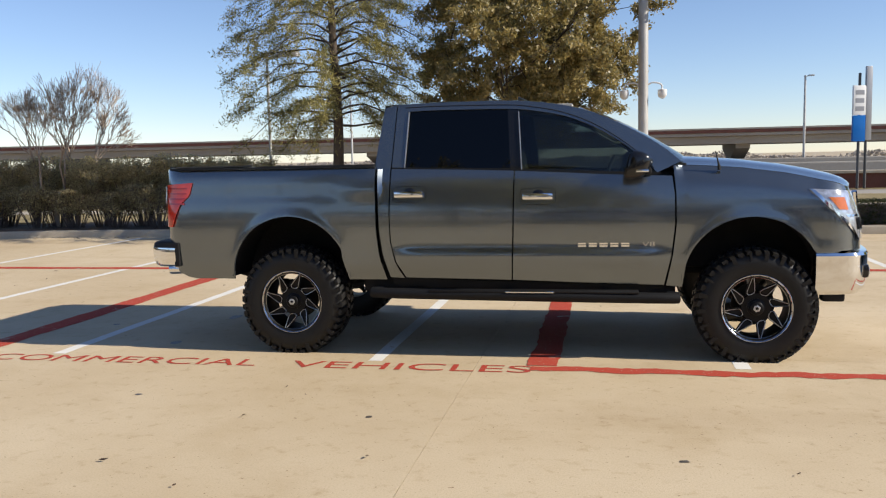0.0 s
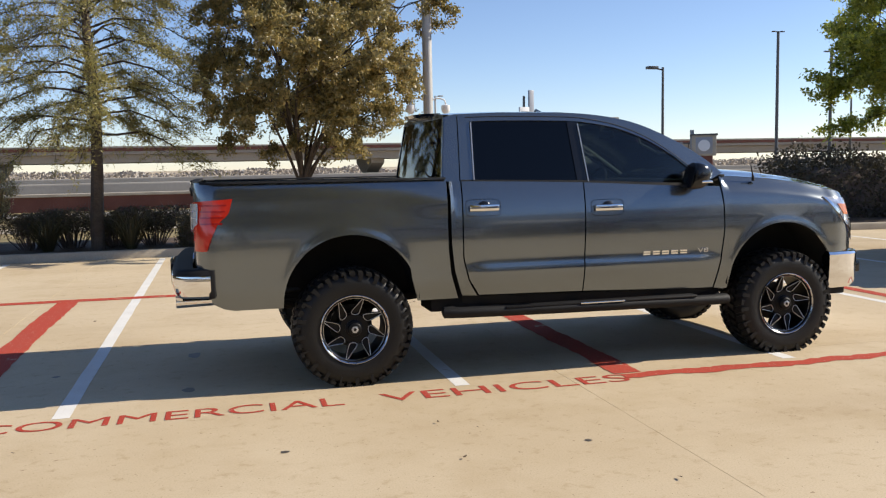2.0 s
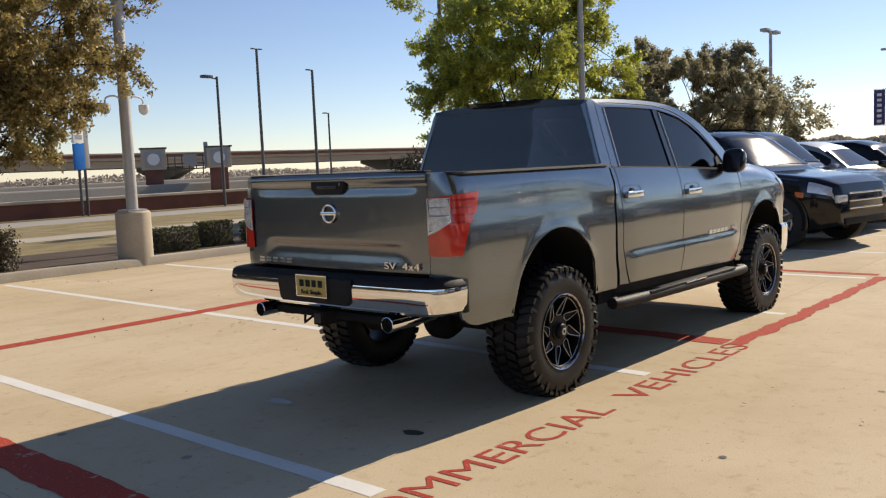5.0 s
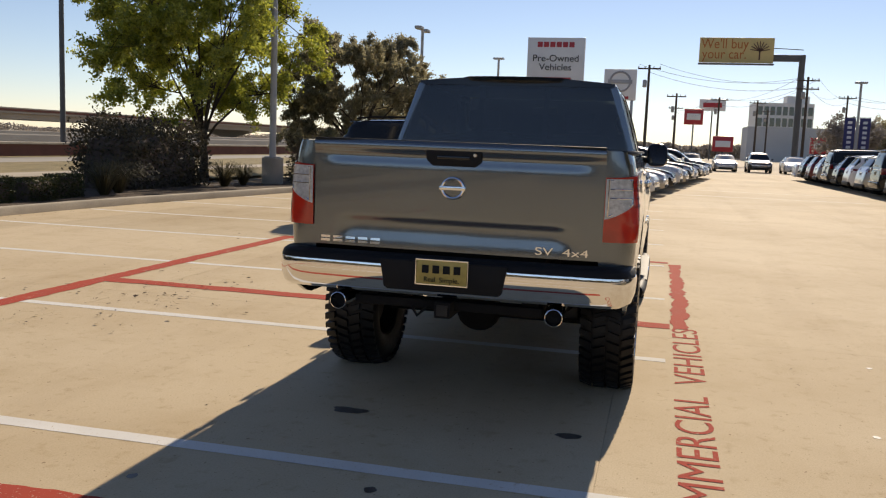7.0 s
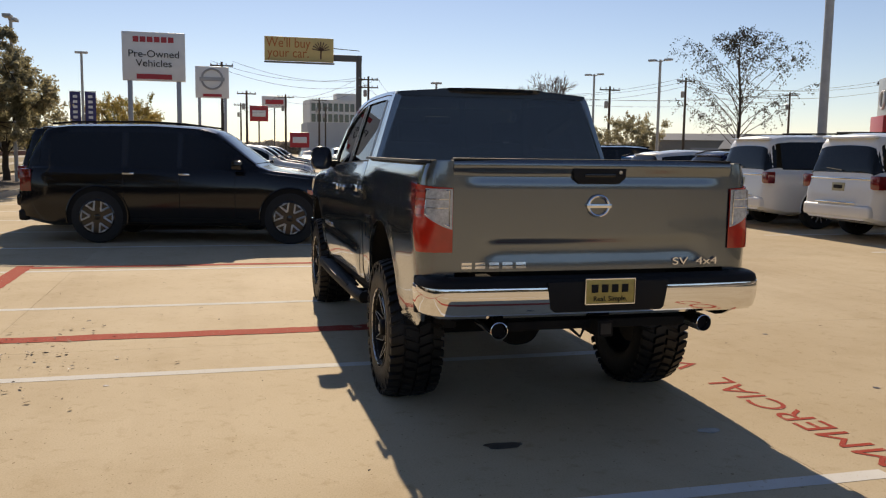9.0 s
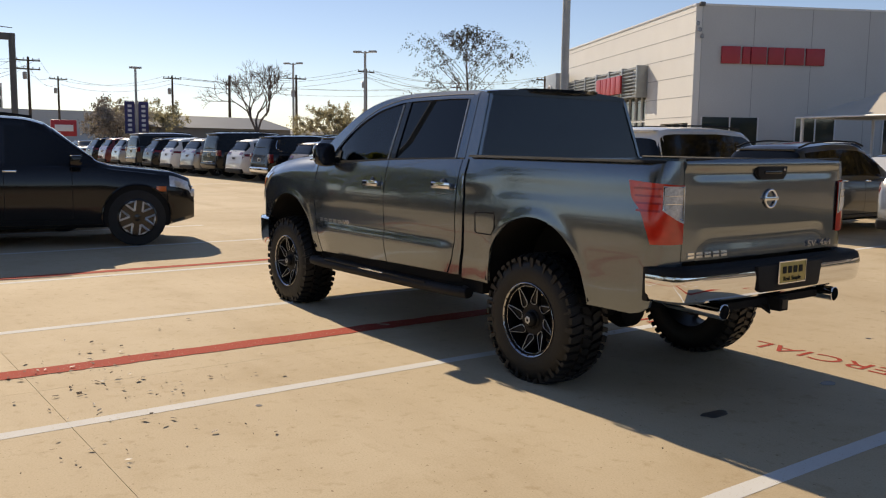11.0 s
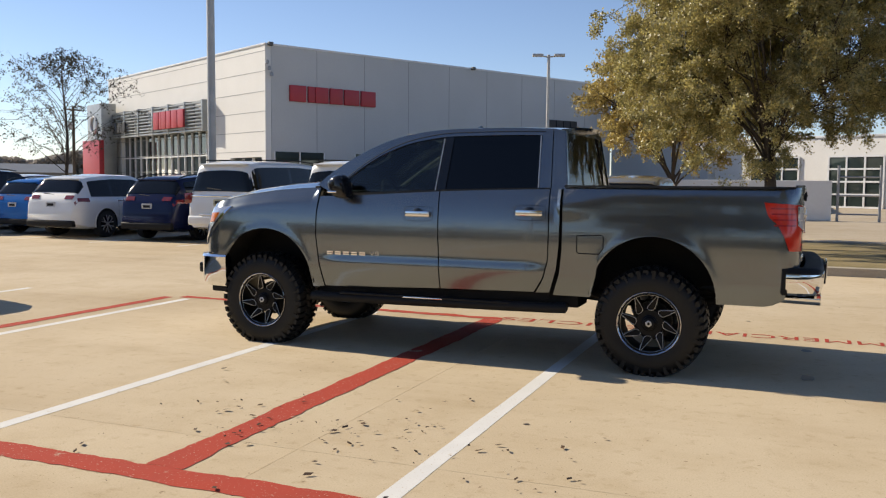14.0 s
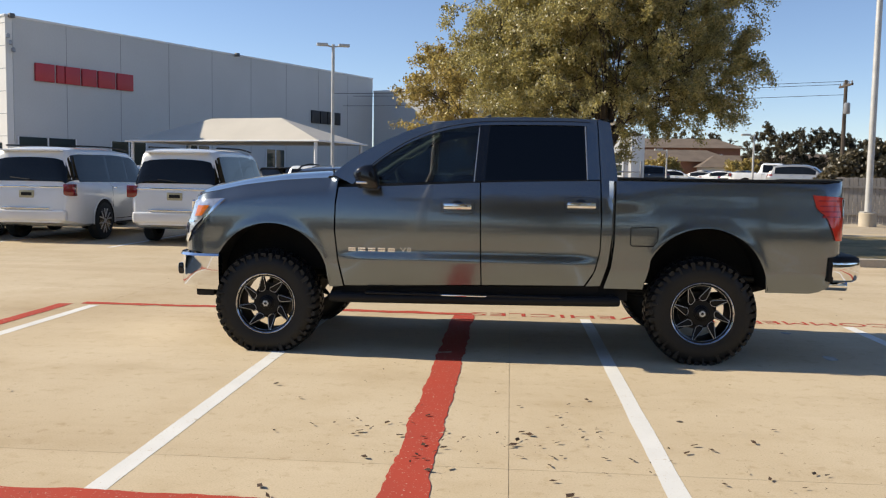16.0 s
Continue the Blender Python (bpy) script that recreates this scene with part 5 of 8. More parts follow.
SHAPES = {
    # length, width, height, wheelbase, front overhang, wheel radius, ground gap, belt height, top line (share of length from the nose, height)
    "long_suv": (5.22, 2.03, 1.93, 3.07, 0.87, 0.425, 0.28, 1.18, ((0, 0.80), (0.012, 1.0), (0.06, 1.10), (0.16, 1.16), (0.235, 1.20), (0.265, 1.25), (0.40, 1.82), (0.45, 1.885), (0.60, 1.925), (0.85, 1.905), (0.925, 1.86), (0.965, 1.45), (0.985, 1.10), (1.0, 0.70))),
    "large_suv": (5.25, 2.0, 1.95, 3.02, 0.95, 0.40, 0.30, 1.16, ((0, 0.80), (0.012, 1.0), (0.06, 1.08), (0.16, 1.14), (0.24, 1.17), (0.27, 1.22), (0.38, 1.80), (0.43, 1.90), (0.60, 1.945), (0.90, 1.92), (0.955, 1.87), (0.98, 1.30), (0.99, 1.05), (1.0, 0.62))),
    "crossover": (4.75, 1.87, 1.70, 2.75, 0.93, 0.36, 0.24, 1.04, ((0, 0.70), (0.015, 0.86), (0.08, 0.95), (0.18, 1.02), (0.25, 1.06), (0.28, 1.10), (0.42, 1.58), (0.50, 1.68), (0.68, 1.695), (0.86, 1.63), (0.90, 1.58), (0.965, 1.14), (0.985, 0.98), (1.0, 0.66))),
    "sedan": (4.75, 1.84, 1.46, 2.78, 0.92, 0.34, 0.18, 0.95, ((0, 0.60), (0.015, 0.72), (0.08, 0.83), (0.20, 0.90), (0.27, 0.94), (0.30, 0.98), (0.44, 1.38), (0.52, 1.455), (0.66, 1.44), (0.76, 1.33), (0.86, 1.08), (0.90, 1.05), (0.98, 1.02), (0.99, 0.9), (1.0, 0.62))),
    "pickup": (5.7, 2.0, 1.90, 3.6, 0.95, 0.40, 0.32, 1.18, ((0, 0.85), (0.012, 1.05), (0.06, 1.13), (0.16, 1.18), (0.23, 1.22), (0.26, 1.26), (0.36, 1.80), (0.41, 1.88), (0.60, 1.89), (0.625, 1.84), (0.64, 1.22), (0.66, 1.2), (0.97, 1.22), (0.985, 1.15), (1.0, 0.75))),
}


def parked_car(name, shape, paint_mat, label, at, rim=rim_silver, category="car", roof_rails=False, plate=None, bright=chrome, machined=False, bumper_mat=None, window_trim=False):
    """A parked car: skin, glass, lamps, wheels, mirrors; its nose points along its own x."""
    L, W, H, base, nose, rad, gap, belt, line = SHAPES[shape]
    t = thing(name, label, category, at=at)
    fx, fz = [p[0] for p in line], [p[1] for p in line]
    half = W / 2

    def section(f):
        top = float(np.mean(np.interp([max(f - 0.014, 0.0), f, f, min(f + 0.014, 1.0)], fx, fz))) if 0.03 < f < 0.97 else float(np.interp(f, fx, fz))
        end = max(0.0, 1 - f / 0.10) if f < 0.5 else max(0.0, (f - 0.90) / 0.10)
        w = half * (1 - (0.26 if f < 0.5 else 0.20) * end**2.2)
        low = gap + 0.10 * end
        b = min(belt, top - 0.05) + 0.04 * (f - 0.5)
        b = min(b, top - 0.03)
        cab = min(max((top - b - 0.08) / 0.45, 0.0), 1.0)
        rw = w * (0.86 - (0.10 if "suv" in shape else 0.13) * cab)
        pts = [(0.86 * w, low), (0.965 * w, low + 0.06), (0.995 * w, low + 0.35 * (b - low)), (1.0 * w, low + 0.68 * (b - low)), (0.985 * w, low + 0.90 * (b - low)), (0.95 * w, b), (0.92 * w, b + 0.02 * cab + 0.002)]
        for s in (0.33, 0.66, 1.0):
            pts.append((0.92 * w + (rw - 0.92 * w) * s, b + (top - 0.07 * cab - 0.015 - b) * s))
        pts += [(rw * 0.93, top - 0.03 * cab - 0.004), (rw * 0.7, top - 0.004), (rw * 0.35, top + 0.008 * cab), (0.0, top + 0.012 * cab)]
        return pts

    X = lambda f: L / 2 - f * L  # noqa: E731
    tail = [p for p in line if p[0] > 0.84][::-1]

    def rear_x(z):
        """Where the tail's skin stands at a height."""
        return X(float(np.interp(z, [p[1] for p in tail], [p[0] for p in tail])))

    fs = sorted(set([0, 0.004, 0.012, 0.02, 0.03, 0.045, 0.06, 0.075, 0.09, 0.105, 0.915, 0.94, 0.958, 0.972, 0.978, 0.988, 0.994] + [round(v, 4) for v in np.linspace(0.12, 0.90, 34)] + [p[0] for p in line] + [0.93, 0.95]))
    bm = bmesh.new()
    rings = []
    for f in fs:
        s = section(f)
        rings.append([bm.verts.new((X(f), y, z)) for y, z in s] + [bm.verts.new((X(f), -y, z)) for y, z in reversed(s[:-1])])
    for a, b in zip(rings, rings[1:]):
        for i in range(len(a) - 1):
            bm.faces.new((a[i], a[i + 1], b[i + 1], b[i]))
        bm.faces.new((a[-1], a[0], b[0], b[-1]))
    bm.faces.new(rings[0]), bm.faces.new(rings[-1])
    bmesh.ops.recalc_face_normals(bm, faces=bm.faces)
    part("body", bm, paint_mat, t, angle=32)

    def skin(f, i, side=1, out=0.006):
        s = section(f)
        k = min(int(i), len(s) - 2)
        r = i - k
        y = s[k][0] + (s[k + 1][0] - s[k][0]) * r
        z = s[k][1] + (s[k + 1][1] - s[k][1]) * r
        return Vector((X(f), side * (y + out * (0.9 if i < 9.5 else 0.2)), z + out * (0.3 if i < 9.5 else 0.9)))

    def pane(pname, f0, f1, i0, i1, mat, side, n=6, m=5, label="", out=0.006):
        grid = [[skin(f, i, side, out) for i in np.linspace(i0, i1, m)] for f in np.linspace(f0, f1, n)]
        return part(pname, sheet_mesh(grid, (0, -side * 0.004, -0.002)), mat, t, label)

    def across(pname, f0, f1, i0, mat, label="", n=6, lift=0.008):
        rows = []
        for f in np.linspace(f0, f1, n):
            hi = [skin(f, i, 1, 0.0) for i in np.linspace(i0, 13, 7)]
            rows.append([p + Vector((lift * (1 if f < 0.5 else -1), 0, lift)) for p in hi] + [Vector((p.x + lift * (1 if f < 0.5 else -1), -p.y, p.z + lift)) for p in reversed(hi[:-1])])
        return part(pname, sheet_mesh(rows, (0, 0, -0.004)), mat, t, label)

    ws0 = [p[0] for p in line if p[1] > belt + 0.04][0]
    ws1 = ws0 + (0.115 if shape != "sedan" else 0.13)
    across("windshield", ws0 + 0.012, ws1, 9.3, car_glass, "dark windshield")
    cuts = {"long_suv": ((0.34, 0.50), (0.515, 0.665), (0.685, 0.90)), "large_suv": ((0.33, 0.495), (0.51, 0.66), (0.68, 0.92)), "crossover": ((0.36, 0.52), (0.535, 0.70), (0.715, 0.875)), "sedan": ((0.38, 0.54), (0.555, 0.70), (0.71, 0.77)), "pickup": ((0.32, 0.47), (0.485, 0.60))}[shape]
    for side in (-1, 1):
        for f0, f1 in cuts:
            pane("side_window", f0, f1, 6.12, 8.75, car_glass, side, 7, 5)
        for (_, f0), (f1, _) in zip(cuts, cuts[1:]):
            pane("pillar_trim", f0, f1, 6.12, 8.75, black_gloss, side, 2, 5, "gloss black pillar", 0.004)
        if shape == "large_suv":
            pane("pillar_trim", cuts[-1][1], 0.962, 6.3, 8.75, car_glass, side, 4, 5, "dark glass at the rear corner", 0.004)
        if machined:
            pane("side_marker", 0.085, 0.112, 3.0, 3.45, marker_orange, side, 4, 3, "orange side marker")
        part("mirror", box_mesh(X(0.325) - 0.08, X(0.325) + 0.08, side * (half - 0.02), side * (half + 0.17), belt + 0.02, belt + 0.17, 0.03), paint_mat, t)
        for hf in (0.49, 0.66) if shape != "pickup" else (0.46, 0.59):
            p = skin(hf, 4.3, side, 0.0)
            part("door_handle", box_mesh(p.x - 0.09, p.x + 0.09, p.y - side * 0.01, p.y + side * 0.028, p.z - 0.015, p.z + 0.015, 0.008), bright, t)
        pane("sill", 0.22, 0.80, 0.1, 1.3, black_plastic, side, 10, 3)
        for f in ((0.335, 0.505, 0.675) if shape != "pickup" else (0.32, 0.478, 0.61)):
            pane("door_seam", f - 0.0008, f + 0.0008, 1.4, 5.9, black_plastic, side, 2, 8, out=0.002)
        if window_trim:
            hook = smooth_path([tuple(skin(f, i, side, 0.012)) for f, i in ((0.34, 6.0), (0.60, 6.0), (0.80, 6.05), (0.90, 6.5), (0.925, 7.4), (0.91, 8.6))], 4)
            part("window_trim", tube_mesh(hook, 0.011, 5), bright, t, "bright window trim")
        if roof_rails:
            part("roof_rail", tube_mesh([Vector((X(f), side * (half * 0.70), section(f)[11][1] + 0.035)) for f in np.linspace(ws1 + 0.05, 0.90, 8)], 0.018, 6), black_plastic, t)
        # lamps
        pane("head_lamp", 0.006, 0.075, 3.5, 5.2, lamp_clear, side, 6, 4)
        part("front_lens", box_mesh(X(0.012), X(0.002) + 0.012, side * half * 0.52, side * half * 0.80, section(0.01)[4][1] - 0.13, section(0.01)[4][1] - 0.01, 0.02), lamp_clear, t)
        if shape in ("large_suv", "long_suv", "pickup"):
            z1 = 1.18 if shape != "pickup" else 1.16
            part("tail_lamp", box_mesh(rear_x(z1 - 0.1) - 0.014, rear_x(z1 - 0.1) + 0.16, side * half * 0.76, side * half * (0.955 if shape == "long_suv" else 0.975), z1 - (0.36 if shape == "long_suv" else 0.24), z1, 0.02), tail_red, t, "red tail lamp")
        else:
            pane("tail_lamp", 0.90, 0.985, 3.9, 5.2, tail_red, side, 6, 4, "red tail lamp")
            z1 = section(0.985)[5][1]
            grid = [[skin(f, i, side, 0.0) + Vector((-0.010, 0, 0.006)) for i in np.linspace(9.4, 11.3, 6)] for f in np.linspace(0.966, 0.979, 5)]
            part("tail_lens", sheet_mesh(grid, (0.006, 0, -0.004)), tail_red, t)
        for fw in (nose / L, (nose + base) / L):
            wx = X(fw)
            R, cz = rad + 0.05, rad + 0.012
            a0 = math.asin((gap + 0.02 - cz) / R)
            rim_line = [(wx + R * math.cos(a), cz + R * math.sin(a)) for a in np.linspace(a0, math.pi - a0, 26)]
            part("wheel_arch", prism_mesh(rim_line, Matrix.Translation((0, side * (half + (0.006 if side > 0 else -0.004)), 0)) @ Matrix.Rotation(math.pi / 2, 4, "X"), 0.01), underbody_black, t, smooth=False)
            lip = [Vector((x, side * (half + 0.004), z)) for x, z in [(wx + (R + 0.012) * math.cos(a), cz + (R + 0.012) * math.sin(a)) for a in np.linspace(a0 + 0.05, math.pi - a0 - 0.05, 20)]]
            part("arch_lip", tube_mesh(lip, 0.016, 5), paint_mat, t)
            m = Matrix.Translation((wx, side * (half - 0.20), rad)) @ Matrix.Rotation(-side * math.pi / 2, 4, "X")
            w = new("wheel")
            w.parent = t
            part("tyre", lathe_mesh([(rad * 0.64, 0.0), (rad * 0.97, 0.01), (rad, 0.05), (rad, 0.16), (rad * 0.97, 0.205), (rad * 0.85, 0.222), (rad * 0.66, 0.216)], 32, m, True), tyre_plain, w)
            part("rim", lathe_mesh([(rad * 0.67, 0.218), (rad * 0.62, 0.226), (rad * 0.58, 0.20), (rad * 0.2, 0.205)], 28, m), black_gloss, w)
            for k in range(6):
                bm = bmesh.new()
                turn6 = m @ Matrix.Rotation(k * math.pi / 3 + 0.2 + wx, 4, "Z")
                if machined:
                    tri = [(rad * 0.26, 0.0), (rad * 0.57, 0.075), (rad * 0.585, 0.0), (rad * 0.57, -0.075)]
                    loop = [turn6 @ Vector((x, y, 0.222)) for x, y in tri]
                    add_tube(bm, loop + loop[:1], 0.018, 5, False)
                else:
                    for d in (-1, 1):
                        add_box(bm, rad * 0.14, rad * 0.64, -0.012, 0.012, 0.205, 0.228, 0, turn6 @ Matrix.Translation((0, d * 0.035, 0)) @ Matrix.Rotation(d * 0.13, 4, "Z"))
                part("spoke", bm, rim, w, smooth=False)
            part("hub", lathe_mesh([(0.015, 0.232), (0.05, 0.226), (0.055, 0.20)], 14, m), black_gloss if machined else rim, w)
    # tail: window, plate, bumper, bar
    rear_top = [p[0] for p in line if p[1] > H - 0.20][-1]
    rear_low = {"long_suv": 0.966, "large_suv": 0.983, "crossover": 0.955, "sedan": 0.85, "pickup": 0.638}[shape]
    across("rear_window", rear_top + 0.006, rear_low, 6.3 if "suv" in shape else (8.2 if shape == "crossover" else 9.2), car_glass, "dark rear window")
    if shape != "pickup":
        zb = section(0.985)[0][1]
        part("rear_bumper", box_mesh(X(1.0) - 0.03, X(0.975), -half * 0.84, half * 0.84, gap + (0.14 if bumper_mat or shape == "large_suv" else 0.06), gap + (0.36 if bumper_mat or shape == "large_suv" else 0.24), 0.05, seg=3), bumper_mat or (paint_mat if shape in ("large_suv", "sedan") else black_plastic), t)
    else:
        part("rear_bumper", box_mesh(X(1.0) - 0.08, X(0.98), -half * 0.92, half * 0.92, gap + 0.2, gap + 0.42, 0.04, seg=3), chrome, t)
    pz = {"long_suv": 0.92, "large_suv": 0.97, "crossover": 0.88, "sedan": 0.8, "pickup": 0.66}[shape]
    px = rear_x(pz) - 0.004
    part("plate", box_mesh(px - 0.008, px + 0.03, -0.155, 0.155, pz - 0.075, pz + 0.075, 0.004), plate or (plate_yellow if shape == "large_suv" else plate_white), t, "small licence plate with a plain dark bar")
    part("plate_bar", box_mesh(px - 0.012, px - 0.006, -0.11, 0.11, pz - 0.03, pz + 0.035), black_plastic, t, smooth=False)
    if shape in ("large_suv",):
        part("tail_bar", box_mesh(rear_x(1.12) - 0.014, rear_x(1.12) + 0.03, -half * 0.8, half * 0.8, 1.10, 1.135, 0.008), bright, t, "bright bar across the tail")
        part("tail_trim", box_mesh(X(1.0) - 0.035, X(0.985), -half * 0.5, half * 0.5, 0.68, 0.705, 0.006), bright, t)
    if shape in ("large_suv", "crossover", "long_suv"):
        part("rear_wiper", tube_mesh([Vector((X(rear_low) - 0.03, -0.05, belt + 0.10)), Vector((X(rear_low) - 0.02, 0.35, belt + 0.14))], 0.012, 6), black_plastic, t)
        zr = float(np.interp(rear_top, fx, fz))
        part("roof_spoiler", box_mesh(X(rear_top + 0.012), X(rear_top - 0.03), -half * 0.64, half * 0.64, zr - 0.045, zr - 0.005, 0.015), paint_mat, t)
    # nose
    gz0, gz1 = gap + 0.22, section(0.012)[5][1] - 0.06
    part("grille", box_mesh(X(0.02), X(0.0) + 0.016, -half * 0.5, half * 0.5, gz0 + 0.08, gz1, 0.03), black_gloss, t)
    for k in range(3):
        z = gz0 + 0.12 + (gz1 - gz0 - 0.14) * k / 2
        part("grille_bar", box_mesh(X(0.01), X(0.0) + 0.024, -half * 0.5, half * 0.5, z - 0.012, z + 0.012, 0.004), bright, t)
    part("air_intake", box_mesh(X(0.015), X(0.0) + 0.02, -half * 0.62, half * 0.62, gap + 0.10, gap + 0.2, 0.02), black_plastic, t)
    return t


def row_place(x, y, heading, jitter=0.0):
    return pose(x + random.uniform(-jitter, jitter), y, 0, 0, 0, heading)


# the black SUV beside the truck
parked_car("black_suv", "long_suv", car_black, "black full-size SUV with black glass and machined wheels", pose(10.23, 2.32, 0, 0, 0, -101.5), rim_silver, "car", True, machined=True)
# south row, tails towards the aisle
SOUTH = [
    (2.1, "crossover", car_silver, "silver crossover car, parked with dark glass", "crossover_car", False, 4.3),
    (5.3, "crossover", car_dark, "dark grey crossover car, parked with dark glass", "crossover_car", True, 4.6),
    (8.39, "large_suv", car_white, "white full-size SUV with chrome tail bar", "white_suv", True, 0),
    (11.46, "large_suv", car_white, "white full-size SUV with chrome tail bar", "white_suv", True, 0),
    (13.85, "crossover", car_deep_blue, "dark blue compact crossover car", "crossover_car", True, 0),
    (16.75, "crossover", car_white, "white crossover car with slim tail lamps", "crossover_car", False, 0),
    (18.7, "crossover", car_blue, "bright blue compact crossover car", "crossover_car", True, 0),
    (21.5, "long_suv", car_navy, "dark navy full-size SUV with bright trim", "large_car", True, 0),
    (24.0, "crossover", car_brown, "bronze crossover car with dark glass", "crossover_car", False, 0),
    (26.5, "long_suv", car_black, "black full-size SUV with chrome bumper", "large_car", True, 0),
    (28.9, "crossover", car_white, "white compact crossover car", "crossover_car", False, 0),
    (31.5, "large_suv", car_black, "black full-size SUV in the row", "large_car", True, 0),
    (34.2, "crossover", car_silver, "silver crossover car with dark glass", "crossover_car", True, 0),
    (36.9, "crossover", car_white, "white crossover car with dark glass", "crossover_car", False, 0),
    (39.6, "crossover", car_black, "black crossover car with dark glass", "crossover_car", True, 0),
    (42.3, "large_suv", car_dark, "large charcoal SUV with dark glass", "large_car", True, 0),
    (45.0, "crossover", car_silver, "silver crossover car, far along the row", "crossover_car", True, 0),
    (47.7, "crossover", car_red, "dark red crossover car, far along the row", "crossover_car", True, 0),
    (50.4, "crossover", car_black, "black crossover car, far along the row", "crossover_car", True, 0),
    (53.1, "sedan", car_white, "white sedan, far along the row", "sedan_car", False, 0),
]
SIZES = {21.5: (0.93, 0.0), 26.5: (0.94, 0.0), 16.75: (0.98, 0.0), 18.7: (0.92, 0.6), 13.85: (0.98, 0.2), 24.0: (0.95, 0.3), 8.39: (1.03, 0.0), 11.46: (1.03, 0.0)}
for x, shape, mat, label, name, rails, _ in SOUTH:
    size, deep = SIZES.get(x, (1.0, 0.0))
    L = SHAPES[shape][0] * size
    c = parked_car(name, shape, mat, label, row_place(x, -9.15 - deep - L / 2, -90 + random.uniform(-1.2, 1.2), 0.06) @ Matrix.Scale(size, 4), rim_silver, "car", rails, bumper_mat=chrome if shape == "long_suv" else None, window_trim=shape == "long_suv")
    tagged(c, group="cars parked along the south aisle")
# north row, noses towards the aisle
NORTH = [
    ("large_suv", car_black, "black full-size SUV with a bold chrome grille", "large_car"),
    ("crossover", car_silver, "silver crossover car with dark glass", "crossover_car"),
    ("crossover", car_navy, "dark blue compact crossover car", "crossover_car"),
    ("sedan", car_dark, "dark grey sedan car with dark glass", "sedan_car"),
    ("sedan", car_white, "white sedan car with black intakes", "sedan_car"),
    ("sedan", car_silver, "silver sedan car with dark glass", "sedan_car"),
    ("sedan", car_black, "black sedan car with dark glass", "sedan_car"),
    ("crossover", car_white, "white crossover car with dark glass", "crossover_car"),
    ("sedan", car_silver, "silver sedan car with dark glass", "sedan_car"),
    ("crossover", car_dark, "charcoal crossover car with dark glass", "crossover_car"),
    ("sedan", car_white, "white sedan car with dark glass", "sedan_car"),
    ("crossover", car_black, "black crossover car with dark glass", "crossover_car"),
    ("sedan", car_silver, "silver sedan car, far along the row", "sedan_car"),
    ("sedan", car_white, "white sedan car, far along the row", "sedan_car"),
    ("crossover", car_dark, "charcoal crossover car, far along the row", "crossover_car"),
]
for k, (shape, mat, label, name) in enumerate(NORTH):
    L = SHAPES[shape][0]
    x = 12.4 + 2.57 * k
    y = 0.2 - 0.116 * (x - 12.4)
    c = parked_car(name, shape, mat, label, row_place(x + 0.052 * L, y + 0.497 * L, -96 + random.uniform(-1.0, 1.0), 0.05), rim_silver, "car")
    tagged(c, group="cars parked along the north aisle")
# second row behind the south row, and cars by the showroom and in the far lot
BACK = [
    (6.6, -17.2, "sedan", car_white), (13.2, -17.0, "crossover", car_white), (16.0, -17.2, "crossover", car_silver), (18.7, -17.0, "crossover", car_white), (21.5, -17.2, "sedan", car_silver), (27.0, -17.4, "crossover", car_white), (30.0, -17.2, "sedan", car_dark), (33.0, -17.2, "crossover", car_white),
    (36.0, -17.2, "large_suv", car_black), (39.0, -17.2, "crossover", car_silver), (42.0, -17.2, "sedan", car_white), (45.5, -17.2, "crossover", car_dark),
]
for x, y, shape, mat in BACK:
    c = parked_car("crossover_car" if shape == "crossover" else ("sedan_car" if shape == "sedan" else "large_car"), shape, mat, mat.name.replace("_paint", "").replace("_", " ") + " " + shape.replace("_", " ") + " behind the first row", row_place(x, y, 90, 0.1))
    tagged(c, group="cars in the second row")
FAR = [
    (73, -3.5, 180, "sedan", car_dark), (73, -6.3, 180, "sedan", car_silver), (73.5, -9.1, 180, "crossover", car_dark), (73, -11.9, 180, "sedan", car_white), (73, -14.7, 180, "sedan", car_dark),
    (17.5, -33.5, 150, "pickup", car_white), (11.0, -36.5, 150, "large_suv", car_black), (14.0, -38.0, 150, "pickup", car_dark), (5.0, -29.8, 172, "crossover", car_dark), (10.2, -29.2, 172, "pickup", car_white),
(-8.4, -61.1, -8, "crossover", car_dark), (-11.9, -64.6, 169, "sedan", car_white), (-15.2, -68.0, 140, "sedan", car_silver), (-16.3, -65.7, 150, "sedan", car_white), (-17.3, -63.4, 130, "sedan", car_dark), (-16.8, -55.2, 160, "pickup", car_white), (-17.1, -48.8, 150, "crossover", car_silver), (-20.9, -50.4, 100, "crossover", car_dark),
]
bm = bmesh.new()
add_prism(bm, [(-40.0, -0.02), (-46.0, 1.0), (-100.0, 1.0), (-100.0, -0.02)], Matrix.Translation((-2.0, 0, 0)) @ Matrix.Rotation(-math.pi / 2, 4, "Z") @ Matrix.Rotation(math.pi / 2, 4, "X") @ Matrix.Rotation(math.pi, 4, "Y"), 60.0)
bmesh.ops.recalc_face_normals(bm, faces=bm.faces)
structure("far_lot", bm, concrete_far, "slightly raised pale concrete lot beyond the fence", "ground")
for x, y, h, shape, mat in FAR:
    c = parked_car({"pickup": "parked_pickup", "sedan": "sedan_car", "crossover": "crossover_car"}.get(shape, "large_car"), shape, mat, mat.name.replace("_paint", "").replace("_", " ") + " " + shape.replace("_", " ") + " in the far service lot", pose(x, y, 1.0 if y < -46 else 0, 0, 0, h), category="pickup truck" if shape == "pickup" else "car")
    tagged(c, group="cars in the far lot")

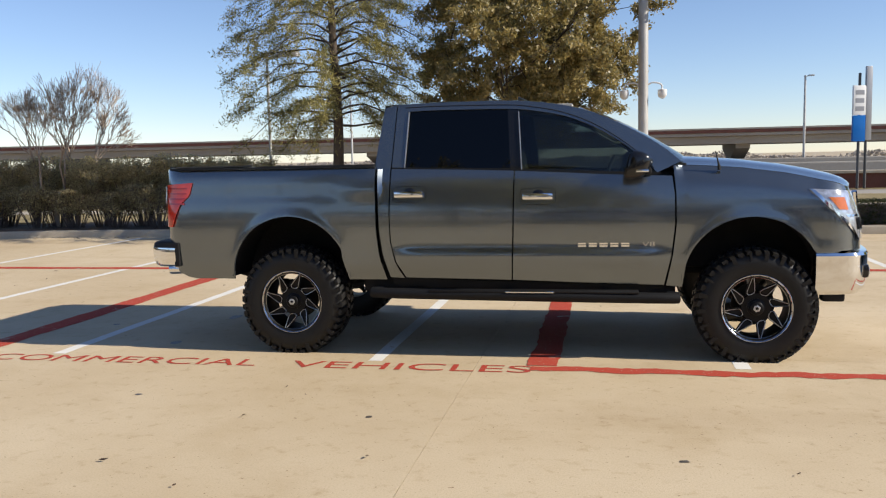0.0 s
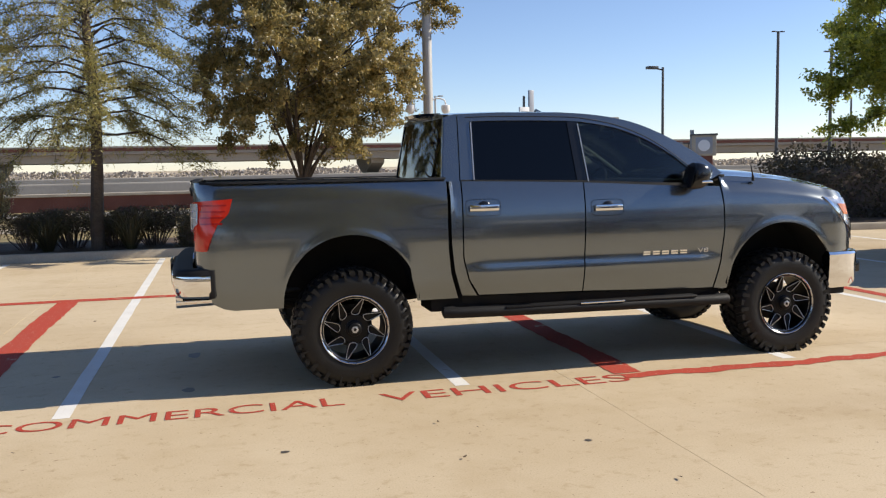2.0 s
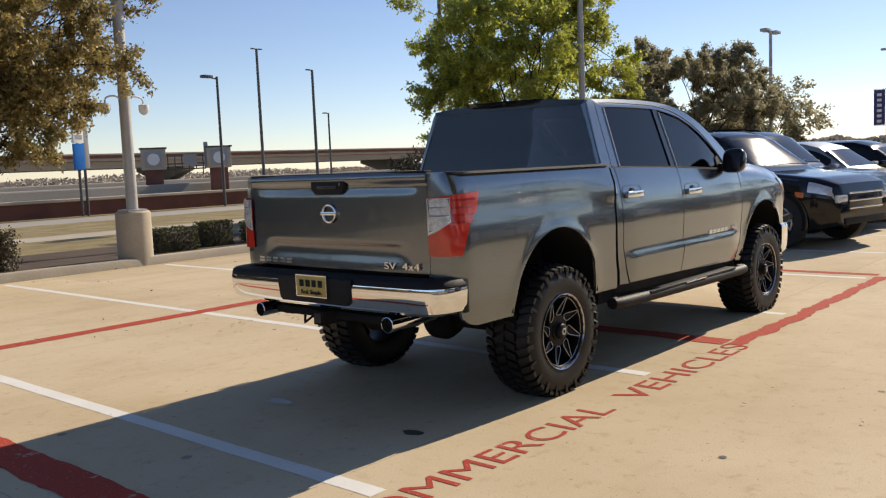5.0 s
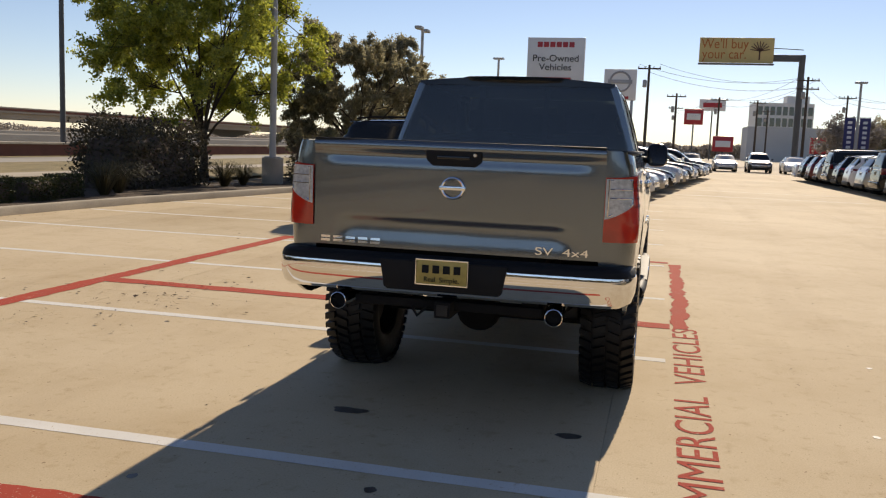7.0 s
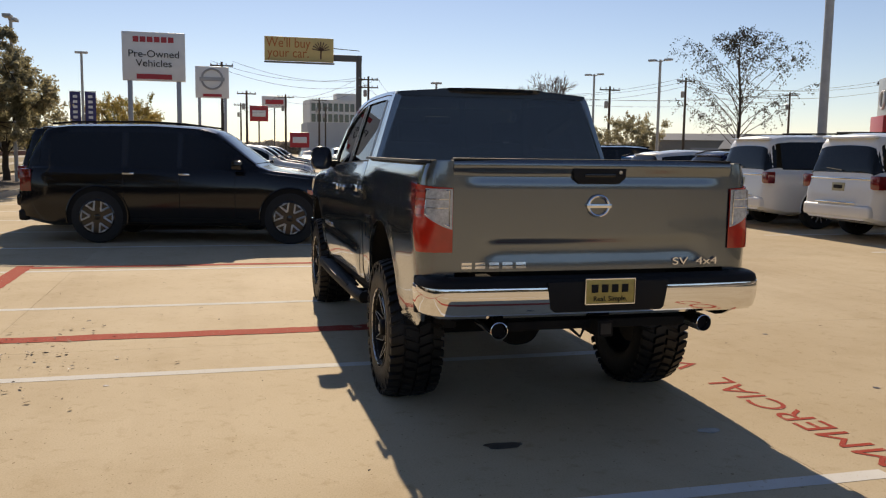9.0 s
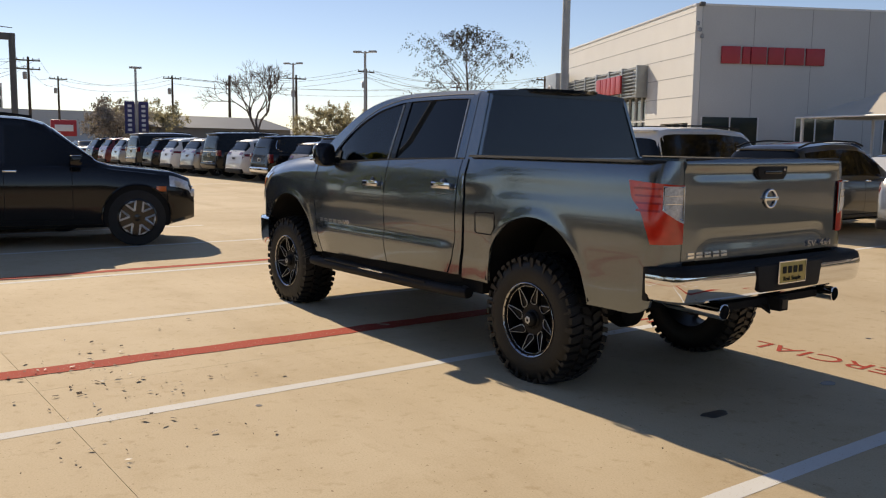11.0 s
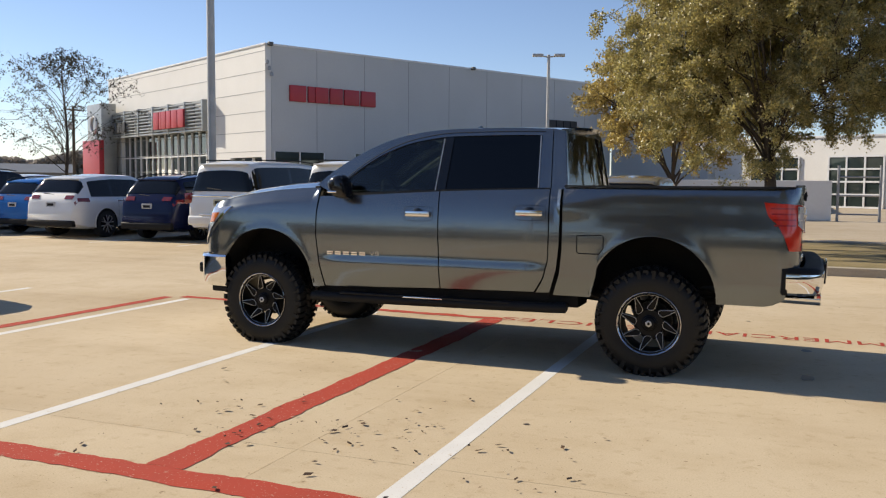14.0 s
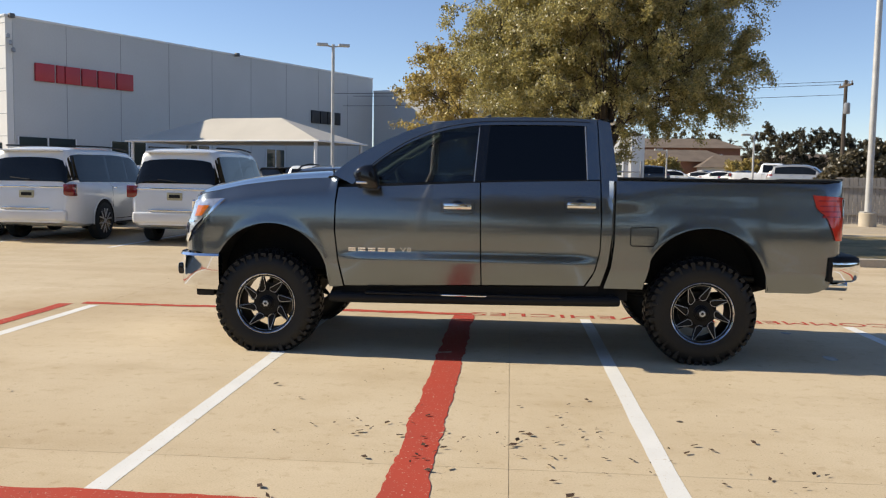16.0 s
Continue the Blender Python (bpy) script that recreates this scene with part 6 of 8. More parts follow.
# ---- trees, hedges, grasses ----
def leaf_material(name, color, second, trans=0.35, gloss=0.05):
    m = bpy.data.materials.new(name)
    m.use_nodes = True
    nt = m.node_tree
    nt.nodes.remove(nt.nodes["Principled BSDF"])
    geo = nt.nodes.new("ShaderNodeNewGeometry")
    ramp = nt.nodes.new("ShaderNodeMix")
    ramp.data_type = "RGBA"
    ramp.inputs["A"].default_value, ramp.inputs["B"].default_value = (*color, 1), (*second, 1)
    nt.links.new(geo.outputs["Random Per Island"], ramp.inputs["Factor"])
    d = nt.nodes.new("ShaderNodeBsdfDiffuse")
    tl = nt.nodes.new("ShaderNodeBsdfTranslucent")
    g = nt.nodes.new("ShaderNodeBsdfGlossy")
    g.inputs["Roughness"].default_value = 0.45
    for sh in (d, tl):
        nt.links.new(ramp.outputs["Result"], sh.inputs["Color"])
    a, b = nt.nodes.new("ShaderNodeMixShader"), nt.nodes.new("ShaderNodeMixShader")
    a.inputs[0].default_value, b.inputs[0].default_value = trans, gloss
    nt.links.new(d.outputs[0], a.inputs[1]), nt.links.new(tl.outputs[0], a.inputs[2])
    nt.links.new(a.outputs[0], b.inputs[1]), nt.links.new(g.outputs[0], b.inputs[2])
    nt.links.new(b.outputs[0], nt.nodes["Material Output"].inputs[0])
    return m


bark = material("bark", (0.10, 0.075, 0.055), 0.9, vary=0.4, scale=6, fine=0.4, fine_scale=40, bump=0.8, bump_scale=30)
bark_pale = material("bark_pale", (0.46, 0.36, 0.27), 0.85, vary=0.35, scale=5, fine=0.2, fine_scale=40, bump=0.4, bump_scale=30)
bark_twig = material("bark_twig", (0.16, 0.12, 0.10), 0.9, vary=0.3, scale=5)


def leaf_mesh(name, centers, length, width, rng, parent, mat, label="", droop=0.0):
    n = len(centers)
    c = np.asarray(centers)
    u = rng.normal(size=(n, 3))
    u[:, 2] -= droop
    u /= np.linalg.norm(u, axis=1, keepdims=True)
    w = np.cross(u, rng.normal(size=(n, 3)))
    w /= np.linalg.norm(w, axis=1, keepdims=True) + 1e-9
    size = rng.uniform(0.65, 1.35, (n, 1))
    verts = np.stack([c - u * length * 0.5 * size, c + w * width * 0.5 * size, c + u * length * 0.5 * size, c - w * width * 0.5 * size], 1).reshape(-1, 3)
    me = bpy.data.meshes.new(name)
    me.vertices.add(4 * n)
    me.vertices.foreach_set("co", verts.ravel())
    me.loops.add(4 * n)
    me.loops.foreach_set("vertex_index", np.arange(4 * n, dtype=np.int32))
    me.polygons.add(n)
    me.polygons.foreach_set("loop_start", np.arange(0, 4 * n, 4, dtype=np.int32))
    me.update(calc_edges=True)
    me.materials.append(mat)
    ob = new(name, me)
    if parent is not None:
        ob.parent = parent
    return tagged(ob, label, kind="stuff")


def tree(name, label, x, y, height, trunk_h, trunk_r, center, radii, leaves, leaf, leaf_w, mat, seed, limbs=9, twigs=6, spread=0.35, droop=0.0, bark_mat=None, lean=(0, 0), z0=0.1, stems=1, fine=6, lobes=0.22):
    """A tapered trunk that forks into limbs, branches and twigs, with small leaves along the twigs."""
    rng = np.random.default_rng(seed)
    t = thing(name, label, "tree", at=pose(x, y, z0))
    c, rr = np.array(center, float), np.array(radii, float)
    bm = bmesh.new()
    ends = []

    def envelope(d):
        """How far the crown reaches in a direction: lobes and hollows."""
        return 1.0 + lobes * 1.6 * noise.noise(Vector(d * 1.7 + seed)) + lobes * 0.9 * noise.noise(Vector(d * 4.1 - seed))

    pts, rad = [], []
    for k in range(7):
        f = k / 6
        wob = 0.05 * rng.normal(size=2) * (f > 0) * trunk_h * 0.25
        pts.append((lean[0] * f + wob[0], lean[1] * f + wob[1], -0.15 + f * (trunk_h + 0.15)))
        rad.append(trunk_r * (1.25 - 0.25 * min(f * 4, 1) - 0.35 * f))
    add_tube(bm, pts, rad, 9)
    top, below, r0 = np.array(pts[-1]), np.array(pts[-3]), rad[-1]
    for i in range(limbs):
        a = 2.399 * i + rng.uniform(-0.4, 0.4)
        h = -0.85 + 1.75 * (i + 0.5) / limbs
        d = np.array([math.sqrt(max(1 - h * h, 0.05)) * math.cos(a), math.sqrt(max(1 - h * h, 0.05)) * math.sin(a), h])
        tip = c + d * rr * envelope(d) * rng.uniform(0.55, 0.75)
        start = below + (top - below) * rng.uniform(0.1, 1.0)
        mid = start * 0.5 + tip * 0.5 + np.array([0, 0, 0.14 * rr[2]]) + rng.normal(size=3) * 0.06 * rr[0]
        path = [start, start * 0.72 + mid * 0.28 + np.array([0, 0, 0.04 * rr[2]]), mid, mid * 0.4 + tip * 0.6, tip]
        lr = r0 * rng.uniform(0.3, 0.5) * (1 if limbs < 30 else 0.7)
        add_tube(bm, path, [lr, lr * 0.8, lr * 0.55, lr * 0.38, lr * 0.2], 6)
        for k in range(twigs):
            f = rng.uniform(0.1, 1.0)
            base = mid * (1 - f) + tip * f
            e = d + rng.normal(size=3) * 0.42
            e /= np.linalg.norm(e)
            end = c + e * rr * envelope(e) * (rng.uniform(0.62, 0.97) if k % 3 else rng.uniform(0.3, 0.7))
            if np.linalg.norm(end - base) > 0.75 * max(rr):
                end = base + (end - base) * 0.55
            bend = base * 0.5 + end * 0.5 + rng.normal(size=3) * 0.05 * rr[0] + np.array([0, 0, 0.06 * rr[2]])
            add_tube(bm, [base, bend, end], [lr * 0.34, lr * 0.24, lr * 0.1], 4, False)
            for j in range(fine):
                g = rng.uniform(0.25, 1.05)
                foot = bend * (1 - g) + end * g
                w = rng.normal(size=3) + 0.7 * (foot - c) / np.linalg.norm(foot - c)
                w[2] -= droop
                w /= np.linalg.norm(w)
                far_end = foot + w * spread * rng.uniform(0.6, 1.5)
                add_tube(bm, [foot, far_end], [lr * 0.08, lr * 0.03], 3, False)
                ends.append((foot, far_end))
    bmesh.ops.recalc_face_normals(bm, faces=bm.faces)
    part("trunk", bm, bark_mat or bark, t)
    foot, tipp = np.array([e[0] for e in ends]), np.array([e[1] for e in ends])
    weight = rng.uniform(0.35, 1.6, len(ends))
    pick = rng.choice(len(ends), leaves, p=weight / weight.sum())
    f = rng.uniform(0.15, 1.08, (leaves, 1))
    p = foot[pick] * (1 - f) + tipp[pick] * f + rng.normal(size=(leaves, 3)) * spread * 0.16
    leaf_mesh("crown", p, leaf, leaf_w, rng, t, mat, droop=droop * 2)
    return t


def tiered_tree(name, label, x, y, height, trunk_r, low, reach, branches, leaves, leaf, leaf_w, mat, seed, z0=0.1, lift=0.0, twigs=20):
    """A tree with one straight trunk to the top and many thin side branches that rise, arch and hang at their ends."""
    rng = np.random.default_rng(seed)
    t = thing(name, label, "tree", at=pose(x, y, z0))
    bm = bmesh.new()
    zs = np.linspace(-0.15, height, 12)
    trunk = [(0.05 * math.sin(z * 1.3 + seed), 0.05 * math.cos(z * 1.1), z) for z in zs]
    add_tube(bm, trunk, [trunk_r * (1.15 - 0.95 * max(z, 0) / height) for z in zs], 9)
    ends = []
    for i in range(branches):
        f = (i + rng.uniform(0, 0.9)) / branches
        z = low + (height - low) * f * 0.97
        a = 2.399 * i + rng.uniform(-0.3, 0.3)
        ln = reach * (0.55 + 0.45 * math.sin(math.pi * min(f * 0.9 + 0.22, 1.0))) * (1 - 0.62 * f ** 2.2) * rng.uniform(0.72, 1.06)
        d = np.array([math.cos(a), math.sin(a), 0])
        rise = rng.uniform(0.25, 0.5) + 0.6 * f + lift
        path = [np.array([0.0, 0.0, z]) + d * ln * u + np.array([0, 0, ln * (rise * u - (0.42 + (rise - lift) * 0.75) * (1 - lift) * u * u)]) + rng.normal(size=3) * 0.02 * ln * (u > 0) for u in np.linspace(0, 1, 6)]
        r = trunk_r * (0.26 - 0.16 * f)
        add_tube(bm, path, [r, r * 0.8, r * 0.62, r * 0.45, r * 0.3, r * 0.12], 5, False)
        for k in range(twigs):
            u = rng.uniform(0.3, 1.0)
            q = int(min(u * 5, 4))
            foot = path[q] + (path[q + 1] - path[q]) * (u * 5 - q)
            w = d * 0.65 + rng.normal(size=3) * 0.55
            w[2] = rng.uniform(-0.45, 0.12)
            w /= np.linalg.norm(w)
            m = rng.uniform(0.25, 0.65) * (1.15 - 0.35 * f)
            mid = foot + w * m * 0.5
            tip = foot + w * m + np.array([0, 0, -0.22 * m])
            add_tube(bm, [foot, mid, tip], [r * 0.2, r * 0.14, r * 0.06], 3, False)
            ends += [(foot, mid), (mid, tip)]
    bmesh.ops.recalc_face_normals(bm, faces=bm.faces)
    part("trunk", bm, bark, t)
    foot, tipp = np.array([e[0] for e in ends]), np.array([e[1] for e in ends])
    weight = rng.uniform(0.2, 1.6, len(ends))
    pick = rng.choice(len(ends), leaves, p=weight / weight.sum())
    f = rng.uniform(0.0, 1.1, (leaves, 1))
    p = foot[pick] * (1 - f) + tipp[pick] * f + rng.normal(size=(leaves, 3)) * 0.05
    leaf_mesh("crown", p, leaf, leaf_w, rng, t, mat, droop=0.3)
    return t


def leggy_shrub(name, label, x, y, rx, ry, h, mat, seed, leaves, leaf=0.045, z0=0.1):
    """An old informal shrub: many bare stems from the ground and a thin coat of small leaves, thicker at the top."""
    rng = np.random.default_rng(seed)
    t = thing(name, label, "shrub", at=pose(x, y, z0))
    bm = bmesh.new()
    ends = []
    for k in range(34):
        a = rng.uniform(0, 2 * math.pi)
        f = math.sqrt(rng.uniform(0.02, 1))
        foot = np.array([0.22 * rx * f * math.cos(a), 0.3 * ry * f * math.sin(a), -0.1])
        tip = np.array([rx * f * math.cos(a), ry * f * math.sin(a), h * rng.uniform(0.72, 0.95)])
        mid = foot * 0.55 + tip * 0.45 + rng.normal(size=3) * 0.05
        add_tube(bm, [foot, mid, tip], [0.014, 0.010, 0.005], 4, False)
        for j in range(14):
            g = rng.uniform(0.12, 1.0)
            b = mid * (1 - g) + tip * g
            w = rng.normal(size=3)
            w[2] = abs(w[2]) * 0.6 + 0.1
            w /= np.linalg.norm(w)
            e = b + w * rng.uniform(0.10, 0.30)
            add_tube(bm, [b, e], [0.005, 0.002], 3, False)
            ends.append((b, e))
    bmesh.ops.recalc_face_normals(bm, faces=bm.faces)
    tagged(part("stem", bm, bark_twig, t), kind="stuff")
    foot, tipp = np.array([e[0] for e in ends]), np.array([e[1] for e in ends])
    weight = 0.5 + (tipp[:, 2] / h).clip(0, 1) ** 1.5
    pick = rng.choice(len(ends), leaves, p=weight / weight.sum())
    f = rng.uniform(0, 1.15, (leaves, 1))
    p = foot[pick] * (1 - f) + tipp[pick] * f + rng.normal(size=(leaves, 3)) * 0.045
    p[:, 2] = np.minimum(p[:, 2], h * (0.95 + 0.05 * rng.uniform(0, 1, leaves)))
    leaf_mesh("foliage", p, leaf, leaf * 0.55, rng, t, mat)
    return t


def bare_tree(name, label, x, y, height, seed, spread=0.5, radius=0.12, stems=1, mat=None, depth=5, start=0.3, leaves=None, z0=0.1):
    """A leafless tree: limbs that fork again and again into fine twigs."""
    rng = np.random.default_rng(seed)
    t = thing(name, label, "tree", at=pose(x, y, z0))
    bm = bmesh.new()
    tips = []

    def grow(p, d, length, r, level):
        r = max(r, 0.0055 if stems > 1 else 0.008)
        q = p + d * length
        mid = (p + q) / 2 + rng.normal(size=3) * 0.05 * length
        add_tube(bm, [p, mid, q], [r, r * 0.85, r * 0.68], 7 if level < 2 else (5 if level < 3 else 3), level == 0)
        if level >= depth:
            tips.append(q)
            return
        for k in range(4 if level == 0 and stems == 1 else (2 if level == 0 else rng.integers(2, 5))):
            side = rng.normal(size=3)
            side -= side @ d * d
            side /= np.linalg.norm(side) + 1e-9
            nd = d + side * spread * rng.uniform(0.6, 1.25) + np.array([0, 0, 0.12])
            nd /= np.linalg.norm(nd)
            grow(p + d * length * rng.uniform(0.75, 1.0) if level else q, nd, length * rng.uniform(0.60, 0.86), r * 0.58, level + 1)

    for s in range(stems):
        a = 2 * math.pi * s / stems + 0.5
        d = np.array([0.0, 0.0, 1.0]) if stems == 1 else np.array([0.36 * math.cos(a), 0.36 * math.sin(a), 1.0])
        d /= np.linalg.norm(d)
        base = np.array([0.1 * math.cos(a), 0.1 * math.sin(a), -0.1]) if stems > 1 else np.array([0, 0, -0.1])
        grow(base, d, height * start, radius, 0)
    top = max(v.co.z for v in bm.verts)
    k = height / top
    bmesh.ops.scale(bm, vec=(k, k, k), verts=bm.verts)
    part("trunk", bm, mat or bark_twig, t)
    if leaves:
        n, size, lm = leaves
        c = np.array(tips)[rng.integers(0, len(tips), n)] * k + rng.normal(size=(n, 3)) * 0.10
        leaf_mesh("crown", c, size, size * 0.5, rng, t, lm)
    return t


def hedge(name, label, x0, x1, y0, y1, h, mat, seed, count, leaf=0.05, ragged=0.06, z0=0.1):
    """A clipped hedge: dark twiggy core and a thick coat of small leaves."""
    rng = np.random.default_rng(seed)
    t = thing(name, label, "hedge", at=pose((x0 + x1) / 2, (y0 + y1) / 2, z0))
    a, b = (x1 - x0) / 2, (y1 - y0) / 2
    n = max(int((x1 - x0) / 0.35), 4)
    bm = bmesh.new()
    rows = []
    for i in range(n + 1):
        u = -1 + 2 * i / n
        e = 0.82 + 0.06 * rng.normal() * 0.6
        k = 0.86 if 0 < i < n else 0.7
        rows.append([bm.verts.new((u * a * 0.93, v * b * 0.8 * k, z * h * e)) for v, z in ((-1, -0.05), (-1.05, 0.5), (-0.8, 0.95), (0, 1.0), (0.8, 0.95), (1.05, 0.5), (1, -0.05))])
    for r, s in zip(rows, rows[1:]):
        for j in range(6):
            bm.faces.new((r[j], r[j + 1], s[j + 1], s[j]))
    bm.faces.new(rows[0]), bm.faces.new(rows[-1])
    bmesh.ops.recalc_face_normals(bm, faces=bm.faces)
    part("core", bm, bark_twig, t)
    p = rng.uniform(-1, 1, (count, 3))
    q = np.max(np.abs(p * np.array([1, 1, 1])), axis=1, keepdims=True)
    p = p / q * rng.uniform(0.80, 1.0, (count, 1))
    wave = np.array([noise.noise(Vector((v[0] * a * 0.8 + seed, v[1] * 2, 0.5))) for v in p])
    c = np.stack([p[:, 0] * a, p[:, 1] * b, (p[:, 2] * 0.5 + 0.5) * h * (1 + ragged * 3 * wave * (p[:, 2] > 0.3))], 1)
    c += rng.normal(size=c.shape) * ragged * 0.6
    leaf_mesh("foliage", c, leaf, leaf * 0.55, rng, t, mat)
    return t


def grass_clump(name, label, x, y, h, r, mat, seed, blades=240, z0=0.1):
    rng = np.random.default_rng(seed)
    t = thing(name, label, "grass clump", at=pose(x, y, z0))
    bm = bmesh.new()
    for k in range(blades):
        a, f = rng.uniform(0, 2 * math.pi), rng.uniform(0.25, 1.0)
        d = Vector((math.cos(a), math.sin(a), 0))
        side = Vector((-d.y, d.x, 0)) * 0.008
        hh = h * rng.uniform(0.65, 1.1)
        pts = [d * 0.08 * f, d * (0.08 + 0.25 * r * f) + Vector((0, 0, hh * 0.6)), d * (0.1 + 0.65 * r * f) + Vector((0, 0, hh * (1.0 - 0.15 * f))), d * (0.1 + r * f) + Vector((0, 0, hh * (0.95 - 0.45 * f)))]
        prev = None
        for i, p in enumerate(pts):
            w = side * (1 - i / 3.2)
            cur = (bm.verts.new(p - w), bm.verts.new(p + w))
            if prev:
                bm.faces.new((prev[0], prev[1], cur[1], cur[0]))
            prev = cur
    ob = part("blade_tuft", bm, mat, t, smooth=False)
    tagged(ob, kind="stuff")
    return t


leaf_yellowgreen = leaf_material("leaf_yellow_green", (0.40, 0.33, 0.09), (0.18, 0.18, 0.06), 0.5)
leaf_brown = leaf_material("leaf_olive_brown", (0.43, 0.32, 0.11), (0.17, 0.155, 0.06), 0.5)
leaf_fresh = leaf_material("leaf_fresh_green", (0.54, 0.53, 0.08), (0.22, 0.27, 0.05), 0.62)
leaf_russet = leaf_material("leaf_russet", (0.46, 0.41, 0.25), (0.22, 0.205, 0.125), 0.6)
leaf_oak = leaf_material("leaf_live_oak", (0.54, 0.45, 0.155), (0.19, 0.175, 0.062), 0.52, 0.08)
leaf_gold = leaf_material("leaf_gold", (0.58, 0.45, 0.14), (0.24, 0.18, 0.06), 0.5)
leaf_dark = leaf_material("leaf_dark", (0.055, 0.045, 0.025), (0.025, 0.028, 0.015), 0.2)
leaf_hedge_top = leaf_material("leaf_hedge_top", (0.64, 0.53, 0.27), (0.34, 0.285, 0.15), 0.66)
leaf_box = leaf_material("leaf_boxwood", (0.10, 0.10, 0.025), (0.035, 0.045, 0.014), 0.2)
# pale grey-brown: the haze of distance is put into this leaf colour
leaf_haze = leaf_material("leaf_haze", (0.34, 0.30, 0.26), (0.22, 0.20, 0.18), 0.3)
leaf_shrub = leaf_material("leaf_shrub", (0.14, 0.11, 0.058), (0.055, 0.05, 0.03), 0.25)
blade_green = leaf_material("blade_green", (0.13, 0.11, 0.05), (0.05, 0.048, 0.026), 0.3)

# north bed
bare_tree("crape_myrtle", "bare pale multi-stemmed crape myrtle in the planting bed", -10.4, 11.3, 4.0, 5, 0.42, 0.05, 5, bark_pale, 6, 0.36)
tiered_tree("feathery_tree", "tall airy tree with feathery yellow-green foliage", -3.15, 10.4, 8.6, 0.115, 2.2, 2.6, 110, 135000, 0.065, 0.016, leaf_yellowgreen, 11)
tree("brown_oak", "broad tree with olive-brown autumn leaves", 0.75, 10.6, 6.5, 1.35, 0.15, (0.1, 0.0, 3.8), (2.75, 2.6, 2.65), 135000, 0.068, 0.036, leaf_brown, 12, 18, 9, 0.34, 0.05)
tree("green_tree", "round tree in fresh green leaf behind the kerb", 18.9, 12.7, 8.5, 1.55, 0.15, (0, 0, 4.75), (4.1, 3.9, 4.0), 125000, 0.10, 0.058, leaf_fresh, 13, 18, 9, 0.5, 0.15)
tree("russet_tree", "dense tree with russet-brown leaves", 27.0, 10.6, 5.6, 1.0, 0.16, (0, 0, 3.4), (3.8, 3.6, 2.9), 190000, 0.085, 0.05, leaf_russet, 14, 16, 8, 0.4)
for k, (x, w) in enumerate(((-5.35, 0.62), (-6.35, 0.7), (-7.3, 0.66), (-8.3, 0.75), (-9.3, 0.7), (-10.6, 0.8), (-11.9, 0.8), (-13.2, 0.8), (-14.6, 0.85), (-16.1, 0.9), (-17.7, 0.9), (-19.3, 0.9))):
    tagged(leggy_shrub("leggy_shrub", "tall clipped shrub with bare stems and brown-olive leaves", x, 11.35 + 0.1 * (k % 2), w, 0.62, 1.66 + 0.04 * (k % 3), leaf_hedge_top, 200 + k, 18500), group="tall shrubs along the bed")
for k in range(13):
    tagged(leggy_shrub("low_shrub", "low olive-brown shrub in front of the tall shrubs", -5.6 - 1.05 * k, 10.95 + 0.07 * (k % 2), 0.62, 0.42, 0.85 + 0.08 * (k % 3), leaf_hedge_top, 260 + k, 6500), group="low shrubs under the trees")
for k, x in enumerate((-4.5, -3.75, -2.95, -2.2)):
    tagged(leggy_shrub("low_shrub", "low dark twiggy shrub under the tree", x, 11.2, 0.55, 0.5, 0.72 + 0.08 * (k % 2), leaf_shrub, 240 + k, 4200), group="low shrubs under the trees")
for k, (a, b) in enumerate(((3.95, 4.85), (5.0, 5.75), (6.1, 6.95), (7.15, 8.2), (8.35, 9.2), (9.35, 10.2))):
    tagged(hedge("box_hedge", "clipped dark box hedge behind the kerb", a + 0.06, b - 0.06, 10.35 + 0.16 * (k % 2), 11.0, 0.44 + 0.05 * (k % 2), leaf_box, 30 + k, 5200, 0.04, 0.015), group="clipped hedges along the kerb")
hedge("dark_shrub", "large dark loose shrub under the green tree", 12.6, 16.2, 11.0, 12.8, 1.55, leaf_shrub, 41, 14000, 0.09, 0.13)
hedge("dark_shrub", "rounded brown shrub behind the kerb", 19.6, 23.4, 9.0, 10.3, 1.3, leaf_shrub, 42, 14000, 0.07, 0.07)
for k, (x, y, h, r) in enumerate(((-4.1, 10.6, 0.75, 0.7), (-3.2, 11.4, 0.7, 0.6), (-2.6, 10.5, 0.8, 0.8), (10.9, 10.6, 0.75, 0.7), (11.7, 10.8, 0.8, 0.7), (15.9, 10.4, 0.7, 0.6), (17.0, 10.4, 0.6, 0.5))):
    tagged(grass_clump("grass_clump", "arching clump of dark ornamental grass", x, y, h, r * 1.5, blade_green, 50 + k), group="ornamental grasses")
# south
tree("live_oak", "large live oak with small olive-bronze leaves on the island", -0.55, -11.6, 7.5, 2.5, 0.15, (0.1, -0.2, 4.7), (3.7, 3.7, 3.3), 430000, 0.052, 0.032, leaf_oak, 15, 40, 12, 0.36, 0.12, lobes=0.10)
tree("golden_oak", "smaller oak with golden leaves behind the island", 2.1, -17.0, 5.6, 1.8, 0.13, (0.3, 0.0, 3.9), (2.9, 2.6, 2.0), 45000, 0.08, 0.048, leaf_gold, 16, 14, 8, 0.38, z0=0.0)
tiered_tree("sparse_tree", "thin dark tree with few leaves among the cars", 24.6, -17.6, 6.0, 0.075, 1.7, 2.9, 40, 5200, 0.085, 0.045, leaf_dark, 7, 0.0, 0.6, 16)
bare_tree("bare_tree", "bare spreading winter tree", 43.6, -16.9, 6.4, 8, 0.68, 0.11, 1, bark_twig, 6, 0.30, None, 0.0)
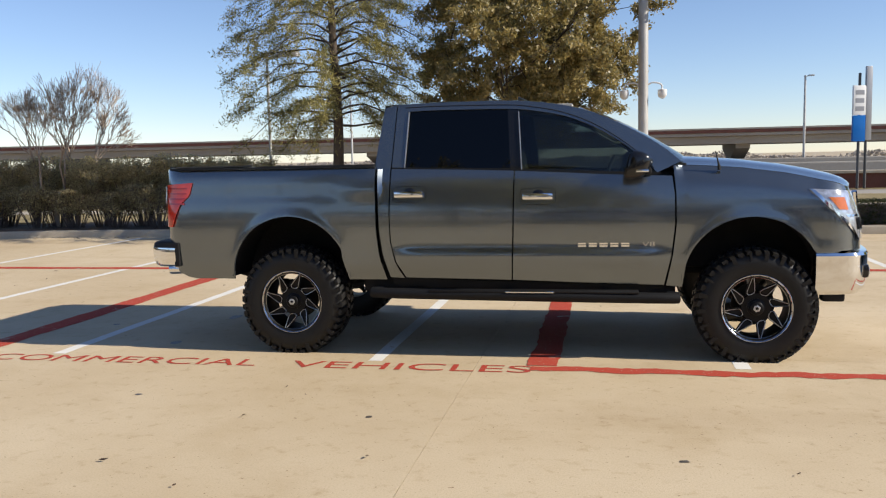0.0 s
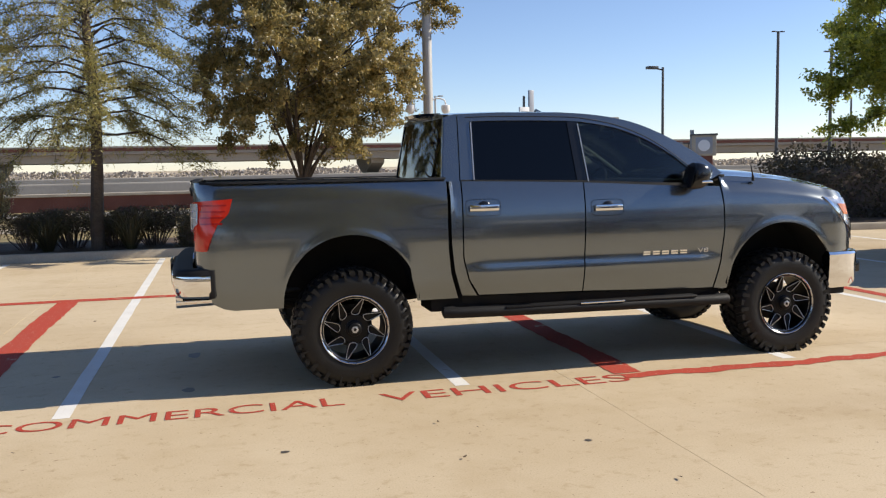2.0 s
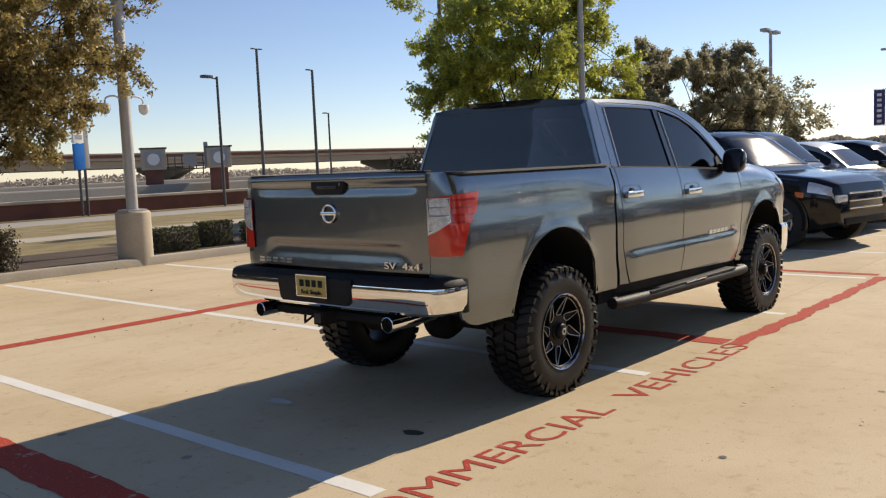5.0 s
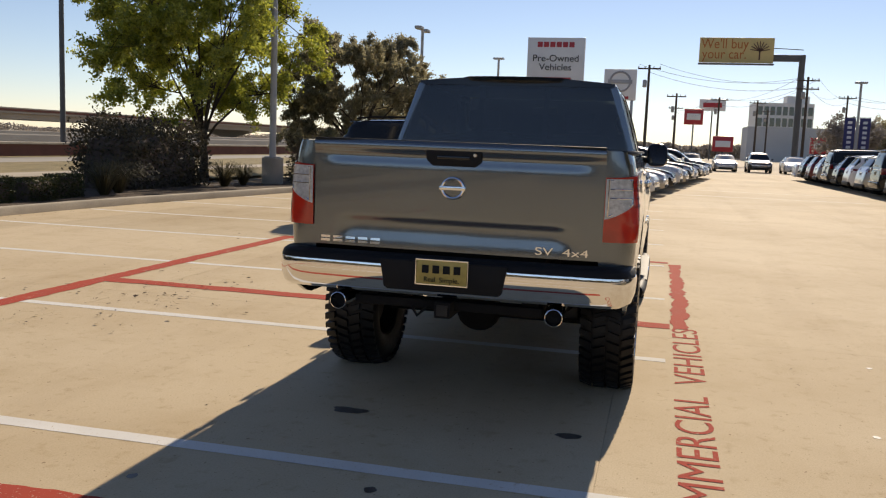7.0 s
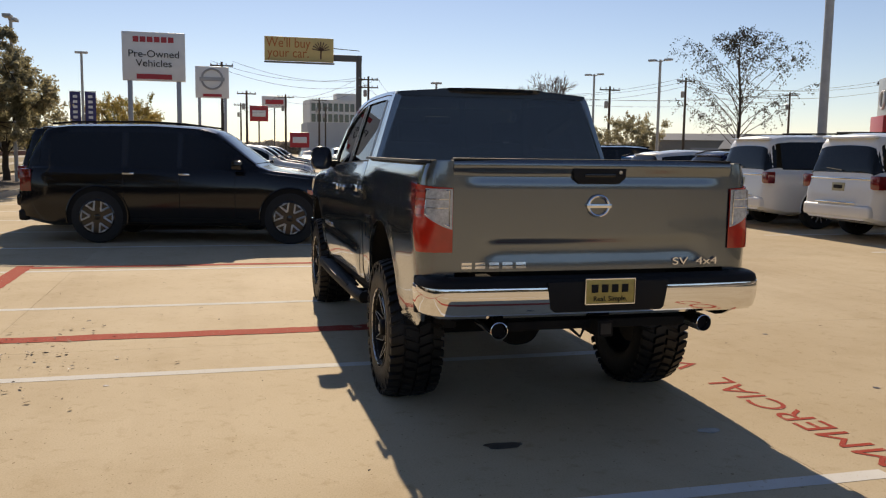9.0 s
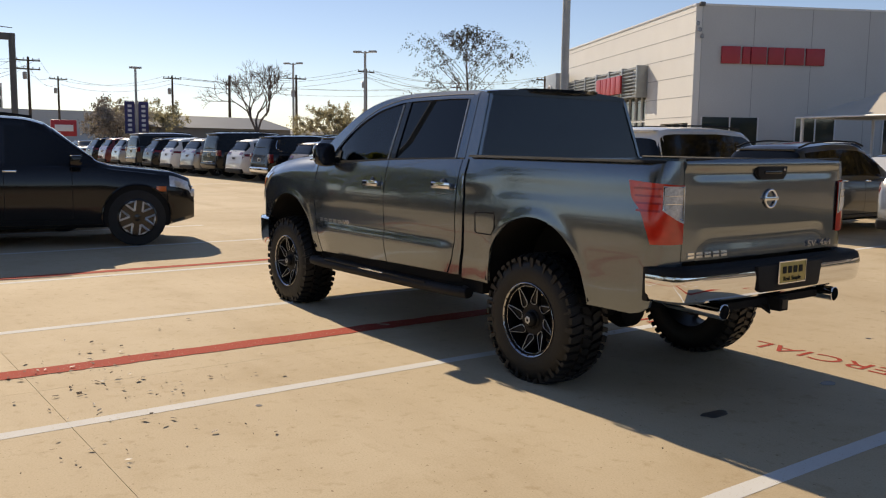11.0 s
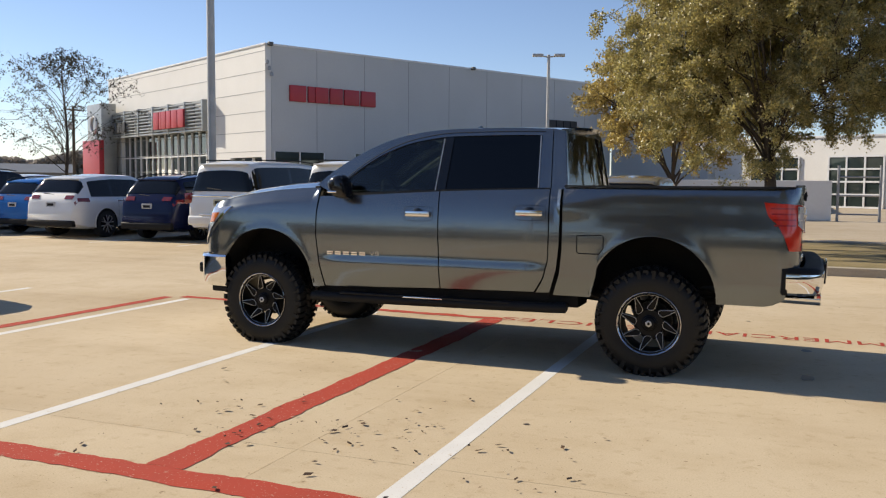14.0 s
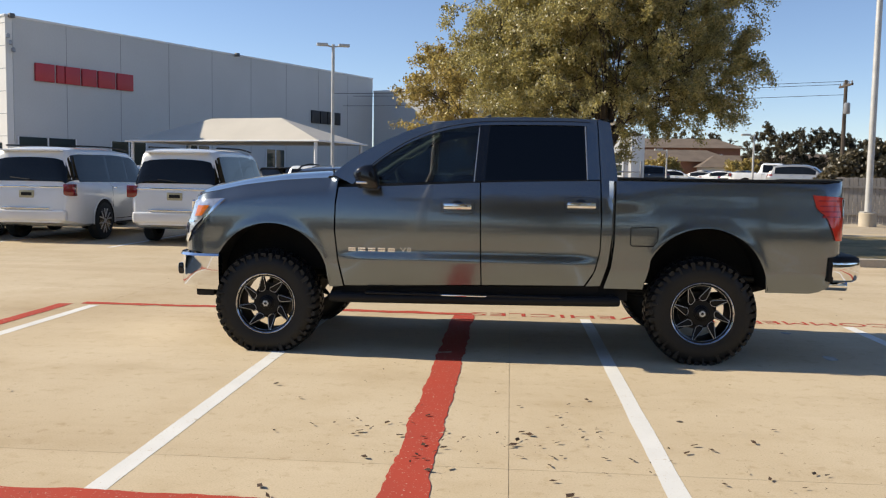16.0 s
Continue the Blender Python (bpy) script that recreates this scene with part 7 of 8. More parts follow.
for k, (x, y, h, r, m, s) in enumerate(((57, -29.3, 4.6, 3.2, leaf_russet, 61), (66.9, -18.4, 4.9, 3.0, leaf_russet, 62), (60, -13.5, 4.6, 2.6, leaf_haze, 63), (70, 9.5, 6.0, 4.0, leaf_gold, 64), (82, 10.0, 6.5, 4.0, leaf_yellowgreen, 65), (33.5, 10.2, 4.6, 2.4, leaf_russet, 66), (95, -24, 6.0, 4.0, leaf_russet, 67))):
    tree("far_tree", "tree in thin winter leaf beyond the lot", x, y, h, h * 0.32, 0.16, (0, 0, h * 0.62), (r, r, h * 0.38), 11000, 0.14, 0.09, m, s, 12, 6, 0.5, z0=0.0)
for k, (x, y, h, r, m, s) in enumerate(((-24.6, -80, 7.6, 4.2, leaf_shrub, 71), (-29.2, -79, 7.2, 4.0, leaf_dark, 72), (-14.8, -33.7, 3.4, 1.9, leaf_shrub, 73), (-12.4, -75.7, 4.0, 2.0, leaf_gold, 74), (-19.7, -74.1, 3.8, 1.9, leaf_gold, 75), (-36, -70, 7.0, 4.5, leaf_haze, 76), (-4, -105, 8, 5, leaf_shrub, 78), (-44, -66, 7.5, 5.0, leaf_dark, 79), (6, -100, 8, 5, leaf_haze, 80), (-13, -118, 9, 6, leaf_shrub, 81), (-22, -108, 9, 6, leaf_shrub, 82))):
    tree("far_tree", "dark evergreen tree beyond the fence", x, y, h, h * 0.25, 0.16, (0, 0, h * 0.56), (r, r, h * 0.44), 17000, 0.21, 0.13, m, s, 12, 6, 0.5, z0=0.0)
hedge("low_hedge", "low dark brown-red shrub hedge behind the kerb", -1.7, 1.35, 10.3, 11.2, 0.62, leaf_shrub, 431, 24000, 0.045, 0.09)
rng = np.random.default_rng(99)
def treetops(u, low, high):
    """An uneven line of tree tops along the distance."""
    return np.array([low + (high - low) * (0.5 + 0.5 * noise.noise(Vector((v * 0.05, 3.3, 0))) + 0.35 * noise.noise(Vector((v * 0.21, 7.7, 0)))) for v in u])


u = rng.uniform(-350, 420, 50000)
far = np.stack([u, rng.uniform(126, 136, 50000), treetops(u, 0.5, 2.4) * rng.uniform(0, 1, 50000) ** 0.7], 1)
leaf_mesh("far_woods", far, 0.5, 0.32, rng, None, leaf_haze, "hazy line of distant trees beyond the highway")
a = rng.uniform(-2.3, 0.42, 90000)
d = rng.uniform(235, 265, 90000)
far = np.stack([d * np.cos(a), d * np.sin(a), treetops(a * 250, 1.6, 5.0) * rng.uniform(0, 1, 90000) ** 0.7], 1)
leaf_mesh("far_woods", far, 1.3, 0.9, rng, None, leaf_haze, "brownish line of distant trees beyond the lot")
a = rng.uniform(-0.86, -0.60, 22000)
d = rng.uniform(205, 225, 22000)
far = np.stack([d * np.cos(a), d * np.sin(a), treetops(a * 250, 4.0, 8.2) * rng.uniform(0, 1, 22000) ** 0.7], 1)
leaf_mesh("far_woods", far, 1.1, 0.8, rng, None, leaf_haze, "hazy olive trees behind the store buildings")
# unseen tree line behind the camera, added for darker reflections on the tailgate
u = rng.uniform(-75, 55, 40000)
far = np.stack([rng.uniform(-66, -60, 40000), u, treetops(u * 2.0, 3.5, 7.0) * rng.uniform(0, 1, 40000) ** 0.7], 1)
leaf_mesh("far_woods", far, 0.7, 0.5, rng, None, leaf_shrub, "dark line of trees across the west street")
# fallen leaves
rng = np.random.default_rng(5)
pts = np.concatenate([np.stack([rng.normal(1.3, 1.0, 85), rng.normal(3.5, 0.55, 85), np.full(85, 0.010)], 1), np.stack([rng.normal(2.05, 0.25, 35), rng.normal(3.3, 0.3, 35), np.full(35, 0.010)], 1), np.stack([rng.normal(1.15, 0.35, 24), rng.normal(3.1, 0.35, 24), np.full(24, 0.010)], 1), np.stack([rng.uniform(-6, 7, 140), rng.uniform(1.2, 9.3, 140), np.full(140, 0.012)], 1), np.stack([rng.uniform(-6, 7, 60), rng.uniform(-6, -1.6, 60), np.full(60, 0.012)], 1), np.stack([rng.uniform(-10, 20, 400), rng.normal(9.4, 0.15, 400), np.full(400, 0.012)], 1)])
leaf_litter = leaf_material("leaf_litter", (0.10, 0.06, 0.035), (0.035, 0.025, 0.018), 0.1)
n = len(pts)
ang, ln = rng.uniform(0, 6.28, n), 0.006 + 0.026 * rng.uniform(0, 1, n) ** 2.2
bm = bmesh.new()
for p, a, l in zip(pts, ang, ln):
    m = Matrix.Translation(p) @ Matrix.Rotation(a, 4, "Z") @ Matrix.Rotation(rng.uniform(-0.3, 0.3), 4, "X")
    vs = [bm.verts.new(m @ Vector(q)) for q in ((-l, 0, 0.0), (-0.3 * l, rng.uniform(0.3, 0.75) * l, 0.004), (l, 0, 0.006), (0.2 * l, -rng.uniform(0.25, 0.7) * l, 0.003))]
    bm.faces.new(vs)
ob = mesh_object("fallen_leaves", bm, leaf_litter)
tagged(ob, "small brown dead leaves scattered on the concrete", "leaves", kind="stuff")

# ---- poles, signs, buildings ----
pole_paint = material("pale_pole_paint", (0.50, 0.49, 0.47), 0.5, 0.2, vary=0.2, scale=3, fine=0.1, fine_scale=30)
pole_dark = material("dark_pole_paint", (0.10, 0.10, 0.10), 0.5, 0.3, vary=0.2, scale=3)
wood_pole = material("wood_pole", (0.10, 0.075, 0.055), 0.9, vary=0.3, scale=2, fine=0.3, fine_scale=30)
sign_white = material("sign_white", (0.72, 0.72, 0.72), 0.4, vary=0.08, scale=1.5)
sign_red = material("sign_red", (0.42, 0.02, 0.03), 0.4, vary=0.1, scale=3)
sign_black = material("sign_black", (0.02, 0.02, 0.022), 0.5)
sign_grey = material("sign_grey", (0.30, 0.30, 0.31), 0.35, 0.4)
sign_blue = material("banner_blue", (0.05, 0.05, 0.16), 0.7, vary=0.2, scale=3)
sign_yellow = material("billboard_yellow", (0.60, 0.47, 0.20), 0.6, vary=0.15, scale=0.6)
sign_orange = material("billboard_orange", (0.45, 0.14, 0.03), 0.6)
sign_brown = material("billboard_brown", (0.10, 0.05, 0.03), 0.6)
wall_white = material("white_panel_wall", (0.74, 0.72, 0.68), 0.55, vary=0.06, scale=0.4, fine=0.04, fine_scale=8)
wall_grey = material("grey_render_wall", (0.54, 0.54, 0.53), 0.7, vary=0.08, scale=0.3, fine=0.05, fine_scale=10)
seam_grey = material("wall_seam", (0.30, 0.30, 0.30), 0.8)
louvre_metal = material("louvre_metal", (0.36, 0.37, 0.36), 0.4, 0.6, vary=0.15, scale=2)
store_glass = material("shop_glass", (0.035, 0.05, 0.045), 0.04, coat=0.5, vary=0.4, scale=0.5)
canopy_cloth = material("canopy_cloth", (0.56, 0.51, 0.43), 0.8, vary=0.1, scale=0.6)
roof_shingle = material("roof_shingle", (0.20, 0.15, 0.11), 0.9, vary=0.3, scale=1.0, fine=0.2, fine_scale=10)
house_brick = material("house_brick", (0.28, 0.13, 0.08), 0.85, vary=0.3, scale=0.8, fine=0.2, fine_scale=12)
fence_wood = material("fence_wood", (0.36, 0.33, 0.30), 0.9, vary=0.3, scale=1.5, fine=0.25, fine_scale=20)
TURN_WEST = Matrix.Rotation(-math.pi / 2, 4, "Z") @ Matrix.Rotation(math.pi / 2, 4, "X")


def light_pole(label, x, y, h, r, mat, heads=((1, 0),), base_h=0.0, base_r=0.28, cameras=False, z0=0.0, group="lot light poles"):
    t = thing("light_pole", label, "light pole", group, at=pose(x, y, z0))
    part("pole", tube_mesh([(0, 0, base_h * 0.98), (0, 0, h * 0.5), (0, 0, h)], [r, r * 0.92, r * 0.8], 14), mat, t)
    if base_h:
        part("concrete_base", lathe_mesh([(base_r, -0.2), (base_r, base_h - 0.03), (base_r - 0.03, base_h)], 20), kerb_mat, t, "round concrete pole base")
        part("base_plate", box_mesh(-r * 1.8, r * 1.8, -r * 1.8, r * 1.8, base_h, base_h + 0.03, 0.005), mat, t)
    for dx, dy in heads:
        part("lamp_arm", tube_mesh([(0, 0, h - 0.12), (dx * 0.35, dy * 0.35, h - 0.06)], 0.035, 8), mat, t)
        part("lamp_head", box_mesh(-0.26, 0.26, -0.15, 0.15, -0.06, 0.07, 0.03, m=Matrix.Translation((dx * 0.55, dy * 0.55, h - 0.03)) @ Matrix.Rotation(math.atan2(dy, dx), 4, "Z")), mat, t, "flat shoebox lamp head")
    if cameras:
        for s in (-1, 1):
            arm = part("camera_arm", tube_mesh(smooth_path([(0, 0, 2.72), (s * 0.16, 0, 2.83), (s * 0.33, 0, 2.80), (s * 0.36, 0, 2.70)], 4), 0.016, 8), sign_white, t, "white curved camera arm")
            part("dome_camera", lathe_mesh([(0.02, 0.09), (0.085, 0.07), (0.09, 0.0), (0.075, -0.06), (0.03, -0.1)], 18, Matrix.Translation((s * 0.36, 0, 2.62))), sign_white, arm, "white dome camera")
    return t


light_pole("tall pale steel light pole with dome cameras on concrete base", 3.2, 9.95, 11.0, 0.10, pole_paint, ((1, 0), (-1, 0)), 0.85, 0.30, True, 0.1)
light_pole("tall pale light pole on a concrete base behind the SUV", 18.5, 10.2, 10.5, 0.10, pole_paint, ((1, 0), (-1, 0)), 0.78, 0.32, False, 0.1)
light_pole("tall pale light pole among the parked cars", 15.48, -14.3, 11.0, 0.13, pole_paint, ((1, 0), (-1, 0)), 0.7, 0.32)
light_pole("pale light pole with two lamp heads near the showroom", 10.2, -33.8, 7.75, 0.09, pole_paint, ((0.9, 0.3), (-0.9, -0.3)), 0.6, 0.3)
light_pole("dark steel highway light pole", 36.5, 31.2, 12.5, 0.15, pole_dark, ((1, 0), (-1, 0)), 0.5, 0.3)
light_pole("street light with a single flat head", 19.1, 29.8, 5.9, 0.07, pole_dark, ((-1, 0),))
light_pole("tall highway light with two heads", 63.3, 84.0, 16.5, 0.2, pole_dark, ((1, 0), (-1, 0)))
light_pole("highway light pole with a single head", 57.7, 67.5, 12.0, 0.17, pole_dark, ((-1, 0),))
light_pole("small far highway light pole", 64.1, 72.4, 7.9, 0.12, pole_dark, ((-1, 0),))
light_pole("far highway light pole", 20.8, 80.5, 8.7, 0.12, pole_paint, ((1, 0),))
light_pole("far highway light pole", -25.0, 85.0, 8.2, 0.12, pole_paint, ((1, 0),))
light_pole("lot light pole beside the trees", 32.5, 9.6, 6.5, 0.08, pole_paint, ((-1, 0), (1, 0)))
light_pole("slim pale pole in front of the tree", -5.7, 13.0, 4.2, 0.04, pole_paint, ((1, 0),))
light_pole("lot light pole in the second row", 60, -27.5, 7.8, 0.10, pole_paint, ((0.8, 0.6), (-0.8, -0.6)))
light_pole("lot light pole in the second row", 46.5, -26, 7.6, 0.10, pole_paint, ((0.8, 0.6), (-0.8, -0.6)))
light_pole("small light pole in the far lot", -8.7, -50.9, 3.6, 0.06, pole_paint, ((1, 0),))
light_pole("small light pole in the far lot", -14.0, -49.8, 4.6, 0.07, pole_paint, ((1, 0),))
light_pole("tall pale light pole beside the wooden fence", -11.2, -24.2, 11.0, 0.12, pole_paint, ((1, 0), (-1, 0)), 0.5, 0.3)


def banner_pole(x, y, h, z0, z1):
    t = thing("banner_pole", "lot pole with two dark blue banners", "banner pole", "banner poles", at=pose(x, y, 0))
    part("pole", tube_mesh([(0, 0, 0), (0, 0, h)], [0.09, 0.07], 12), pole_paint, t)
    for s in (-1, 1):
        b = part("banner", box_mesh(-0.02, 0.02, s * 0.12, s * 0.72, z0, z1, 0.004), sign_blue, t, "dark blue cloth banner with pale bars")
        for k in range(6):
            z = z1 - 0.2 - (z1 - z0 - 0.35) * k / 5.5
            part("letter_bar", box_mesh(-0.026, -0.021, s * 0.30, s * 0.54, z - 0.16, z), sign_white, b, smooth=False)
    for z in (z0 - 0.03, z1 + 0.03):
        part("banner_rod", tube_mesh([(0, -0.75, z), (0, 0.75, z)], 0.015, 6), pole_dark, t)
    part("lamp_head", box_mesh(-0.15, 0.15, -0.35, 0.35, h, h + 0.12, 0.03), pole_paint, t)


banner_pole(50.0, 9.4, 6.9, 2.7, 4.7)
banner_pole(50.9, -12.2, 5.9, 1.95, 3.9)


def pylon_sign():
    t = thing("pylon_sign", "white dealer pylon sign on two posts", "sign", at=pose(43.6, 5.0, 0))
    for y in (-1.25, 1.2):
        part("post", box_mesh(-0.12, 0.12, y - 0.12, y + 0.12, -0.2, 5.1, 0.02), sign_grey, t)
    p = part("panel", box_mesh(-0.22, 0.22, -1.6, 1.55, 5.0, 7.5, 0.03), sign_white, t, "white panel with dark lettering")
    for k in range(6):
        y = 1.0 - 0.35 * k
        part("brand_bar", box_mesh(-0.24, -0.215, y, y - 0.28, 6.98, 7.26), sign_red, p, smooth=False)
    part("line_one", text_mesh("Pre-Owned", 0.52, 0.03, Matrix.Translation((-0.235, -0.03, 6.36)) @ TURN_WEST, stretch=1.05), sign_black, p, "dark letters", smooth=False)
    part("line_two", text_mesh("Vehicles", 0.52, 0.03, Matrix.Translation((-0.235, -0.03, 5.88)) @ TURN_WEST, stretch=1.05), sign_black, p, "dark letters", smooth=False)
    part("red_bar", box_mesh(-0.24, -0.215, -0.92, 0.85, 5.08, 5.34), sign_red, p, smooth=False)


def emblem_sign():
    t = thing("emblem_sign", "white sign with a grey ring emblem on posts", "sign", at=pose(56.6, 2.05, 0))
    for y in (-0.85, 0.85):
        part("post", box_mesh(-0.1, 0.1, y - 0.1, y + 0.1, -0.2, 5.0, 0.02), sign_grey, t)
    p = part("panel", box_mesh(-0.2, 0.2, -1.1, 1.1, 4.9, 7.0, 0.03), sign_white, t)
    ring = [(-0.215, 0.68 * math.cos(a), 6.15 + 0.66 * math.sin(a)) for a in np.linspace(0, 2 * math.pi, 41)]
    part("ring", tube_mesh(ring, 0.07, 8), sign_grey, p, "grey ring with a bar")
    part("ring_bar", box_mesh(-0.27, -0.21, -0.82, 0.82, 6.02, 6.28, 0.01), sign_grey, p)
    part("red_bar", box_mesh(-0.22, -0.195, -0.62, 0.62, 4.98, 5.16), sign_red, p, smooth=False)


def billboard():
    t = thing("billboard", "yellow roadside billboard on a dark steel post", "billboard", at=pose(124, -10.1, 0))
    p = part("panel", box_mesh(-0.3, 0.3, -4.95, 4.9, 14.1, 17.5, 0.05), sign_yellow, t, "yellow panel with orange lettering")
    part("line_one", text_mesh("We'll buy", 1.9, 0.05, Matrix.Translation((-0.33, 1.55, 16.6)) @ TURN_WEST, stretch=0.86), sign_orange, p, "orange letters", smooth=False)
    part("line_two", text_mesh("your car.", 1.9, 0.05, Matrix.Translation((-0.33, 1.55, 15.2)) @ TURN_WEST, stretch=0.86), sign_orange, p, "orange letters", smooth=False)
    bm = bmesh.new()
    add_box(bm, -0.36, -0.31, -3.2, -3.0, 14.5, 15.8)
    for k in range(9):
        a = 0.35 * k + 0.2
        add_box(bm, -0.36, -0.31, -0.06, 0.06, 0, 1.3, 0, Matrix.Translation((0, -3.1, 15.7)) @ Matrix.Rotation(a - 1.6, 4, "X"))
    part("palm_shape", bm, sign_brown, p, "brown tree shape", smooth=False)
    part("catwalk", box_mesh(-1.0, -0.3, -5.0, 5.0, 13.75, 13.95, 0.03), pole_dark, t)
    part("post", tube_mesh([(0.5, -8.8, -0.3), (0.5, -8.8, 15.3)], 0.42, 14), pole_dark, t)
    part("beam", box_mesh(0.2, 0.8, -9.2, -4.5, 14.4, 15.3, 0.05), pole_dark, t)
    part("beam_rail", tube_mesh([(0.5, -8.9, 16.0), (0.5, -5.0, 16.2)], 0.06, 6), pole_dark, t)


def small_sign(x, y, z0, z1, w, mat, label):
    t = thing("roadside_sign", label, "sign", "distant roadside signs", at=pose(x, y, 0))
    part("post", tube_mesh([(0, 0, -0.2), (0, 0, z0 + 0.1)], 0.14, 8), pole_dark, t)
    p = part("panel", box_mesh(-0.2, 0.2, -w / 2, w / 2, z0, z1, 0.05), mat, t)
    part("word_bar", box_mesh(-0.25, -0.2, -w * 0.36, w * 0.36, z0 + (z1 - z0) * 0.3, z0 + (z1 - z0) * 0.7, 0.02), sign_white if mat is not sign_white else sign_red, p)


pylon_sign()
emblem_sign()
billboard()
small_sign(184, -10.5, 10.1, 12.5, 5.2, sign_white, "distant white sign with a red bar on a post")
small_sign(164, -6.3, 6.6, 9.5, 3.4, sign_red, "distant red sign with a white bar on a post")
small_sign(96, -7.5, 1.7, 3.4, 2.2, sign_red, "low red banner sign on a post")
small_sign(88, -16.5, 1.8, 3.4, 2.4, sign_red, "low red banner sign on a post")


def road_sign():
    t = thing("road_sign", "tall blue and white roadside sign seen edge-on", "sign", at=pose(12.5, 30.0, 0, 0, 0, 20))
    for x in (-0.15, 0.17):
        part("post", tube_mesh([(x, 0, -0.1), (x, 0, 4.6)], 0.055, 8), pole_dark, t)
    part("upper_panel", box_mesh(0.04, 0.30, -0.16, -0.06, 1.95, 4.85, 0.01), sign_grey, t, "tall grey panel")
    part("middle_panel", box_mesh(-0.52, 0.02, -0.18, -0.08, 2.95, 4.1, 0.01), sign_white, t, "white panel with plain bars")
    for k in range(3):
        part("word_bar", box_mesh(-0.44, -0.06, -0.186, -0.181, 3.1 + 0.32 * k, 3.28 + 0.32 * k), sign_grey, t, smooth=False)
    part("lower_panel", box_mesh(-0.52, 0.02, -0.18, -0.08, 1.9, 2.93, 0.01), car_blue, t, "blue lower panel")


road_sign()


def brick_gateway():
    """Two brick piers with pale emblem boxes and a dark open frame between them."""
    t = thing("brick_gateway", "brick entrance gateway with pale emblem boxes across the highway", "gateway", at=pose(35.5, 53.6, 0, 0, 0, -30.3))
    for x in (-4.8, 0.0):
        pier = part("pier", box_mesh(x - 0.65, x + 0.65, -0.65, 0.65, -0.1, 1.95, 0.03), brick_red, t, "red brick pier")
        box = part("emblem_box", box_mesh(x - 0.9, x + 0.9, -0.9, 0.9, 1.95, 3.5, 0.03), kerb_mat, pier, "pale stone box")
        part("cap", box_mesh(x - 1.0, x + 1.0, -1.0, 1.0, 3.5, 3.62, 0.02), pole_dark, pier)
        part("emblem_panel", box_mesh(x - 0.62, x + 0.62, -0.93, -0.89, 2.1, 3.35, 0.02), sign_grey, box)
        part("emblem_disc", lathe_mesh([(0.02, 0.03), (0.42, 0.03), (0.44, 0.0)], 24, Matrix.Translation((x, -0.93, 2.73)) @ Matrix.Rotation(math.pi / 2, 4, "X")), sign_white, box, "round pale emblem")
    for z in (1.9, 2.3, 2.9):
        part("frame_bar", box_mesh(-3.95, -0.95, -0.06, 0.06, z, z + 0.1), pole_dark, t, smooth=False)
    for k in range(6):
        part("frame_post", box_mesh(-3.8 + 0.52 * k, -3.72 + 0.52 * k, -0.05, 0.05, 1.5 if k % 2 else 1.9, 3.0), pole_dark, t, smooth=False)
    part("frame_panel", box_mesh(-2.6, -1.6, -0.09, -0.04, 2.2, 3.05), sign_grey, t, smooth=False)
    part("chimney_post", box_mesh(-1.05, -0.75, -0.2, 0.2, 2.0, 3.95), sign_grey, t, smooth=False)
    return t


brick_gateway()


def utility_pole(x, y, h, lean=0.0, arms=1, wires=()):
    t = thing("utility_pole", "dark wooden utility pole with crossarm", "utility pole", "utility poles", at=pose(x, y, 0, 0, lean, 0))
    part("pole", tube_mesh([(0, 0, -0.3), (0, 0, h)], [0.2, 0.13], 8), wood_pole, t)
    for k in range(arms):
        part("crossarm", box_mesh(-0.08, 0.08, -1.3, 1.3, h - 0.5 - k, h - 0.35 - k, 0.02), wood_pole, t)
        for y2 in (-1.2, -0.5, 0.5, 1.2):
            part("insulator", lathe_mesh([(0.05, 0), (0.07, 0.1), (0.03, 0.22)], 8, Matrix.Translation((0, y2, h - 0.35 - k))), sign_grey, t)
    if arms > 0:
        part("transformer", lathe_mesh([(0.2, 0), (0.24, 0.08), (0.24, 0.75), (0.15, 0.85)], 12, Matrix.Translation((0.0, 0.42, h - 2.6))), sign_grey, t)


POLES = [(100, -58.7, 11.6, 0, 1), (108, -17.5, 11.0, 0, 2), (98, 1.0, 11.5, 9, 1), (120, -2.5, 9.5, 3, 1), (135, -9.0, 10.0, 0, 1), (150, -16, 10.5, 0, 1), (140, -28, 11, 0, 1), (118, -38, 10.5, 0, 1), (110, -82, 11, 0, 1), (92, -44, 9.5, 0, 1), (86, -33, 8.5, 0, 0), (165, -3, 10, 0, 1), (190, -22, 11, 0, 1), (-24, -62, 9.5, 0, 1), (72, -66, 9.5, 0, 1)]
for x, y, h, lean, arms in POLES:
    utility_pole(x, y, h, lean, arms)


def wire(name, a, b, sag, r=0.02):
    pts = [Vector(a).lerp(Vector(b), f) - Vector((0, 0, sag * 4 * f * (1 - f))) for f in np.linspace(0, 1, 14)]
    t = mesh_object(name, tube_mesh(pts, r, 4), sign_black)
    return tagged(t, "thin dark overhead wire between poles", "wire", "overhead wires")


for (a, b) in ((0, 8), (8, 7), (7, 6), (6, 1), (1, 4), (4, 11), (1, 2), (13, 14), (0, 14), (7, 0)):
    for k, dy in enumerate((-1.2, 0.0, 1.2)):
        pa, pb = POLES[a], POLES[b]
        wire("overhead_wire", (pa[0], pa[1] + dy, pa[2] - 0.2 - 0.9 * (k == 1)), (pb[0], pb[1] + dy, pb[2] - 0.2 - 0.9 * (k == 1)), 1.2, 0.018)


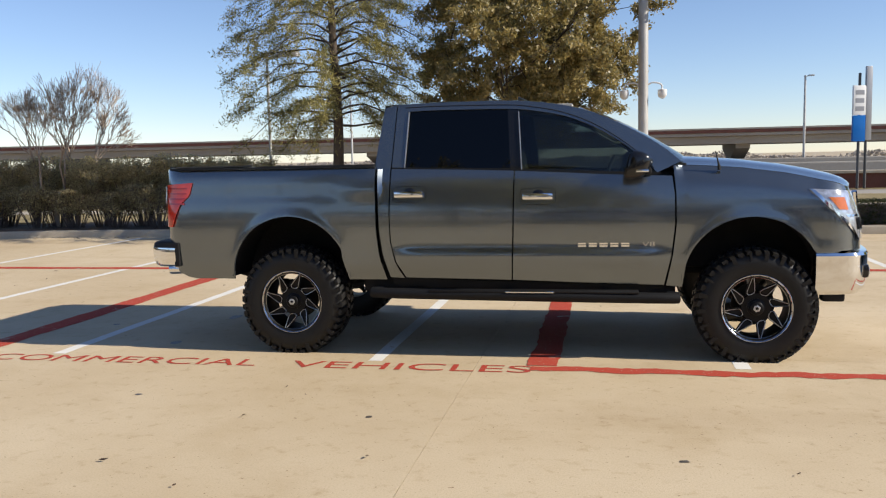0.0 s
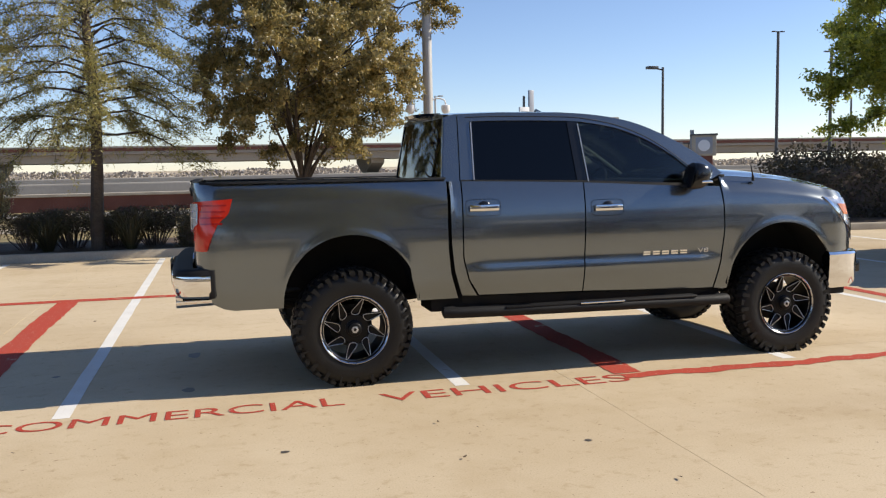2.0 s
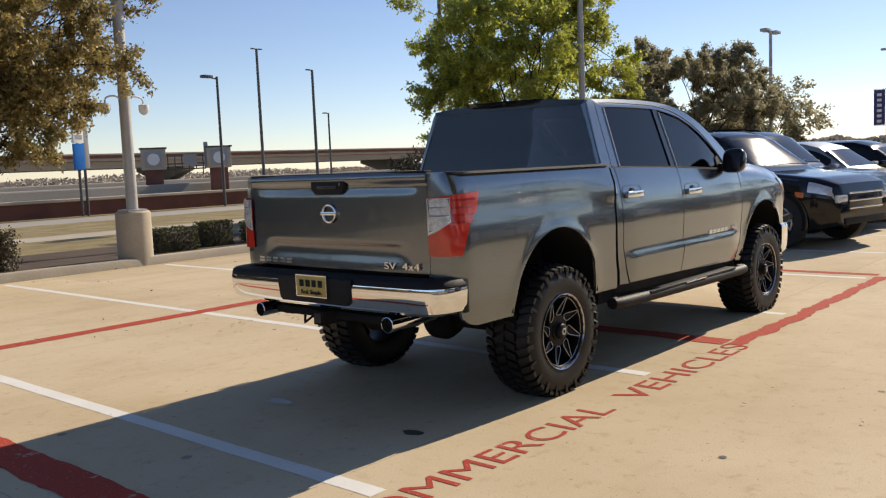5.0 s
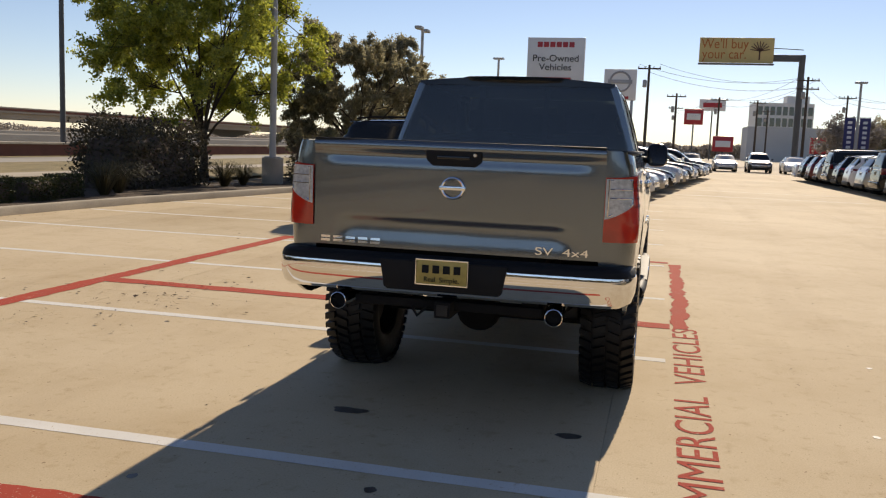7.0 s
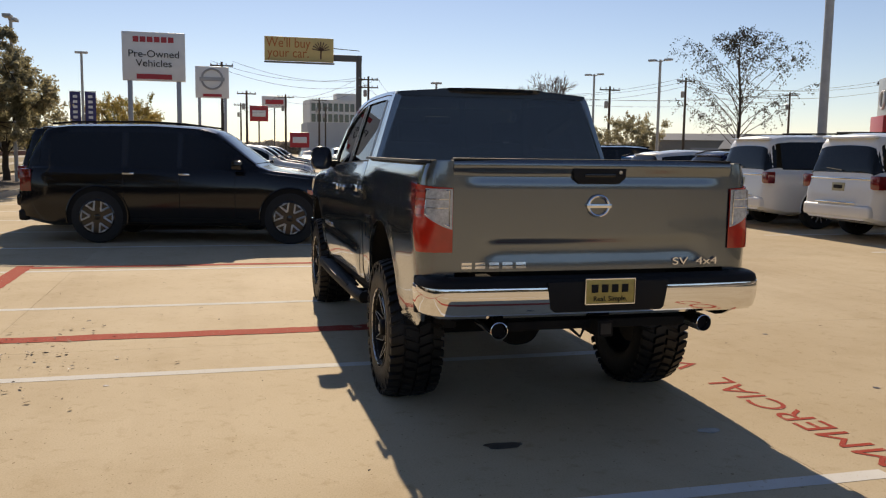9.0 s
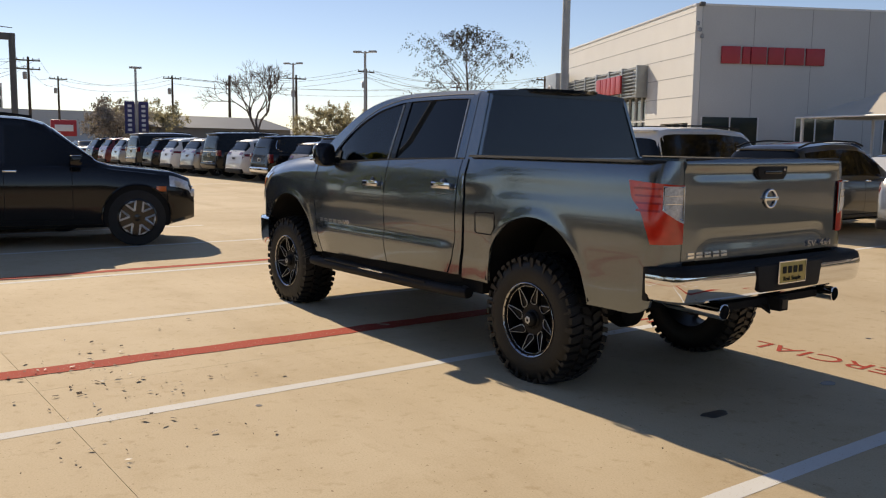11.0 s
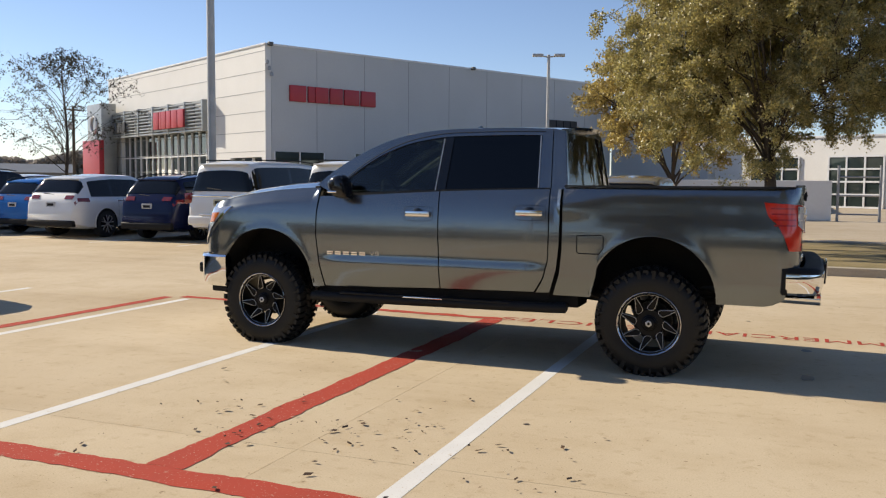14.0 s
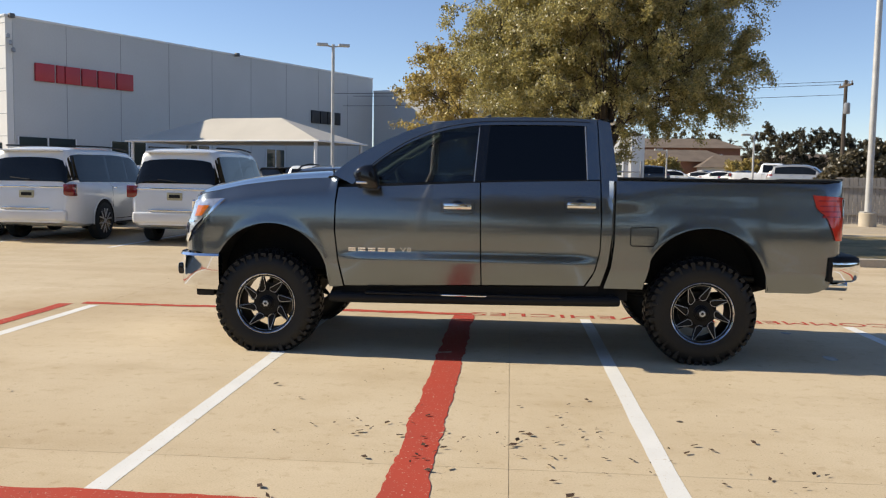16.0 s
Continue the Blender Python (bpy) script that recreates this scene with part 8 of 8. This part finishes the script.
# showroom
def bars(parent, name, count, x0, x1, z0, z1, y, mat, along="x", depth=0.12, weights=None):
    """Brand lettering kept as plain blocks, one a letter."""
    w = weights or [1] * count
    total, at = sum(w), x0
    for k in range(count):
        step = (x1 - x0) * w[k] / total
        a, b = at, at + step * 0.88
        bm = box_mesh(a, b, y, y + depth, z0, z1, 0.02) if along == "x" else box_mesh(y, y + depth, a, b, z0, z1, 0.02)
        part(name, bm, mat, parent)
        at += step


def showroom():
    t = thing("showroom", "large white and grey car showroom with glazed front", "building", at=pose(29.1, -38.0, 0, 0, 0, -28.0))
    H = 9.8
    part("west_wall", box_mesh(0.0, 0.4, -33, -0.42, 0, H), wall_grey, t, "smooth grey side wall", smooth=False)
    part("roof", box_mesh(0.4, 27, -33, -0.42, H - 0.5, H - 0.2), wall_grey, t, smooth=False)
    part("parapet_cap", box_mesh(-0.05, 0.45, -33, 0.05, H, H + 0.12, 0.02), sign_white, t)
    part("parapet_cap", box_mesh(0.45, 27.2, -0.43, 0.06, H, H + 0.12, 0.02), sign_white, t)
    part("east_wall", box_mesh(26.6, 27, -33, -0.42, 0, H), wall_grey, t, smooth=False)
    part("south_wall", box_mesh(0.4, 26.6, -33, -32.6, 0, H), wall_grey, t, smooth=False)
    front = part("front_wall", box_mesh(0.0, 7.4, -0.4, 0.0, 3.0, H), wall_white, t, "white panelled front wall", smooth=False)
    part("front_wall", box_mesh(7.4, 27, -0.4, 0.0, 4.95, H), wall_white, t, smooth=False)
    part("front_wall", box_mesh(24.2, 27, -0.4, 0.0, 0.0, 4.95), wall_white, t, smooth=False)
    part("front_wall", box_mesh(0, 0.5, -0.4, 0.0, 0, 3.0), wall_white, t, smooth=False)
    part("front_wall", box_mesh(4.7, 7.4, -0.4, 0.0, 0, 3.0), wall_white, t, smooth=False)
    # panel joints of the front
    for k in range(1, 8):
        part("joint", box_mesh(0.0, 27, 0.0, 0.012, 1.22 * k + 0.9, 1.22 * k + 0.93), seam_grey, front, smooth=False)
    for k in range(1, 9):
        part("wall_joint", box_mesh(-0.012, 0.0, -3.7 * k, -3.7 * k + 0.03, 0, H), seam_grey, t, smooth=False)
    # ground-floor windows
    for a, b in ((0.55, 4.65),):
        w = part("window", box_mesh(a, b, -0.35, -0.28, 0.0, 2.95), store_glass, t, "dark shop window", smooth=False)
        for k in range(4):
            x = a + (b - a) * k / 3
            part("window_frame", box_mesh(x - 0.04, x + 0.04, -0.30, -0.12, 0, 2.95), sign_white, w, smooth=False)
    for y0, y1 in ((-4.2, -0.6), (-9.2, -6.6), (-14.5, -12.4), (-22.0, -20.0)):
        w = part("window", box_mesh(-0.03, 0.02, y0, y1, 1.0, 3.35), store_glass, t, "dark side window", smooth=False)
        for k in range(3):
            y = y0 + (y1 - y0) * k / 2
            part("window_frame", box_mesh(-0.07, -0.03, y - 0.04, y + 0.04, 1.0, 3.35), sign_white, w, smooth=False)
    # glazed entrance with louvres over it
    g = part("curtain_wall", box_mesh(7.4, 24.2, -0.34, -0.28, 0.0, 4.95), store_glass, t, "tall dark shop glazing with pale bars", smooth=False)
    for k in range(15):
        x = 7.45 + 16.7 * k / 14
        part("mullion", box_mesh(x - 0.045, x + 0.045, -0.28, -0.16, 0, 4.95), sign_white, g, smooth=False)
    for z in (1.6, 3.25):
        part("transom", box_mesh(7.4, 24.2, -0.28, -0.18, z - 0.05, z + 0.05), sign_white, g, smooth=False)
    lou = part("louvre_frame", box_mesh(7.2, 24.4, 0.62, 0.74, 4.86, 4.98, 0.01), louvre_metal, t, "grey metal louvre screen")
    for k in range(8):
        z = 5.13 + 0.235 * k
        part("louvre", box_mesh(7.2, 24.4, 0.54, 0.72, z - 0.055, z + 0.045, 0.01), louvre_metal, lou)
    for k in range(7):
        x = 7.3 + 17 * k / 6
        part("louvre_post", box_mesh(x - 0.10, x + 0.10, 0.0, 0.78, 4.82, 6.95, 0.01), louvre_metal, lou)
    bars(lou, "brand_letter", 6, 15.2, 9.8, 5.2, 6.45, 0.80, sign_red, "x", 0.14, (6, 2.4, 5, 5, 6, 6))
    bars(lou, "name_letter", 4, 23.4, 20.9, 5.25, 6.05, 0.80, sign_black, "x", 0.12, (5, 4, 4, 4))
    # red portal and grey pylon at the far end
    part("pylon", box_mesh(24.2, 27.6, 0.4, 1.6, 0.0, 7.7, 0.05), louvre_metal, t, "grey entrance pylon")
    part("red_portal", box_mesh(23.4, 27.4, 1.7, 2.1, 0.0, 4.7, 0.04), sign_red, t, "red entrance portal")
    ring = [(25.9 + 0.7 * math.cos(a), 1.66, 6.0 + 0.68 * math.sin(a)) for a in np.linspace(0, 2 * math.pi, 33)]
    part("ring_emblem", tube_mesh(ring, 0.09, 8), sign_white, t, "pale ring emblem")
    # side wall lettering as plain blocks
    bars(t, "brand_letter", 6, -1.65, -8.35, 6.5, 7.5, -0.16, sign_red, "y", 0.15, (6, 2.4, 5, 5, 6, 6))
    bars(t, "name_letter", 4, -25.0, -28.6, 5.6, 6.6, -0.16, sign_black, "y", 0.15, (5, 4, 4, 4))
    for y in (-0.3, -17.0):
        part("wall_lamp", box_mesh(-0.25, -0.02, y - 0.15, y + 0.15, H - 0.05, H + 0.18, 0.03), pole_dark, t)
    for k in range(3):
        part("wall_camera", lathe_mesh([(0.03, 0), (0.11, 0.03), (0.11, 0.2), (0.05, 0.26)], 12, Matrix.Translation((-0.18, -0.35 + 0.15 * k, 7.9 + 0.36 * k))), sign_grey, t)
    # service wing
    part("wing_wall", box_mesh(-9.5, 0.0, -36, -33.2, 0, 8.7), wall_grey, t, smooth=False)
    part("wing_wall", box_mesh(-23, -9.5, -37, -34.2, 0, 4.9), wall_white, t, smooth=False)
    part("wing_cap", box_mesh(-9.6, 0.0, -36.1, -33.1, 8.7, 8.85, 0.02), sign_white, t)
    part("wing_cap", box_mesh(-23.1, -9.5, -37.1, -34.1, 4.9, 5.05, 0.02), sign_white, t)
    for k, x in enumerate((-14.5, -20.5)):
        d = part("bay_door", box_mesh(x - 1.9, x + 1.9, -34.2, -34.12, 0, 3.6), store_glass, t, "glazed workshop door with white bars", smooth=False)
        for i in range(5):
            part("door_bar", box_mesh(x - 1.9, x + 1.9, -34.13, -34.05, 0.88 * i, 0.88 * i + 0.12), sign_white, d, smooth=False)
        for i in range(4):
            xx = x - 1.9 + 3.8 * i / 3
            part("door_bar", box_mesh(xx - 0.06, xx + 0.06, -34.13, -34.06, 0, 3.6), sign_white, d, smooth=False)
    return t


showroom()


def shade_canopy():
    t = thing("shade_canopy", "pale cloth shade canopy on slim posts", "canopy", at=pose(16.1, -39.2, 0, 0, 0, -18))
    bm = bmesh.new()
    e = [(-6.1, -2.6, 3.2), (6.1, -2.6, 3.2), (6.1, 2.6, 3.2), (-6.1, 2.6, 3.2)]
    r = [(-2.2, 0, 4.55), (2.3, 0, 4.55)]
    lo = [bm.verts.new(p) for p in e]
    hi = [bm.verts.new(p) for p in r]
    for q in ((lo[0], lo[1], hi[1], hi[0]), (lo[2], lo[3], hi[0], hi[1]), (lo[1], lo[2], hi[1]), (lo[3], lo[0], hi[0])):
        bm.faces.new(q)
    bmesh.ops.recalc_face_normals(bm, faces=bm.faces)
    part("cloth", bm, canopy_cloth, t, smooth=False)
    part("edge_beam", tube_mesh(e + e[:1], 0.05, 6), sign_white, t)
    for x, y in ((-5.8, -2.4), (5.8, -2.4), (5.8, 2.4), (-5.8, 2.4)):
        part("post", tube_mesh([(x, y, -0.1), (x, y, 3.18)], 0.09, 10), sign_white, t)


shade_canopy()
structure("lot_wall", box_mesh(-2.6, 8.5, -33.6, -33.3, 0, 1.75, 0.02, m=None), wall_white, "low white boundary wall", "wall")


def gate_fence():
    t = thing("metal_gate", "grey metal pipe gate beside the white wall", "gate", at=pose(-3.6, -33.5, 0))
    for x in (-0.9, 0.75):
        part("gate_post", tube_mesh([(x, 0, -0.1), (x, 0, 2.4)], 0.06, 10), sign_grey, t)
    for z in (0.3, 1.1, 1.9):
        part("gate_rail", tube_mesh([(-0.9, 0, z), (0.75, 0, z)], 0.035, 8), sign_grey, t)


gate_fence()


def wooden_fence(x0, y0, x1, y1):
    t = thing("wooden_fence", "weathered grey wooden board fence", "fence", at=pose(x0, y0, 0, 0, 0, math.degrees(math.atan2(y1 - y0, x1 - x0))))
    L = math.hypot(x1 - x0, y1 - y0)
    n = int(L / 0.15)
    one = box_mesh(0.0, 0.14, -0.012, 0.012, 0.02, 1.75, 0.004, seg=1)
    first = part("board", one, fence_wood, t, smooth=False)
    for k in range(1, n):
        ob = new("board", first.data)
        ob.parent = t
        ob.location = (k * 0.15, 0.004 * (k % 2), 0.012 * math.sin(k * 2.1))
    for z in (0.4, 1.4):
        part("rail", box_mesh(0, L, -0.06, -0.014, z - 0.045, z + 0.045), fence_wood, t, smooth=False)


wooden_fence(-10.6, -25.7, -40.0, -19.5)


def house(x, y, w, d, h, ridge, wall, head, label):
    t = thing("house", label, "house", "houses beyond the lot", at=pose(x, y, 0.98, 0, 0, head))
    part("wall", box_mesh(-w / 2, w / 2, -d / 2, d / 2, 0, h), wall, t, smooth=False)
    bm = bmesh.new()
    o = 0.5
    lo = [bm.verts.new(p) for p in ((-w / 2 - o, -d / 2 - o, h), (w / 2 + o, -d / 2 - o, h), (w / 2 + o, d / 2 + o, h), (-w / 2 - o, d / 2 + o, h))]
    hi = [bm.verts.new(p) for p in ((-w / 2 + d * 0.3, 0, h + ridge), (w / 2 - d * 0.3, 0, h + ridge))]
    for q in ((lo[0], lo[1], hi[1], hi[0]), (lo[2], lo[3], hi[0], hi[1]), (lo[1], lo[2], hi[1]), (lo[3], lo[0], hi[0]), tuple(reversed(lo))):
        bm.faces.new(q)
    bmesh.ops.recalc_face_normals(bm, faces=bm.faces)
    part("roof", bm, roof_shingle, t, smooth=False)
    for k in range(3):
        xx = -w / 2 + w * (k + 0.5) / 3
        win = part("window", box_mesh(xx - 0.6, xx + 0.6, d / 2, d / 2 + 0.05, h * 0.4, h * 0.8), store_glass, t, smooth=False)
        part("frame", box_mesh(xx - 0.66, xx + 0.66, d / 2, d / 2 + 0.03, h * 0.36, h * 0.84), sign_white, win, smooth=False)


house(-13.8, -87, 15, 7, 2.6, 1.3, house_brick, 4, "brown-brick house with a shallow shingle roof")
house(-18.2, -104, 16, 8, 4.6, 1.3, house_brick, -6, "two-storey brick house with a brown roof")
house(-21.5, -84, 8, 6, 2.0, 1.3, wall_white, 0, "low house with a hipped pale brown roof")
house(-30.0, -88, 9, 7, 2.2, 1.5, wall_white, 5, "low house with a hipped pale brown roof")


shed_tan = material("shed_tan", (0.22, 0.21, 0.19), 0.8, vary=0.1, scale=0.5)
shed_roof = material("shed_roof", (0.20, 0.205, 0.20), 0.5, 0.2, vary=0.1, scale=0.4)


def warehouse(x, y, w, d, h, head, label):
    t = thing("warehouse", label, "building", "distant buildings", at=pose(x, y, 0, 0, 0, head))
    part("wall", box_mesh(-w / 2, w / 2, -d / 2, d / 2, 0, h), shed_tan, t, smooth=False)
    bm = bmesh.new()
    add_prism(bm, [(-d / 2 - 0.3, h), (d / 2 + 0.3, h), (0, h + 1.1)], Matrix.Translation((-w / 2 - 0.3, 0, 0)) @ Matrix.Rotation(math.pi / 2, 4, "Z") @ Matrix.Rotation(math.pi / 2, 4, "X"), w + 0.6)
    bmesh.ops.recalc_face_normals(bm, faces=bm.faces)
    part("roof", bm, shed_roof, t, smooth=False)
    part("door", box_mesh(-w * 0.2, w * 0.1, d / 2, d / 2 + 0.06, 0, h * 0.7), sign_grey, t, smooth=False)


warehouse(114.0, -70.0, 13.6, 12, 3.6, 56.4, "low grey metal warehouse across the street")
warehouse(131, -62, 20, 10, 2.3, 62, "low grey metal shed across the street")
warehouse(90, -70, 19, 10, 2.3, 50, "long low grey store building across the street")
warehouse(72, -24, 14, 9, 2.6, -75, "low tan shed with a gabled roof")


def office_block():
    t = thing("office_block", "distant pale office block with rows of windows", "building", "distant buildings", at=pose(300, -39, 0, 0, 0, 4))
    part("wall", box_mesh(0, 14, -9, 9, 0, 18.5), wall_white, t, smooth=False)
    part("penthouse", box_mesh(3, 9, -8, -1, 18.5, 21), wall_white, t, smooth=False)
    for f in range(4):
        for k in range(9):
            part("window", box_mesh(-0.1, 0.0, -8.6 + 1.95 * k, -7.2 + 1.95 * k, 3.5 + 3.7 * f, 6.2 + 3.7 * f), store_glass, t, smooth=False)


office_block()
structure("far_block_1", box_mesh(210, 225, -60, -20, 0, 8), wall_grey, "low grey building far along the road", "building")
